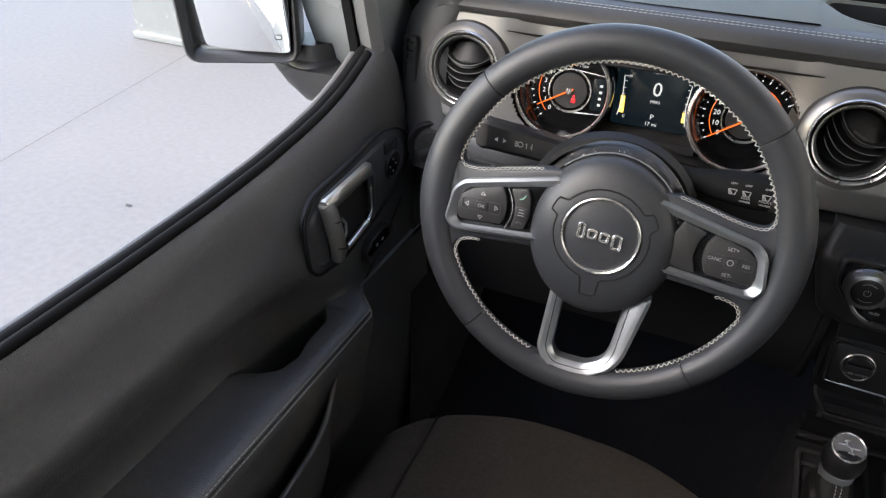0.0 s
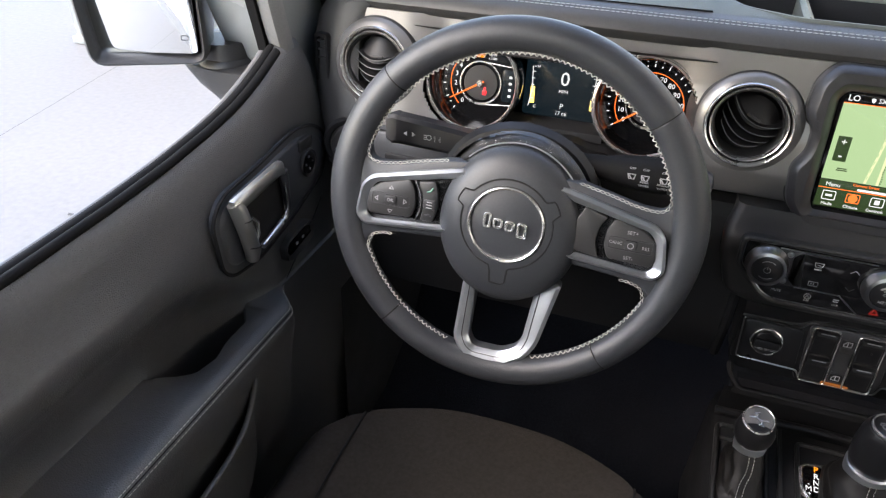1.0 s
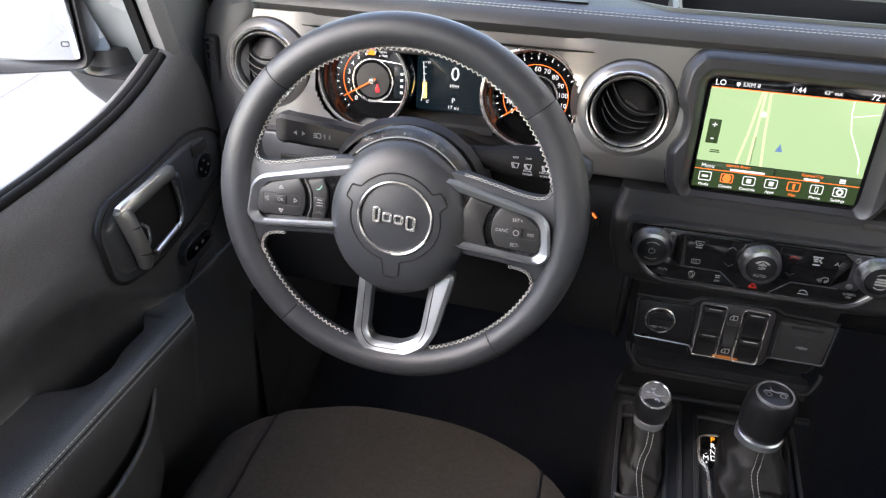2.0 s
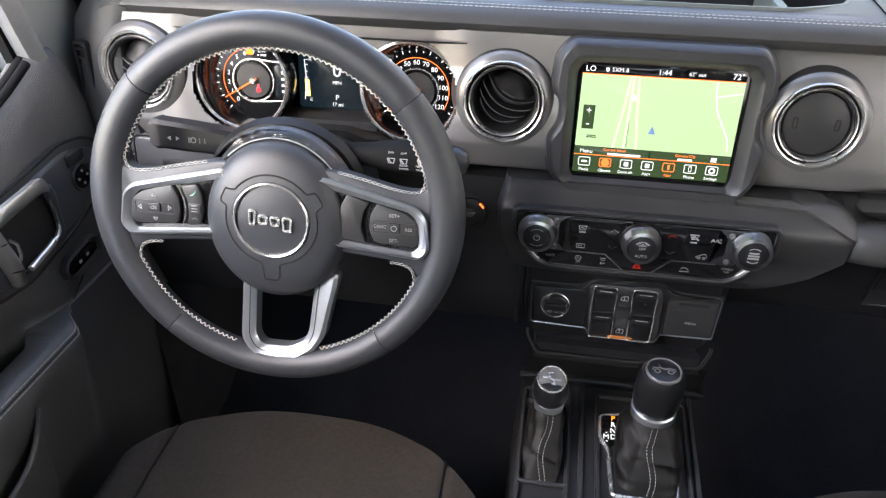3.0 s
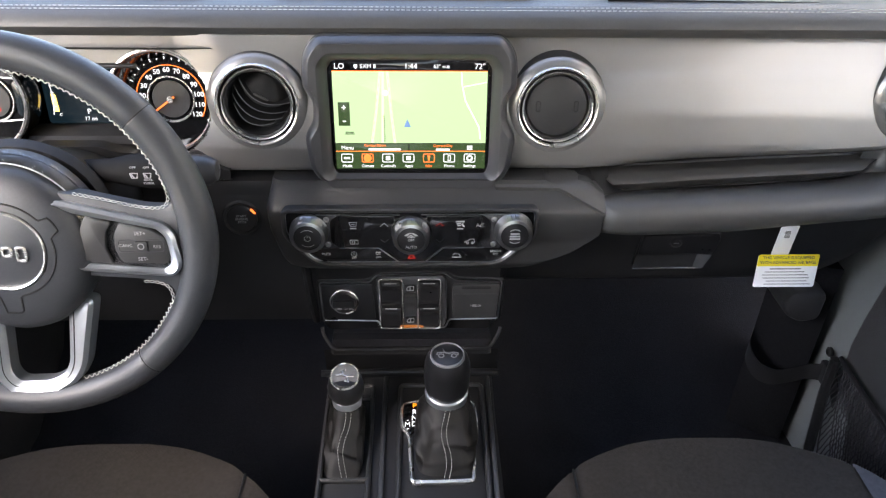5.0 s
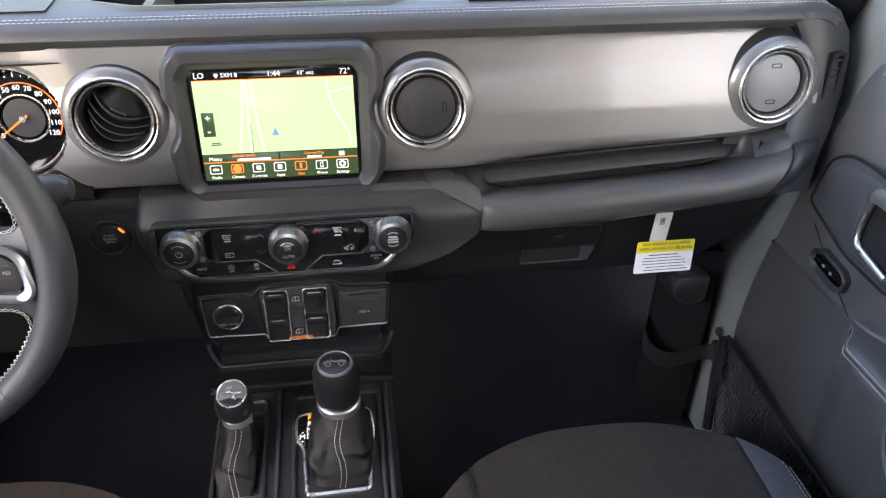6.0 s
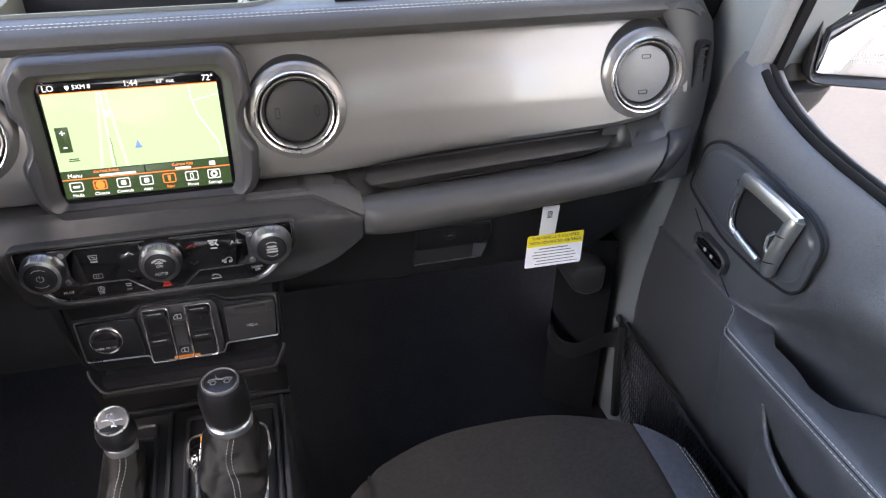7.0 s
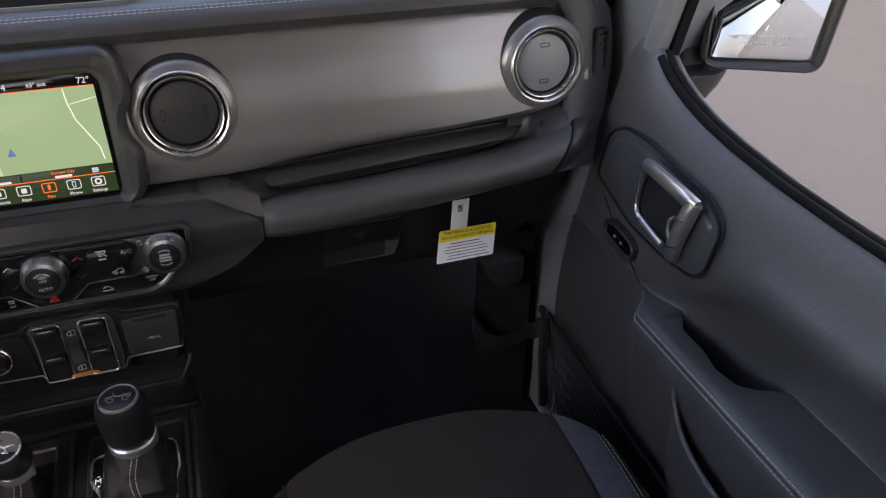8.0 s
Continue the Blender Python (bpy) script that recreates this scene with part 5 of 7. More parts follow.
def lever(name, x, y, base_z, knob_prof, knob_base, tilt, w, d, r, label, silver, ring_r, phase):
    t = thing(name, Matrix(), label, "gear lever")
    b, rows = gaiter((x - 0.002, y - 0.022, base_z), knob_base, w, d, r, 0.075, phase)
    g = part("gaiter", b, BOOT, t, "creased black leather gaiter")
    for off in (-1, 0):
        pts = []
        for k, row in enumerate(rows):
            xm = sum(p[0] for p in row) / len(row) + 0.0035 * math.sin(k * 0.24 + phase) + (off + 0.5) * 0.006
            p = min((q for q in row if q[1] < sum(u[1] for u in row) / len(row)), key=lambda q: abs(q[0] - xm))
            pts.append((xm, p[1] - 0.0012, p[2] + 0.0006))
        part("stitching", stitches(pts, 0.0040, 0.0028, 0.00042), THREAD, g, smooth=0)
    m = pose(*knob_base, tilt)
    k = part("knob", lathe(knob_prof, 40, squash=0.94), KNOB, t, "black gear knob", m=m)
    part("collar", lathe([(r + 0.0005, -0.013), (r + 0.0035, -0.011), (r + 0.0045, -0.004), (r + 0.0052, 0.003), (r + 0.0045, 0.0075), (r + 0.0015, 0.0095)], 40), SPOKE, k, "chrome collar")
    top = knob_prof[-1][1]
    tm = pose(0, 0, top - 0.002, -4 if silver else 20, 0, 0)
    part("top_ring", lathe([(ring_r, 0.0), (ring_r, 0.003), (ring_r - 0.0012, 0.0042), (ring_r - 0.0025, 0.003)], 36), VENTGREY if silver else CHROME, k, m=tm)
    f = part("top_disc", lathe([(ring_r - 0.0015, 0.002), (ring_r - 0.003, 0.003), (0, 0.0034)], 32), VENTGREY if not silver else KNOB, k, m=tm)
    pm = VENTGREY if silver else CHROME
    q = ring_r / 0.0205
    body = [(-0.0125, -0.001), (-0.0115, 0.0025), (-0.004, 0.003), (-0.0055, 0.0095), (-0.0035, 0.003), (0.002, 0.0012), (0.006, 0.0032), (0.0125, 0.002), (0.012, -0.0015)]
    if not silver:
        body = [(-0.0125, 0.001), (-0.004, 0.002), (0.002, -0.001), (0.0125, 0.0)]
    part("mark", tube([(x * q, y * q, 0.0036) for x, y in body], 0.0012 * q, 5, flat=0.3), pm, f)
    for x in (-0.0075, 0.0075):
        if silver:
            part("mark", tube([(x * q + a, b - 0.0025, 0.0036) for a, b in ring_pts(0.0030, n=12)], 0.0009, 5, True, flat=0.3), pm, f)
        else:
            part("mark", tube([(x * 0.4 * q, 0.0 if x > 0 else 0.002, 0.0036), (x * 0.5 * q, (-0.009 if x > 0 else 0.009) * q, 0.0036)], 0.0008, 5, flat=0.3), pm, f)
            part("mark", tube([(x * 0.4 * q - 0.003, (-0.006 if x > 0 else 0.006), 0.0036), (x * 0.4 * q + 0.003, (-0.008 if x > 0 else 0.008), 0.0036)], 0.0010, 5, flat=0.3), pm, f)
    return t


def levers():
    main = lever("gear_lever", 0.046, -0.095, 0.906, [(0.020, 0.004), (0.0248, 0.008), (0.0270, 0.018), (0.0280, 0.038), (0.0272, 0.055), (0.0250, 0.064), (0.0220, 0.0690), (0.0, 0.0700)],
                 (0.0460, -0.098, 0.9650), 7, 0.074, 0.118, 0.0215, "automatic gear lever with black knob and stitched gaiter", True, 0.0205, 0.4)
    top = pose(0.002, -0.115, 0.905, 7)
    frame_line = rounded([(-0.0005, -0.0675), (0.0775, -0.0660), (0.0795, -0.03), (0.0785, -0.006), (0.0855, 0.010), (0.0835, 0.045), (0.076, 0.056), (0.020, 0.055), (0.016, 0.056), (-0.0085, 0.052), (-0.0145, 0.045), (-0.0145, 0.014), (-0.004, -0.002), (-0.0035, -0.015)], 0.008)
    part("base_frame", hoop(frame_line, grow(frame_line, -0.0048), 0.0, 0.007, 0.002), CHROME, main, "satin chrome base frame", m=top)
    part("base_plate", plate(grow(frame_line, -0.002), 0.0, 0.0035, 0.0005), SOFT, main, m=top)
    ind = part("indicator", plate(rounded([(-0.0115, 0.010), (-0.002, -0.001), (0.0125, 0.016), (0.0118, 0.0510), (-0.0115, 0.0480)], 0.004), 0.0035, 0.006, 0.001), GLOSS, main, "lit gear indicator", m=top)
    for ch, y, mat in (("P", 0.0443, AMBER), ("R", 0.0343, LIT), ("N", 0.0250, LIT), ("D", 0.0158, LIT)):
        words("lettering", ch, 0.0105, mat, ind, 0.0040, y, 0.0063, thick=0.0003)
    words("lettering", "M", 0.0100, LIT, ind, -0.0048, 0.0153, 0.0063)
    words("lettering", "-", 0.009, LIT, ind, -0.0045, 0.0225, 0.0063)
    words("lettering", "+", 0.007, LIT, ind, -0.0042, 0.0085, 0.0063)
    low = lever("transfer_lever", -0.078, -0.100, 0.900, [(0.013, 0.002), (0.018, 0.006), (0.0215, 0.014), (0.0225, 0.024), (0.0205, 0.034), (0.016, 0.040), (0.0, 0.042)],
                (-0.077, -0.095, 0.953), 4, 0.047, 0.105, 0.0135, "four-wheel-drive transfer lever with round black knob", False, 0.0180, 2.1)
    part("base_frame", hoop(o := rrect(0.062, 0.125, 0.008, -0.080, 0.0), grow(o, -0.005), -0.002, 0.005, 0.002), PLASTIC, low, m=top)


levers()


# ---- steering wheel, column, stalks ----
WM = face(-0.3755, -0.152, 1.227, 12, 3) @ pose(0, 0, 0, 0, 0, -1.4)


def steering_wheel():
    w = thing("steering_wheel", WM, "black leather three-spoke steering wheel with pale cross stitching", "steering wheel")
    R, q = 0.1765, 0.0165
    seams = (41.5, 138, 230, 311)
    rows = []
    angles = sorted(list(np.linspace(0, 360, 97)[:-1]) + [s + d for s in seams for d in (-0.7, 0, 0.7)])
    for a in angles:
        near = min(abs(a - s) for s in seams)
        k = 0.965 if near < 0.1 else 1.0
        wide = 1 + 0.10 * (math.exp(-((a - 178) / 22) ** 2) + math.exp(-((a - 2) / 22) ** 2) + math.exp(-((a - 362) / 22) ** 2))
        ca, sa = math.cos(radians(a)), math.sin(radians(a))
        rows.append([((R + q * k * wide * math.cos(t)) * ca, (R + q * k * wide * math.cos(t)) * sa, q * 1.02 * k * math.sin(t)) for t in np.linspace(0, 2 * math.pi, 21)[:-1]])
    rim = part("rim", loft(rows, True, wrap=True), LEATHER, w, "dark grain leather rim")
    for a in seams:
        ca, sa = math.cos(radians(a)), math.sin(radians(a))
        pts = [((R + q * 0.968 * math.cos(t)) * ca, (R + q * 0.968 * math.cos(t)) * sa, q * 0.985 * math.sin(t)) for t in np.linspace(-0.3, math.pi + 0.9, 20)]
        part("seam", tube(pts, 0.0007, 5), SEAMSHADE, rim)

    def lattice(pts, step=0.0050, half=0.0014, r=0.00034):
        """Two threads that cross and part along a line: an open cross stitch."""
        b = bmesh.new()
        pts = [Vector(p) for p in pts]
        run, out = 0.0, []
        for p0, p1 in zip(pts, pts[1:]):
            d = p1 - p0
            while run < d.length:
                out.append((p0 + d.normalized() * run, Vector((-d.y, d.x, 0)).normalized()))
                run += step / 2
            run -= d.length
        for s in (-1, 1):
            for k in range(0, len(out) - 1):
                (p0, n0), (p1, n1) = out[k], out[k + 1]
                o0, o1 = (1.0, 0.25) if k % 2 == 0 else (0.25, 1.0)
                tube([p0 + n0 * s * half * o0, p1 + n1 * s * half * o1], r, 4, bm=b)
        return b

    def cross(a0, a1, rr=R - q * 0.93, z=0.0062):
        b = bmesh.new()
        n = int(abs(radians(a1 - a0)) * rr / 0.0056)
        for k in range(n):
            for s in (-1, 1):
                p = [((rr + s * o * 0.0034) * math.cos(radians(a0 + (a1 - a0) * (k + f) / n)), (rr + s * o * 0.0034) * math.sin(radians(a0 + (a1 - a0) * (k + f) / n)), z + s * o * 0.0026) for f, o in ((0, 1), (0.35, 0.35), (0.65, 0.35), (1, 1))]
                tube(p, 0.0006, 4, bm=b, cap=False)
        return b

    for a0, a1 in ((18, 162), (203, 253), (287, 336)):
        part("cross_stitching", cross(a0, a1), THREAD, rim, smooth=0)
    # leather over the spokes' roots, and silver bezels with the keys
    for s in (-1, 1):
        cover = rounded([(s * x, y) for x, y in ((0.172, -0.060), (0.166, -0.070), (0.150, -0.070), (0.147, -0.050), (0.130, -0.0435), (0.040, -0.036), (0.040, 0.048), (0.062, 0.0465), (0.128, 0.0312), (0.153, 0.0305), (0.157, 0.056), (0.170, 0.058))][::-s], 0.010)
        part("spoke_cover", plate(cover, -0.014, 0.006, 0.004), LEATHER, w)
        pts = spline([(s * x, y, 0.0062) for x, y in ((0.1490, 0.060), (0.1530, 0.044), (0.1500, 0.0345), (0.140, 0.0315), (0.120, 0.0340), (0.098, 0.0395), (0.066, 0.0462))], 6)
        part("cross_stitching", lattice(pts), THREAD, w, smooth=0)
        pts = spline([(s * x, y, 0.0055) for x, y in ((0.1445, -0.078), (0.1465, -0.064), (0.1430, -0.0505), (0.132, -0.0450), (0.118, -0.0440))], 6)
        part("cross_stitching", lattice(pts), THREAD, w, smooth=0)
        out = rounded([(s * x, y) for x, y in ((0.060, -0.0290), (0.152, -0.0368), (0.1615, -0.026), (0.156, 0.008), (0.146, 0.0185), (0.045, 0.0425), (0.045, -0.020))][::s], 0.007)
        inn = rounded([(s * x, y) for x, y in ((0.062, -0.0228), (0.1435, -0.0303), (0.1497, -0.0245), (0.1463, 0.004), (0.139, 0.0115), (0.052, 0.030), (0.052, -0.015))][::s], 0.005)
        z = part("spoke", hoop(out, inn, -0.004, 0.0145, 0.003, 0.003), SPOKE, w, "satin silver spoke bezel")
        part("key_bed", plate(grow(inn, 0.002), -0.002, 0.006, 0.001), GLOSS, z)
        if s < 0:
            pad = rounded([(-0.144, -0.0255), (-0.098, -0.0225), (-0.094, -0.010), (-0.095, 0.006), (-0.101, 0.0185), (-0.132, 0.0100), (-0.145, 0.001), (-0.148, -0.018)], 0.004)
            k = part("key_pad", plate(pad, 0.006, 0.011, 0.002), PLASTIC, z, "four-way key pad", m=pose(-0.002, 0.0018, 0))
            part("key_ring", hoop(o := rrect(0.042, 0.013, 0.003, -0.121, -0.007), grow(o, -0.001), 0.010, 0.0116, 0.0003), BEZEL, k)
            part("ok_key", plate(rrect(0.013, 0.010, 0.002, -0.121, -0.007), 0.010, 0.0128, 0.001), PLASTIC, k)
            words("lettering", "OK", 0.0052, PRINT, k, -0.121, -0.007, 0.013)
            for x, y, a in ((-0.121, 0.0065, 0), (-0.121, -0.0195, 180), (-0.137, -0.0075, 90), (-0.105, -0.0065, 270)):
                tri = rounded([(-0.003, -0.002), (0.003, -0.002), (0.0, 0.0022)], 0.0004)
                part("arrow", hoop(tri, grow(tri, -0.0007), 0.0108, 0.0114, 0.0001), PRINT, k, m=pose(x, y, 0, 0, 0, a))
            col = rounded([(-0.090, -0.022), (-0.076, -0.021), (-0.072, -0.006), (-0.073, 0.012), (-0.077, 0.0225), (-0.095, 0.0195), (-0.089, 0.006), (-0.088, -0.010)], 0.003)
            k = part("key_column", plate(col, 0.006, 0.0105, 0.0015), PLASTIC, z)
            part("divider", tube(spline([(-0.098, 0.0205, 0.0105), (-0.0915, 0.006, 0.011), (-0.0905, -0.010, 0.011), (-0.0955, -0.0235, 0.0105)], 5), 0.0007, 5), CHROME, z)
            part("voice_key", plate(rrect(0.013, 0.0105, 0.002, -0.0805, -0.003), 0.0095, 0.012, 0.001), BEZEL, k)
            bar_rows(b := bmesh.new(), -0.0805, 0.0, 0.007, 3, 0.003, 0.0009, 0.0121)
            part("icon", b, PRINT, k)
            part("call_mark", tube([(-0.0845, 0.0105, 0.0108), (-0.081, 0.0112, 0.0108), (-0.0785, 0.0155, 0.0108)], 0.0009, 5), glow("lit_green", (0.1, 0.5, 0.35), 0.12), k)
            part("end_mark", tube([(-0.0845, -0.0150, 0.0108), (-0.081, -0.0135, 0.0108), (-0.078, -0.0150, 0.0108)], 0.0008, 5), BEZEL, k)
        else:
            col = rounded([(0.070, -0.0205), (0.096, -0.0235), (0.0905, -0.008), (0.0925, 0.008), (0.099, 0.0185), (0.076, 0.0255), (0.0695, 0.012), (0.0685, -0.006)], 0.003)
            part("key_column", plate(col, 0.006, 0.0105, 0.0015), PLASTIC, z)
            pad = rounded([(0.101, -0.0235), (0.143, -0.0255), (0.147, -0.018), (0.1445, 0.0), (0.132, 0.0100), (0.103, 0.0175), (0.0965, 0.006), (0.0955, -0.010)], 0.004)
            k = part("key_pad", plate(pad, 0.006, 0.011, 0.002), PLASTIC, z, "speed control key pad", m=pose(0.0034, 0.0012, 0))
            part("key_ring", hoop(o := rrect(0.043, 0.0125, 0.003, 0.121, -0.006), grow(o, -0.001), 0.010, 0.0116, 0.0003), BEZEL, k)
            part("cruise_key", plate(rrect(0.012, 0.010, 0.002, 0.121, -0.006), 0.010, 0.0128, 0.001), PLASTIC, k)
            part("icon", lathe([(0.0032, 0.0129), (0.0024, 0.0129)], 14), PRINT, k, m=pose(0.121, -0.006, 0))
            words("lettering", "CANC", 0.0046, PRINT, k, 0.1065, -0.0055, 0.0115)
            words("lettering", "RES", 0.0046, PRINT, k, 0.1355, -0.0068, 0.0115)
            words("lettering", "SET+", 0.0050, PRINT, k, 0.121, 0.0065, 0.0112)
            words("lettering", "SET-", 0.0050, PRINT, k, 0.121, -0.0195, 0.0112)
    # lower spoke: an open silver U
    out = rounded([(-0.0245, -0.1705), (0.0185, -0.1705), (0.0415, -0.1555), (0.0515, -0.1385), (0.066, -0.066), (-0.0375, -0.066), (-0.0400, -0.149)], 0.008)
    inn = rounded([(-0.0175, -0.1545), (0.0130, -0.1545), (0.0290, -0.1460), (0.0345, -0.1340), (0.0400, -0.072), (-0.0235, -0.072), (-0.0245, -0.1440)], 0.006)
    low = part("lower_spoke", hoop(out, inn, -0.022, 0.001, 0.004, 0.002), SPOKE, w, "open satin silver lower spoke", m=pose(0, 0, -0.010, -7, 0, 0))
    edge = grow(inn, 0.006)
    part("spoke_groove", tube([(x, y, -0.0005) for x, y in edge], 0.0006, 5, True), BEZEL, low)
    # hub pad: taller than wide, its emblem a little above the middle
    def hub_at(r, a, z):
        k = smooth01(0.050, 0.074, r)
        return (0.0025 + r * math.cos(a), -0.0052 - 0.0068 * k + r * (1 + 0.125 * k) * math.sin(a), z)

    def hub_lathe(profile, seg=72, bm=None):
        return loft([[hub_at(r, 2 * math.pi * i / seg, z) for i in range(seg)] for r, z in profile], True, bm=bm)

    prof = [(0.056, -0.052), (0.0725, -0.036), (0.0745, -0.014), (0.0740, -0.002), (0.0715, 0.007), (0.067, 0.0130), (0.060, 0.0175), (0.050, 0.0205), (0.0400, 0.0218), (0.0394, 0.0196), (0.001, 0.0196)]
    hub = part("hub_pad", hub_lathe(prof), LEATHER, w, "round black airbag pad")

    def dome(r):
        return float(np.interp(r, [0.0, 0.040, 0.050, 0.060, 0.067, 0.0715], [0.0218, 0.0218, 0.0205, 0.0175, 0.0130, 0.007]))

    pts = []
    for a in range(0, 360, 3):
        near = {c: abs((a - c + 180) % 360 - 180) for c in (28, 154, 268)}
        c = min(near, key=near.get)
        r = 0.0465 + (0.0135 if c == 268 else 0.0085) * (1 - smooth01(7, 12, near[c]))
        pts.append(hub_at(r, radians(a), dome(r) + 0.0001))
    part("pad_seam", tube(pts, 0.0009, 5, True), SEAMSHADE, hub)
    part("emblem_ring", hub_lathe([(0.0394, 0.0196), (0.0390, 0.0228), (0.0378, 0.0238), (0.0364, 0.0228), (0.0358, 0.0200)]), CHROME, hub, "chrome emblem ring")
    part("emblem_disc", hub_lathe([(0.0360, 0.0200), (0.034, 0.0208), (0.001, 0.0210)], 48), LEATHER, hub)
    b = bmesh.new()
    for x, w2, h, y in ((-0.0190, 0.0085, 0.0170, 0.0005), (-0.0080, 0.0105, 0.0110, -0.0012), (0.0040, 0.0105, 0.0110, -0.0022), (0.0165, 0.0105, 0.0160, -0.0045)):
        o = rrect(w2, h, 0.0038, x + 0.0025, y - 0.0035)
        hoop(o, grow(o, -0.0030), 0.0208, 0.0236, 0.0008, bm=b)
    part("emblem", b, CHROME, hub, "small chrome emblem")
    bar_rows(b := bmesh.new(), 0.004, -0.0745, 0.017, 2, 0.004, 0.0014, 0.0125)
    part("embossing", b, SOFT, hub)
    # shroud behind the pad's upper edge, still under its torn clear wrap
    rows = []
    for a in np.linspace(-15, 165, 31):
        rows.append([hub_at(r, radians(a), z) for r, z in ((0.0735, -0.004), (0.0765, -0.002), (0.0800, -0.008), (0.083, -0.024))])
    part("upper_shroud", loft(rows, False), PLASTIC, w, "smooth black shroud behind the airbag pad")
    part("shroud_edge", tube([hub_at(0.0757, radians(a), -0.0018) for a in np.linspace(-2, 132, 40)], 0.0008, 6), SPOKE, w, "thin silver edge line")
    rng = random.Random(5)
    rows = []
    for a in np.linspace(8, 128, 61):
        j = [rng.uniform(-1, 1) for k in range(4)]
        rows.append([hub_at(r + 0.0010 * j[k], radians(a + 0.8 * j[k - 1]), z + 0.0016 * j[k]) for k, (r, z) in enumerate(((0.0770, -0.0010), (0.0795, -0.0030), (0.0825, -0.0060), (0.0850, -0.0115)))])
    part("clear_wrap", loft(rows, False), FILM, w, "crumpled clear protective wrap", smooth=15)
    part("boss", lathe([(0.080, -0.012), (0.076, -0.05), (0.060, -0.07)], 40), SOFT, w)


steering_wheel()


def column():
    c = thing("steering_column", face(-0.377, -0.10, 1.232, 12), "black steering column shroud", "steering column")
    rows = []
    for z, w, h, dy in ((0.018, 0.082, 0.070, -0.004), (0.010, 0.088, 0.076, -0.004), (-0.03, 0.086, 0.066, -0.010), (-0.10, 0.074, 0.055, -0.02), (-0.16, 0.06, 0.05, -0.03)):
        rows.append([(w * math.cos(a), dy + h * math.sin(a), z) for a in np.linspace(0, 2 * math.pi, 33)[:-1]])
    part("shroud", loft(rows, True, True, True), STACK, c)
    l = thing("indicator_stalk", face(-0.43, -0.085, 1.268, 6), "black light and indicator stalk with white symbols", "stalk")
    rows = []
    for x, y, h, d in ((0.03, -0.006, 0.012, 0.010), (0.0, -0.003, 0.0135, 0.010), (-0.06, 0.001, 0.0155, 0.010), (-0.093, 0.003, 0.016, 0.010)):
        rows.append([(x, y + b, z) for z, b in ((d, h - 0.004), (d, -h + 0.004), (d - 0.004, -h), (-d, -h), (-d, h), (d - 0.004, h))])
    part("arm", loft(rows, True, True, True), KNOB, l)
    rows = []
    for x, h, d in ((-0.093, 0.016, 0.010), (-0.098, 0.017, 0.0105), (-0.106, 0.014, 0.008)):
        rows.append([(x, 0.003 + b, z) for z, b in ((d, h - 0.004), (d, -h + 0.004), (d - 0.004, -h), (-d, -h), (-d, h), (d - 0.004, h))])
    part("end_cap", loft(rows, True, True, True), PLASTIC, l, "grey end cap")
    for k, x in enumerate((-0.080, -0.074)):
        s = 1 if k else -1
        part("arrow", plate(rounded([(0, -0.0025), (s * 0.004, 0), (0, 0.0025)][::s], 0.0003), 0.0098, 0.0104, 0.0001), PRINT, l, m=pose(x, 0.001, 0))
    bar_rows(b := bmesh.new(), -0.0585, 0.0025, 0.004, 3, 0.0022, 0.0009, 0.0101)
    lathe([(0.003, 0.0103), (0.0022, 0.0103)], 14, bm=b)
    part("icon", b, PRINT, l)
    part("icon", lathe([(0.0032, 0.0103), (0.0024, 0.0103)], 14), PRINT, l, m=pose(-0.054, 0.0005, 0))
    for x, s in ((-0.047, 1), (-0.041, -1)):
        part("arrow", tube([(x, -0.003, 0.0101), (x, 0.003, 0.0101), (x - 0.0015, s * 0.0015, 0.0101)], 0.0004, 4), PRINT, l)
    r = thing("wiper_stalk", face(-0.318, -0.088, 1.2665, 6, 0) @ Matrix.Diagonal((1.25, 1.0, 1.0, 1.0)), "black wiper stalk with printed white symbols", "stalk")
    part("arm", turned(lathe([(0.011, 0.0), (0.012, 0.02), (0.016, 0.035), (0.0175, 0.046)], 24, cap0=True), pose(0, 0, 0, 0, 90, 0)), RUBBER, r)
    part("twist_ring", turned(lathe([(0.0175, 0.046), (0.018, 0.05), (0.018, 0.068), (0.0165, 0.072)], 24), pose(0, 0, 0, 0, 90, 0)), RUBBER, r)
    part("tip", turned(lathe([(0.0165, 0.072), (0.0165, 0.086), (0.015, 0.097), (0.010, 0.104), (0.0, 0.106)], 24), pose(0, 0, 0, 0, 90, 0)), BEZEL, r, "grey stalk tip")
    for x, texts in ((0.043, ("OFF", "", "")), (0.0535, ("OFF", "REAR", "WIPER")), (0.068, ("OFF", "FRONT", "WIPER"))):
        for k, t in enumerate(texts):
            if t:
                words("lettering", t, 0.0029, PRINT, r, x, 0.010 - (0 if k == 0 else 0.013 + 0.0036 * (k - 1)), 0.0186)
        line_mark(r, [[(x - 0.003, 0.004), (x + 0.003, 0.004), (x + 0.002, -0.001), (x - 0.002, -0.001), (x - 0.003, 0.004)], [(x, -0.001), (x - 0.002, 0.003)]], 0.0005, z=0.0186)
    h = thing("light_switch", face(-0.625, -0.008, 1.205, 4, 20), "black rotary light switch with a chrome rim", "switch")
    part("pod", lathe([(0.034, -0.02), (0.034, 0.002), (0.031, 0.006), (0.026, 0.004)], 36), SOFT, h)
    part("knob", lathe([(0.024, 0.0), (0.024, 0.010), (0.022, 0.013), (0, 0.0135)], 30), PLASTIC, h)
    part("knob_bar", block(0.036, 0.009, 0.010, 0, 0, 0.016, 0.003), BEZEL, h, m=pose(0, 0, 0, 0, 0, 25))
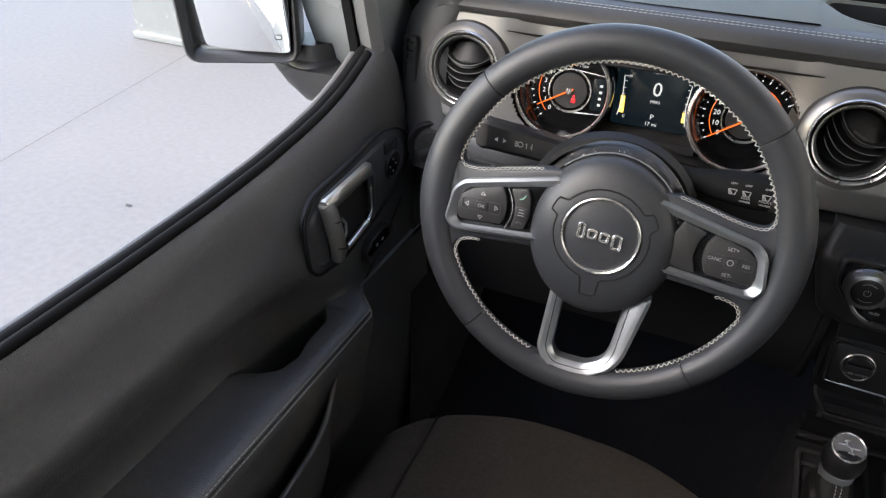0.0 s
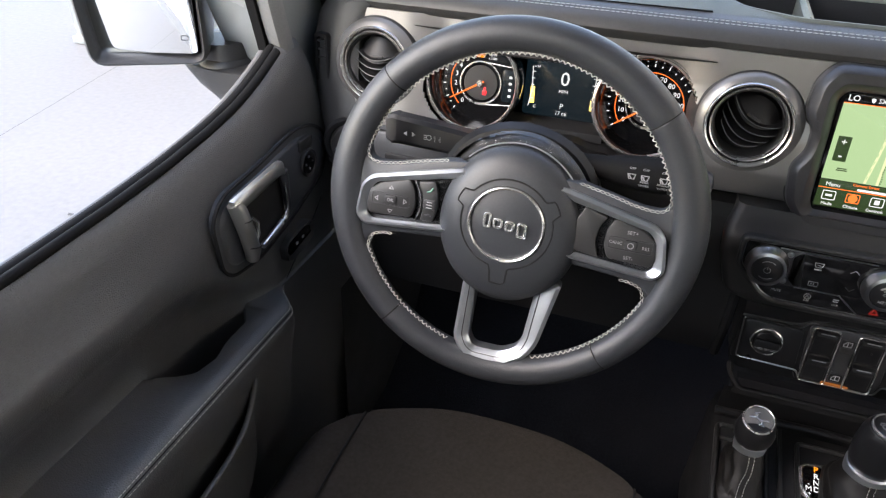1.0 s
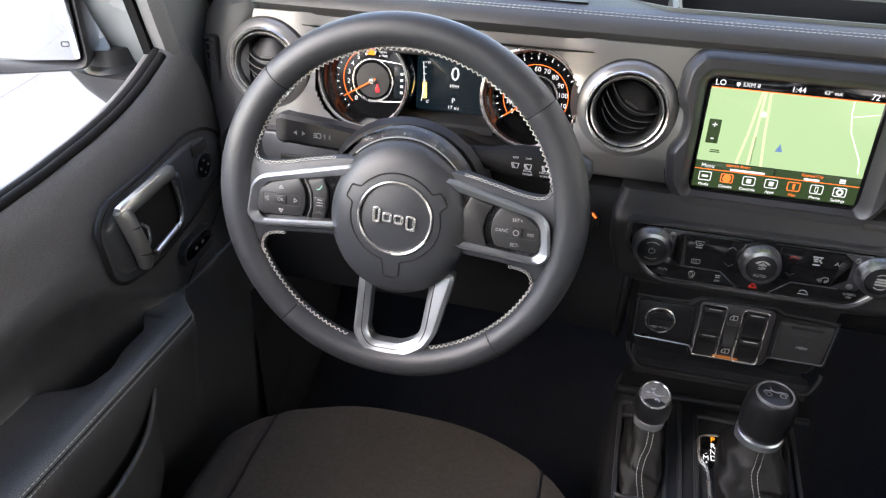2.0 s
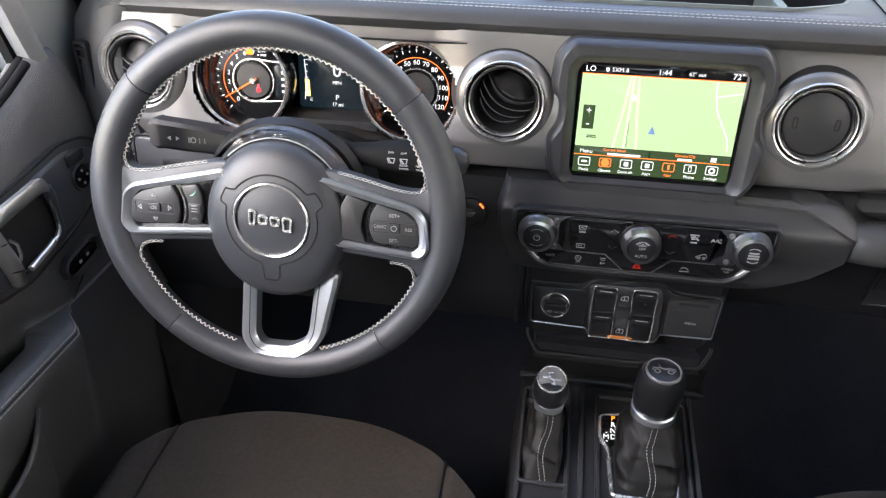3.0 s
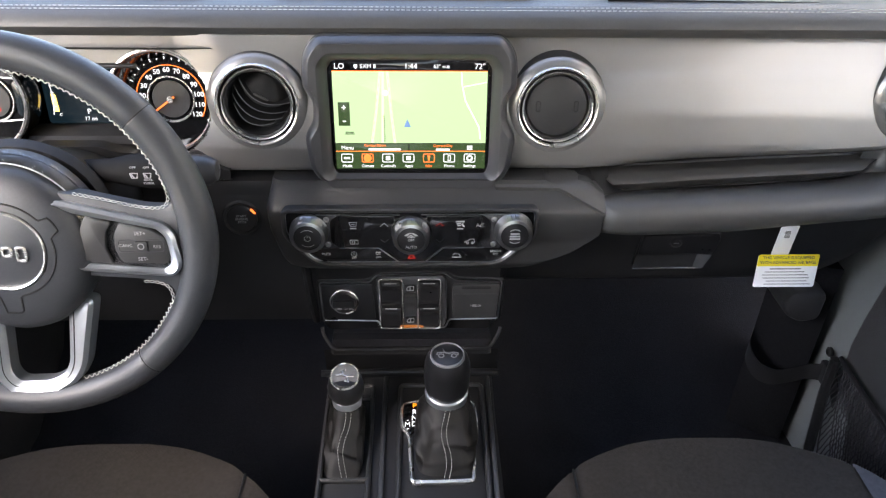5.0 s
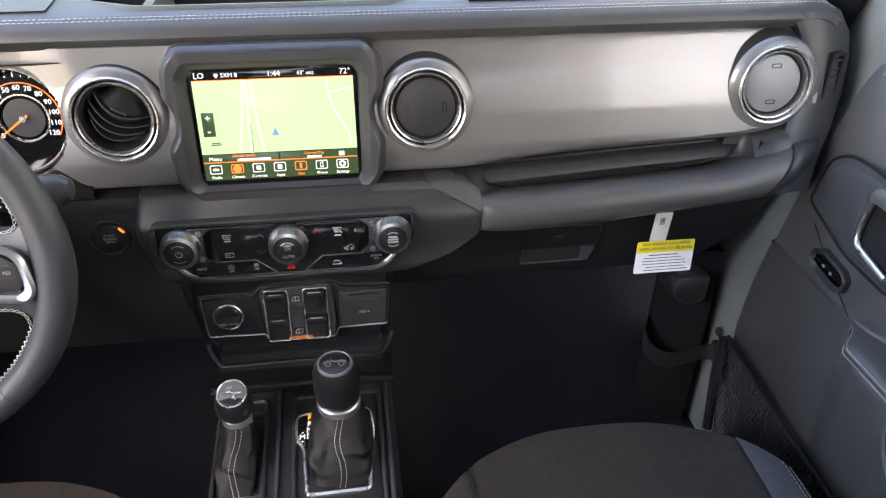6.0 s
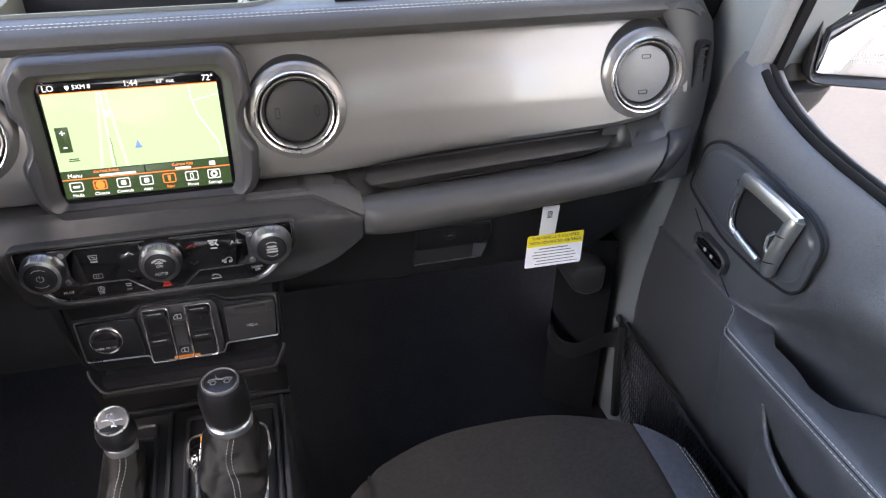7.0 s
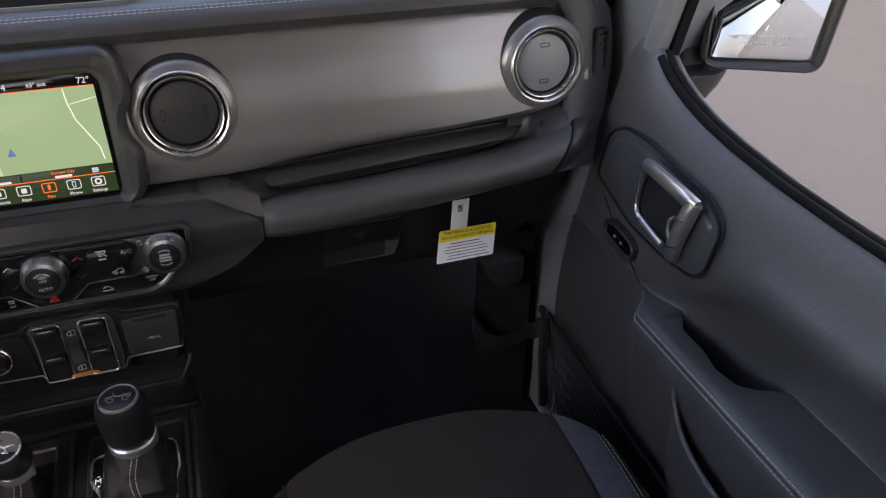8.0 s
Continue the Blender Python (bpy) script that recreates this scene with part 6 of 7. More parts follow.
    part("mark", block(0.008, 0.0012, 0.0005, 0.008, 0.004, 0.0215, 0), PRINT, h)
    # dimmer panel beside the knob
    pod = rounded([(-0.064, -0.019), (0.058, -0.019), (0.066, -0.006), (0.056, 0.012), (0.030, 0.0190), (-0.064, 0.0190)], 0.008)
    pm = h.matrix_basis.inverted() @ face(-0.535, -0.030, 1.2185, 8)
    panel = part("dimmer_panel", plate(pod, -0.03, 0.002, 0.003), SATIN, h, "smooth dark dimmer panel", m=pm)
    part("panel_rim", tube([(x, y, 0.0008) for x, y in grow(pod, 0.0008)], 0.0012, 6, True), STACK, panel)
    part("dimmer_wheel", block(0.050, 0.009, 0.006, -0.004, -0.011, 0.002, 0.002), STACK, panel)
    part("mark", plate(rrect(0.012, 0.0016, 0.0004, 0.006, -0.0105), 0.0050, 0.0054, 0.0001), PRINT, panel)


column()


# ---- seats ----
def seat(xc, name_label):
    s = thing("front_seat", pose(xc, -0.37, 0.62), name_label, "seat", "front seats")

    def top(a, v):
        """A point of the cushion: a across from -1 to 1, v from the front's foot (0) over the edge to the back (1)."""
        half = 0.245 + 0.014 * smooth01(0.7, 1.0, abs(a))
        yf = 0.250 - 0.15 * abs(a) ** 3
        edge = 0.42
        crown = 0.012 * (1 - a * a) - 0.07 * smooth01(0.84, 1.06, abs(a)) + 0.012 * math.exp(-((abs(a) - 0.74) / 0.16) ** 2) - 0.012
        if v < edge:
            t = v / edge * math.pi / 2
            r = 0.055
            y = yf - r * (1 - math.cos(math.pi / 2 - t))
            z = 0.285 - 0.10 * (1 - math.sin(t)) ** 1.3 + crown * math.sin(t)
        else:
            t = (v - edge) / (1 - edge)
            y = yf - 0.055 + t * (-0.27 - yf + 0.055)
            z = 0.285 + crown - 0.055 * t ** 1.2
        return Vector((a * half, y, z))

    def patch(a0, a1, v0=0.0, v1=1.0, n=14, lift=0.0, m=26, dip=0.004):
        rows = []
        for v in np.linspace(v0, v1, m):
            row = []
            for a in np.linspace(a0, a1, n):
                p = top(a, v)
                e = min(abs(a - a0), abs(a - a1)) * 0.245
                p.z -= dip * math.exp(-(e / 0.006) ** 2) - lift
                row.append(p)
            rows.append(row)
        return loft(rows, False)

    part("cushion_centre", patch(-0.70, 0.70, n=40), CLOTH, s, "dark woven cloth centre")
    part("cushion_side", patch(-1.0, -0.70, n=12), CLOTH, s)
    part("cushion_side", patch(0.70, 1.0, n=12), CLOTH, s)
    if xc > 0:
        part("mesh_panel", patch(0.685, 0.83, 0.34, 1.0, 18, 0.0016, 26, 0.0), MESH, s, "grey mesh cloth side panel")
        for a in (0.835, 0.855):
            part("stitching", stitches([top(a, v) + Vector((0, 0, 0.0016)) for v in np.linspace(0.34, 1, 40)], 0.006, 0.0045, 0.0005), THREAD, s, smooth=0)
    for a in (-0.70, 0.70):
        part("seam", tube([top(a, v) + Vector((0, 0.0, -0.001)) for v in np.linspace(0.2, 1, 24)], 0.0013, 6), SEAMSHADE, s)
    for a in (-0.985, 0.985):
        part("stitching", stitches([top(a, v) + Vector((0, 0, 0.0012)) for v in np.linspace(0.36, 1, 40)], 0.006, 0.0045, 0.0006), THREAD, s, smooth=0)
    # skirt and base below the cushion
    rows = []
    for k, (g, z) in enumerate(((0.0, 0.19), (0.004, 0.16), (-0.01, 0.10), (-0.03, 0.05))):
        row = []
        for a in np.linspace(-1, 1, 25):
            p = top(a, 0.0)
            row.append((p.x * (1 + g), p.y + g, z if k else p.z))
        row += [(0.245, -0.27, z), (-0.245, -0.27, z)]
        rows.append(row)
    part("skirt", loft(rows, True), PLASTIC, s)
    part("base", block(0.40, 0.42, 0.06, 0, -0.05, 0.03, 0.01), SOFT, s)
    rows = []
    for t in np.linspace(0, 1, 10):
        y, z = -0.25 - 0.32 * t, 0.28 + 0.55 * t
        w = 0.235 - 0.03 * t
        d = 0.055 - 0.02 * t
        rows.append([(w * math.cos(q) * (1 if abs(math.cos(q)) < 0.9 else 0.98), y + d * math.sin(q) - 0.01 * math.cos(2 * q), z + 0.02 * math.sin(q)) for q in np.linspace(0, 2 * math.pi, 29)[:-1]])
    part("backrest", loft(rows, True, True, True), CLOTH, s)


seat(-0.365, "dark brownish-grey woven cloth driver's seat")
seat(0.368, "dark brownish-grey woven cloth passenger seat with a mesh side panel")


# ---- doors ----
def belt(y, s=-1):
    """Height of the window sill; the passenger's sill sweeps up a little later."""
    if s > 0:
        return float(np.interp(y, [-1.0, -0.35, -0.27, -0.20, -0.15, -0.105, -0.07, -0.043, -0.015, 0.0], [1.259, 1.262, 1.265, 1.272, 1.280, 1.293, 1.310, 1.330, 1.335, 1.333]))
    return float(np.interp(y, [-1.0, -0.6, -0.45, -0.35, -0.27, -0.20, -0.15, -0.105, -0.07, -0.043, -0.015, 0.0], [1.258, 1.260, 1.263, 1.267, 1.273, 1.282, 1.291, 1.305, 1.320, 1.333, 1.336, 1.334]))


def front_edge(z):
    """How far forward the trim reaches at a height."""
    return float(np.interp(z, [0.62, 0.80, 0.85, 0.95, 1.1, 1.2, 1.29, 1.33], [0.03, 0.06, 0.07, 0.058, 0.030, 0.010, -0.006, -0.014]))


def door(s, name):
    d = thing(name, Matrix(), "black vinyl door trim with stitched armrest and silver handle, window lowered" if s < 0 else "black vinyl passenger door trim with stitched armrest and silver handle, window lowered", "door", kind="structure")

    def profile(y):
        """The trim's section at a place along the car, from the window's sill down to the foot."""
        zb = belt(y, s)
        f = smooth01(-0.146, -0.190, y)
        sail = smooth01(-0.14, -0.05, y)
        zu = float(np.interp(y, [-0.44, -0.32, -0.30, -0.268, -0.196, -0.158, -0.14], [1.162, 1.159, 1.156, 1.146, 1.099, 1.076, 1.071]))
        deep = 0.038 * smooth01(-0.150, -0.275, y)
        cup = smooth01(-0.203, -0.213, y) * (1 - smooth01(-0.338, -0.352, y))
        wide = float(np.interp(y, [-0.352, -0.3428, -0.3365, -0.3229, -0.2946, -0.25, -0.2277, -0.205], [0.002, 0.008, 0.023, 0.040, 0.046, 0.036, 0.028, 0.003]))
        xb = 0.6595 + 0.0025 * f
        xi = xb + deep - wide
        pts = [(0.702, zb - 0.004), (0.695, zb), (0.688, zb - 0.003), (0.682, zb - 0.014), (0.676, zb - 0.035), (0.670, zb - 0.065 - 0.02 * sail),
               (xb + 0.004, 0.5 * (zb - 0.07 + zu + 0.026)), (xb + 0.001, zu + 0.022), (xb, zu + 0.005)]
        for k, u in ((0.08, 0.10), (0.30, 0.50), (0.65, 0.88), (1.0, 1.0)):
            pts.append((xb + deep * u, zu - k * (zu - 1.068)))
        pts += [(xb + deep - 0.001, 1.066 - 0.08 * cup), (xi + 0.003, 1.0655 - 0.08 * cup), (xi - 0.002, 1.0645 - 0.002 * cup),
                (0.656 - 0.019 * f, 1.0655), (0.656 - 0.0265 * f, 1.0645), (0.656 - 0.0318 * f, 1.0612), (0.656 - 0.0350 * f, 1.0555), (0.655 - 0.0362 * f, 1.043),
                (0.655 - 0.030 * f, 1.010), (0.656 - 0.022 * f, 0.96), (0.658 - 0.014 * f, 0.90), (0.664, 0.83), (0.672, 0.76), (0.685, 0.62)]
        return pts

    rows = []
    ys = list(np.linspace(-0.95, -0.42, 12)) + list(np.linspace(-0.41, -0.12, 59)) + list(np.linspace(-0.115, 0.0, 12))
    for y in ys:
        row = []
        for x, z in profile(y):
            # near the front the sheet is drawn out to the slanted front edge
            k = smooth01(-0.12, 0.0, y)
            yy = y + k * front_edge(z)
            row.append((s * x, yy, z))
        rows.append(row)
    part("trim_panel", loft(rows, False), DOORSKIN, d, "soft black grained vinyl", smooth=48)
    ends = [(x, z) for x, z in profile(0.0)][1:]
    part("trim_edge", loft([[(s * x, front_edge(z), z), (s * (x + 0.004), front_edge(z) + 0.004, z), (s * 0.705, front_edge(z) + 0.004, z)] for x, z in ends], False), SOFT, d)
    # armrest stitching: two rows that turn round the padded front end
    for k in (18, 19):
        pts = []
        for y in np.linspace(-0.148, -0.9, 130):
            x, z = profile(y)[k]
            pts.append((s * (x - 0.0007), y, z + 0.0006))
        part("stitching", stitches(pts, 0.0056, 0.0042, 0.00055), THREAD, d, smooth=0)
    part("stitch_seam", tube([(s * (0.5 * (profile(y)[18][0] + profile(y)[19][0]) - 0.0004), y, 0.5 * (profile(y)[18][1] + profile(y)[19][1])) for y in np.linspace(-0.15, -0.9, 60)], 0.0007, 5), SEAMSHADE, d)
    part("seam", tube([(s * (0.6575 + 0.003 * (z - 1.05) / 0.1), y, z) for y, z in ((-0.140, 1.062), (-0.10, 1.085), (-0.055, 1.112), (-0.028, 1.132))], 0.0008, 5), SEAMSHADE, d)
    # lower pull pocket lip
    pts = spline([(s * 0.624, -0.272, 1.024), (s * 0.621, -0.284, 1.006), (s * 0.616, -0.312, 0.986), (s * 0.613, -0.36, 0.974), (s * 0.612, -0.45, 0.968), (s * 0.615, -0.7, 0.965)], 6)
    part("pocket_lip", tube(pts, 0.0034, 8), DOORSKIN, d)
    part("pocket", loft([[(p.x + s * a, p.y, p.z + b) for a, b in ((0.001, 0.0), (0.005, -0.025), (0.012, -0.12))] for p in pts], False), DOORSKIN, d)
    # seals along the belt line and the front of the window opening
    line = [(s * 0.700, y, belt(y, s) - 0.0005) for y in np.linspace(-0.95, -0.050, 44)]
    part("inner_seal", tube(line, 0.0066, 10), RUBBER, d, "black rubber window seal")
    part("sill_strip", tube([(s * 0.6905, y, belt(y, s) + 0.0012) for y in np.linspace(-0.95, -0.056, 44)], 0.0050, 10), RUBBER, d, "black rubber sill strip")
    line2 = [(s * 0.7115, y - 0.004, belt(y - 0.006, s) - 0.004) for y in np.linspace(-0.95, -0.046, 44)]
    part("outer_seal", tube(line2, 0.0052, 10), VENTGREY, d, "grey outer belt strip")
    part("window_slot", loft([[(s * x, y, belt(y, s) - 0.006) for x in (0.700, 0.714)] for y in np.linspace(-0.95, -0.045, 44)], False), SEAMSHADE, d)
    # window frame's front post
    rows = []
    for z, y in ((1.300, -0.036), (1.36, -0.055), (1.42, -0.071), (1.55, -0.118), (1.80, -0.22)):
        rows.append([(s * (0.684 + dx), y + dy, z) for dx, dy in ((0.0, 0.018), (0.0, 0.003), (0.005, -0.004), (0.018, -0.005), (0.024, 0.0), (0.024, 0.018))])
    part("window_post", loft(rows, True, True, True), TRIMGREY, d, "grey window frame post")
    rows = []
    for z, y in ((1.318, -0.049), (1.36, -0.060), (1.42, -0.077), (1.55, -0.125), (1.80, -0.228)):
        rows.append([(s * (0.704 + dx), y + dy, z) for dx, dy in ((0.0, 0.004), (0.0, -0.004), (0.010, -0.006), (0.014, 0.004))])
    part("post_seal", loft(rows, True, True, True), RUBBER, d)
    # outer skin
    rows = []
    for y in list(np.linspace(-0.97, 0.06, 12)):
        zb = belt(min(y, -0.0), s) if y < -0.06 else 1.326
        rows.append([(s * x, y, z) for x, z in ((0.717, zb - 0.022), (0.740, zb - 0.034), (0.775, min(1.2, zb - 0.06)), (0.79, 1.0), (0.785, 0.75), (0.77, 0.58), (0.72, 0.55))])
    part("outer_skin", loft(rows, False), PAINT, d, "light grey paint")
    # handle bezel and handle, built in a frame on the door: x along the car towards the rear, y up, z into the cabin
    hm = Matrix(((0, s * 0.066, -s * 0.998, s * 0.6612), (-1, 0, 0, -0.145 if s < 0 else -0.128), (0, 0.998, 0.066, 1.183), (0, 0, 0, 1)))
    o = [(-0.119, -0.025), (-0.110, 0.034), (-0.082, 0.051), (-0.035, 0.0535), (0.085, 0.0405), (0.115, 0.021), (0.108, -0.036), (0.094, -0.050), (0.045, -0.0565), (-0.032, -0.0535), (-0.108, -0.031)]
    if s < 0:
        # the driver's bezel reaches further forward, round the mirror adjuster
        o = [(-0.118, -0.020), (-0.140, 0.014), (-0.132, 0.035), (-0.108, 0.050), (-0.070, 0.0575), (0.016, 0.0465), (0.084, 0.0415), (0.108, 0.022), (0.106, -0.036), (0.092, -0.050), (0.040, -0.0565), (-0.035, -0.0430)]
    o = rounded(o[::-1], 0.015, 6)
    hole = [(-0.016, -0.018), (-0.013, 0.022), (0.002, 0.034), (0.060, 0.029), (0.072, 0.020), (0.058, -0.034), (0.042, -0.037), (-0.004, -0.031)]
    hole = rounded(hole[::-1], 0.008)
    def inset(kx, ky):
        return [(-0.004 + (x + 0.004) * kx, y * ky) for x, y in o]

    bez = part("handle_bezel", plate(o, -0.012, 0.0006, 0.0005), SATIN, d, "smooth black handle bezel", m=hm)
    part("bezel_line", tube([(x, y, 0.0004) for x, y in grow(o, 0.0012)], 0.0021, 6, True), SEAMSHADE, bez)
    part("raised_plate", loft([[(x, y, 0.0004) for x, y in inset(0.925, 0.85)], [(x, y, 0.0036) for x, y in inset(0.90, 0.80)], [(x, y, 0.0046) for x, y in inset(0.87, 0.75)]], True, False, True), SATIN, bez)
    # Flat black plate: the bowl's shade is put into its colour.
    part("bowl", plate(hole, 0.0040, 0.0056, 0.0004), SEAMSHADE, bez)
    part("bowl_wall", hoop(grow(hole, 0.0030), hole, 0.0040, 0.0085, 0.0010), KNOB, bez)
    # flat grip along the top, a dark front leg and a thin chrome lower leg
    rows = []
    for x, y, h, z in ((0.088, 0.0345, 0.0060, 0.016), (0.082, 0.0355, 0.0078, 0.019), (0.055, 0.0388, 0.0078, 0.021), (0.020, 0.0412, 0.0076, 0.021), (0.002, 0.0405, 0.0078, 0.019), (-0.010, 0.0370, 0.0082, 0.016), (-0.0165, 0.0300, 0.0070, 0.012)):
        rows.append([(x + a * 0.002, y + b2 * h, z + c) for a, b2, c in ((0, -1, -0.005), (0, -1, 0.001), (0, -0.75, 0.0026), (0, 0.6, 0.0026), (0, 0.95, 0.0008), (0, 1, -0.005))])
    part("handle", loft(rows, True, True, True), GRIP, bez, "satin silver pull handle", smooth=50)
    leg = spline([(-0.0150, 0.030, 0.012), (-0.0185, 0.012, 0.010), (-0.0185, -0.012, 0.009), (-0.0160, -0.021, 0.009)], 5)
    part("front_leg", tube(leg, [0.0068] * 6 + [0.0058] * (len(leg) - 6), 10, flat=0.8), SATIN, bez, "dark front leg of the handle")
    leg = spline([(-0.0135, 0.018, 0.0125), (-0.0150, 0.0, 0.012), (-0.0145, -0.017, 0.011), (-0.0080, -0.0265, 0.0105), (0.006, -0.0300, 0.0105), (0.028, -0.0335, 0.011), (0.046, -0.0365, 0.011)], 5)
    part("lower_leg", tube(leg, [0.0018] * 8 + [0.0018 + 0.0020 * smooth01(8, 14, k) for k in range(8, len(leg))], 10), CHROME, bez, "thin chrome lower leg")
    axis = [(0.0840, 0.0365, 0.014), (0.0815, 0.026, 0.016), (0.0745, -0.004, 0.016), (0.0690, -0.028, 0.014), (0.0665, -0.040, 0.010)]
    part("handle_pivot", tube(axis, [0.0082, 0.0094, 0.0094, 0.0092, 0.0078], 16), GRIP, bez, "silver pivot barrel")
    for t in (0.014, -0.022):
        part("pivot_groove", turned(lathe([(0.0095, -0.0007), (0.0099, 0), (0.0095, 0.0007)], 20), pose(0.0752 + t * 0.235, t, 0.016, 90, 0, 13)), SOFT, bez)
    part("lock_tab", tube([(0.066, 0.012, 0.019), (0.0600, 0.004, 0.021), (0.0600, -0.010, 0.020), (0.0640, -0.018, 0.018)], 0.0020, 8), CHROME, bez)
    # lock switch
    lm = Matrix(((0, 0, -s, s * 0.656), (-1, 0, 0, -0.104 if s < 0 else -0.083), (0, 1, 0, 1.105 if s < 0 else 1.098), (0, 0, 0, 1))) @ pose(0, 0, 0, 0, 0, 84)
    lo = rounded([(-0.009, -0.035), (0.009, -0.035), (0.0165, -0.022), (0.0165, 0.022), (0.009, 0.035), (-0.009, 0.035), (-0.0165, 0.022), (-0.0165, -0.022)], 0.004)
    lk = part("lock_switch", hoop(lo, grow(lo, -0.008), -0.006, 0.005, 0.0015, 0.003), PLASTIC, d, "black lock switch", m=lm)
    part("rocker", plate(grow(lo, -0.0085), -0.004, 0.003, 0.001), GLOSS, lk)
    for y in (-0.007, 0.008):
        part("icon", plate(rrect(0.004, 0.005, 0.001, 0, y), 0.003, 0.0034, 0.0001), PRINT, lk)
    if s < 0:
        mm = Matrix(((0, 0, -s, s * 0.6605), (-1, 0, 0, -0.062), (0, 1, 0, 1.194), (0, 0, 0, 1)))
        k = part("mirror_switch", lathe([(0.0185, -0.004), (0.0185, 0.004), (0.017, 0.0065), (0.015, 0.005)], 32), PLASTIC, d, "round mirror adjuster", m=mm)
        part("pad", lathe([(0.0148, 0.003), (0.014, 0.0055), (0.0, 0.0045)], 28), GLOSS, k)
        for x, y in ((0, 0.008), (0, -0.008), (0.008, 0), (-0.008, 0)):
            part("arrow", plate(rrect(0.0028, 0.0028, 0.001, x, y), 0.0048, 0.0062, 0.0002), PRINT, k)
        sel = rrect(0.030, 0.016, 0.004, 0.002, 0.026)
        part("selector", plate(sel, -0.002, 0.004, 0.0015), PLASTIC, k)
        part("selector_edge", hoop(sel, grow(sel, -0.0012), 0.002, 0.0046, 0.0005), BEZEL, k)
    return d


door(-1, "door_1")
door(1, "door_2")


# ---- net pocket, check strap ----
def strap(s):
    t = thing("door_strap", Matrix(), "black webbing door check strap", "strap", "door check straps")
    pts = spline([(s * 0.560, 0.160, 0.838), (s * 0.548, 0.135, 0.822), (s * 0.556, 0.112, 0.806), (s * 0.580, 0.100, 0.799), (s * 0.610, 0.097, 0.806), (s * 0.635, 0.092, 0.818), (s * 0.652, 0.070, 0.826), (s * 0.656, 0.045, 0.80)], 6)
    b = bmesh.new()
    rows = [[(p.x, p.y, p.z + 0.016), (p.x - s * 0.002, p.y - 0.001, p.z + 0.016), (p.x - s * 0.002, p.y - 0.001, p.z - 0.016), (p.x, p.y, p.z - 0.016)] for p in pts]
    part("webbing", loft(rows, True, True, True, b), SOFT, t)
    part("anchor", block(0.012, 0.035, 0.036, s * 0.648, 0.075, 0.825, 0.004), SOFT, t)
    part("bolt", turned(lathe([(0.008, 0), (0.008, 0.004), (0.005, 0.006), (0.003, 0.004), (0, 0.004)], 16), pose(s * 0.654, 0.093, 0.857, 0, -90 * s, 0)), SOFT, t)
    n = thing("net_pocket", Matrix(), "black mesh map net on the lower door", "net")
    b = bmesh.new()
    rng = random.Random(3)
    for k in range(64):
        for sl in (-1, 1):
            y0 = 0.044 - k * 0.0072
            top = float(np.interp(y0, [-0.19, -0.14, -0.04, 0.033], [0.856, 0.859, 0.8715, 0.876]))
            pts = []
            for q in range(15):
                z = top - 0.0125 * q
                pts.append((s * (0.645 - 0.004 * math.sin(q * 0.24) + 0.0008 * (q % 2)), min(0.060 - 0.0025 * q, y0 + sl * (0.0040 * q + 0.0014 * (q % 2)) + rng.uniform(-0.0008, 0.0008)), z))
            tube(pts, 0.0010, 4, bm=b, cap=False)
    tagged(part("netting", b, NET, n), kind="stuff")
    part("hem", tube([(s * 0.643, y, z) for y, z in ((0.055, 0.880), (0.033, 0.875), (-0.04, 0.8715), (-0.14, 0.859), (-0.36, 0.852))], 0.0034, 8), SOFT, n)
    part("post", tube([(s * 0.642, 0.062, 0.87), (s * 0.640, 0.055, 0.8), (s * 0.645, 0.045, 0.69)], 0.008, 8), SOFT, n)


strap(1)


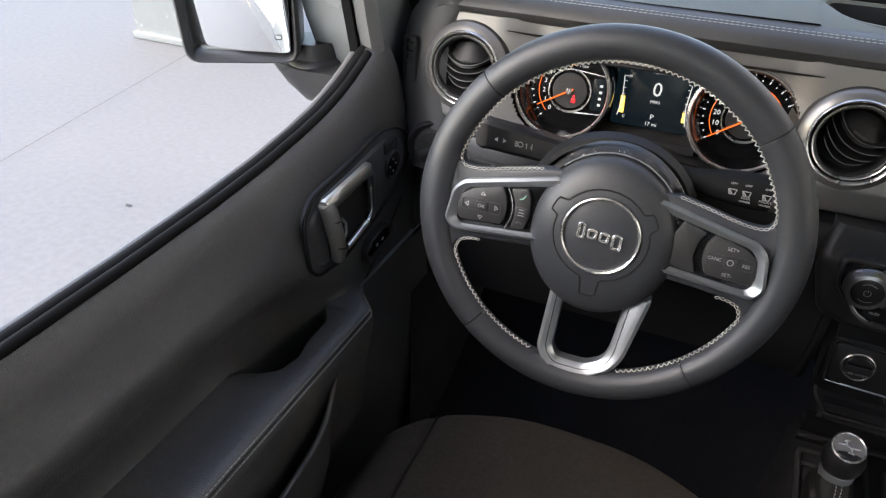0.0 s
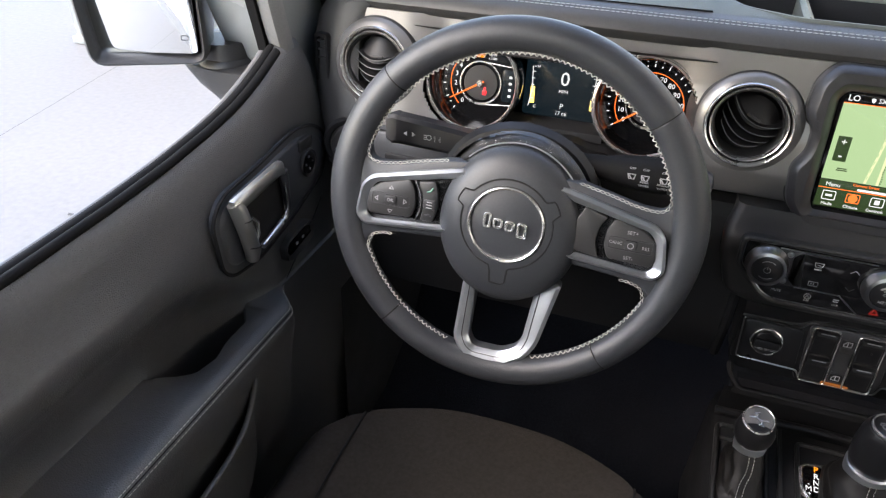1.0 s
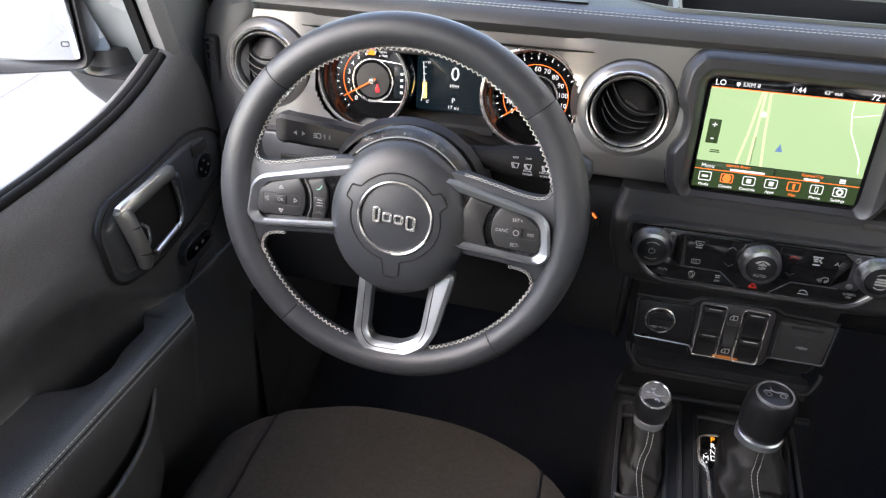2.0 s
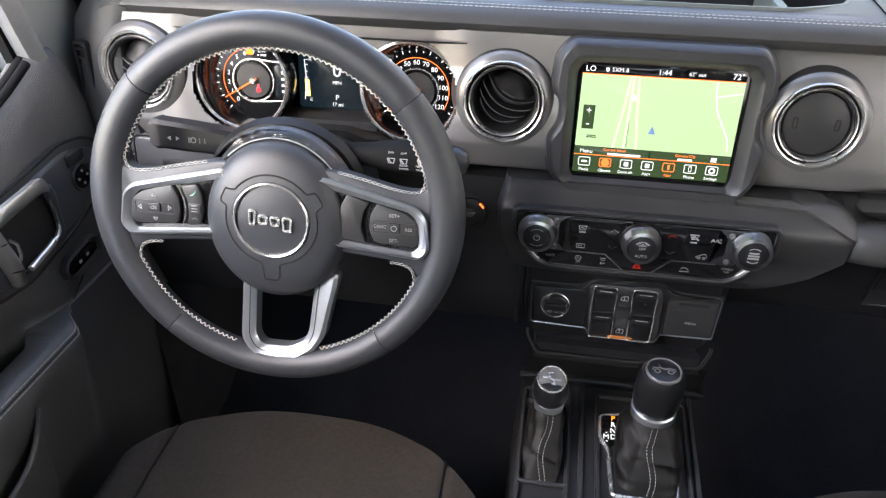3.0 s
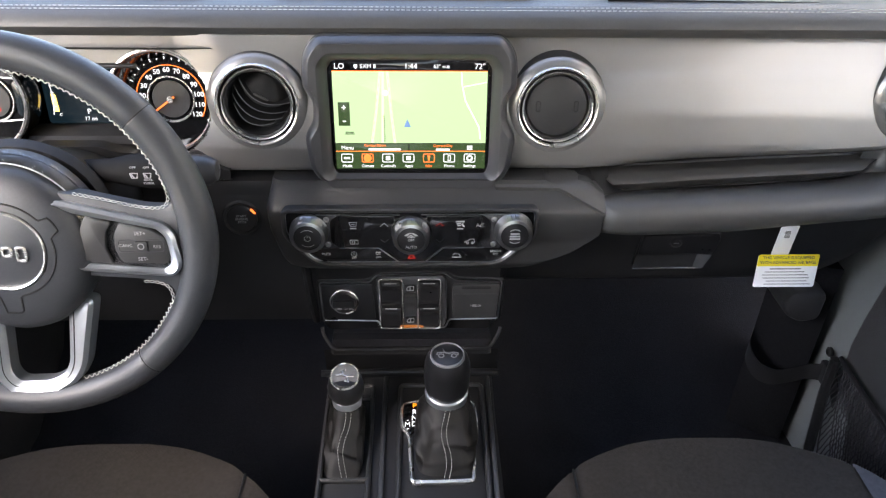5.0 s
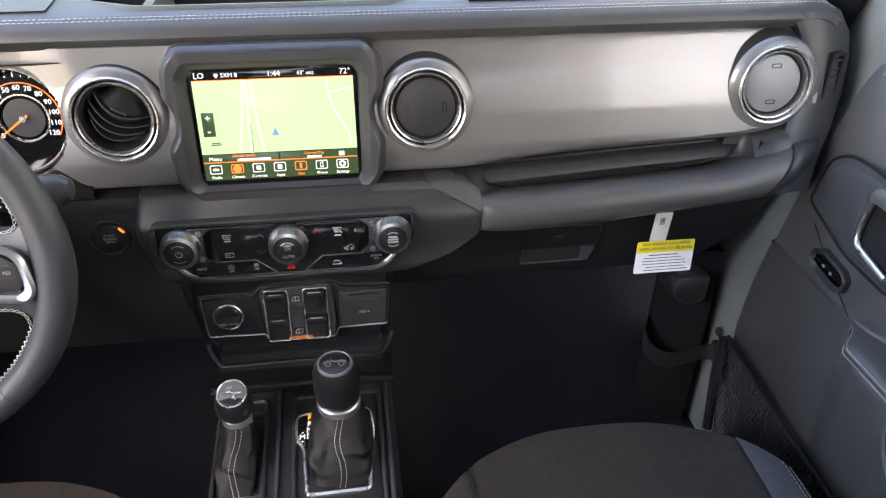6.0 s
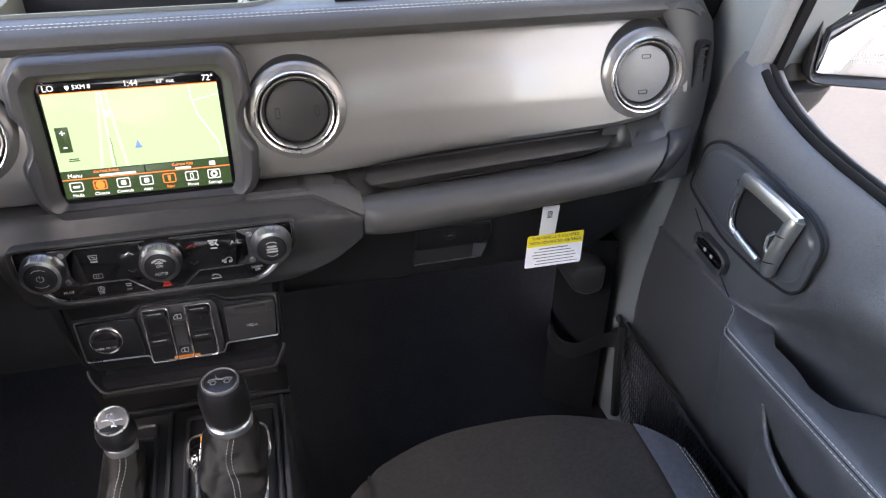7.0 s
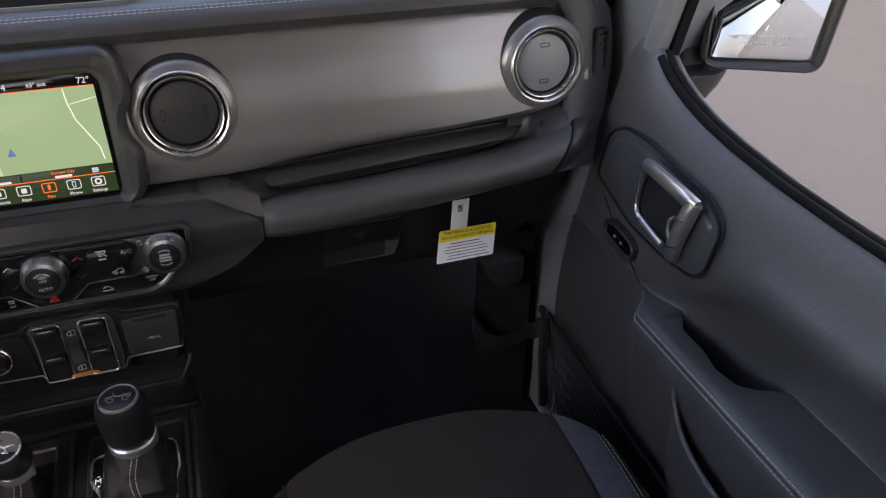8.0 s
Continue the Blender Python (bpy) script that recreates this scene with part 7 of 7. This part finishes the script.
# ---- door mirrors ----
def side_mirror(s):
    m = thing("side_mirror", Matrix(), "black square door mirror on a stubby arm", "mirror", "door mirrors")
    inner, outer = (Vector((-0.772, -0.076, 0)), Vector((-0.896, -0.143, 0))) if s < 0 else (Vector((0.746, -0.055, 0)), Vector((0.873, -0.122, 0)))
    base = 1.306 if s < 0 else 1.301
    u = (outer - inner).normalized()
    n = Vector((-u.y, u.x, 0))
    if n.y > 0:
        n = -n
    c = (inner + outer) / 2
    # local x runs outwards on both sides
    M = Matrix(((u.x, 0, n.x, c.x), (u.y, 0, n.y, c.y), (0, 1, 0, base + 0.098), (0, 0, 0, 1)))
    half = (outer - inner).length / 2
    o = rounded([(-half, -0.098), (half - 0.006, -0.098), (half + 0.008, 0.09), (-half - 0.002, 0.09)], 0.020, 7)
    rim = grow(o, -0.006)
    lens = grow(o, -0.011)
    lens = [(x, y + 0.003 * smooth01(0.0, -0.08, y)) for x, y in lens]
    back = [(x * 0.8 - 0.012, y * 0.82) for x, y in o]
    rows = [[(x, y, -0.115) for x, y in grow(back, -0.02)], [(x, y, -0.095) for x, y in back], [(x * 0.97 - 0.004, y * 0.97, -0.05) for x, y in o], [(x, y, -0.012) for x, y in o], [(x, y, -0.003) for x, y in grow(o, -0.0012)],
            [(x, y, 0.0) for x, y in grow(o, -0.004)], [(x, y, -0.003) for x, y in rim], [(x, y, -0.012) for x, y in grow(lens, 0.001)], [(x, y, -0.05) for x, y in lens]]
    part("housing", loft(rows, True, True), PLASTIC, m, "black grained housing", m=M)
    G = M @ (pose(0, 0, -0.011, 0, 7.6, 0) if s < 0 else pose(0, 0, -0.012, -2.3, 2.2, 0))
    part("glass", plate(grow(lens, 0.0006), -0.004, 0.0, 0.0006), MIRROR, m, "mirror glass", m=G)
    if s > 0:
        words("lettering", "OBJECTS IN MIRROR ARE CLOSER", 0.0058, ETCH, m, 0.0, -0.060, 0.0004, m=G)
        words("lettering", "THAN THEY APPEAR", 0.0058, ETCH, m, 0.0, -0.068, 0.0004, m=G)
    else:
        ic = rrect(0.009, 0.006, 0.002, -half + 0.024, -0.066)
        part("icon", hoop(ic, grow(ic, -0.0008), 0.0002, 0.0006, 0.0001), BEZEL, m, m=G)
    # hinge neck, stubby arm and foot on the door
    far = 0.838 if s < 0 else 0.800
    part("neck", lathe([(0.036, 0.0), (0.035, 0.006), (0.031, 0.010), (0.031, 0.03)], 28, cap1=True), PLASTIC, m, m=pose(inner.x + s * 0.012, inner.y + 0.052, base - 0.012))
    rows = []
    for t in (0, 0.35, 0.62, 0.82, 0.94, 1.0):
        x = 0.715 + (far - 0.715) * t
        low = 1.236 + 0.050 * max(0.0, (t - 0.35) / 0.65) ** 2.4
        w = 0.042 * (1 - 0.5 * t ** 4)
        rows.append([(s * x, -0.022 + w * math.cos(a) * (1 if math.sin(a) > 0 else 0.92), (1.294 if math.sin(a) >= 0 else 1.290) + (0.004 if math.sin(a) >= 0 else (1.290 - low)) * math.sin(a)) for a in np.linspace(0, 2 * math.pi, 25)[:-1]])
    part("arm", loft(rows, True, True, True), PLASTIC, m, smooth=60)


side_mirror(-1)
side_mirror(1)
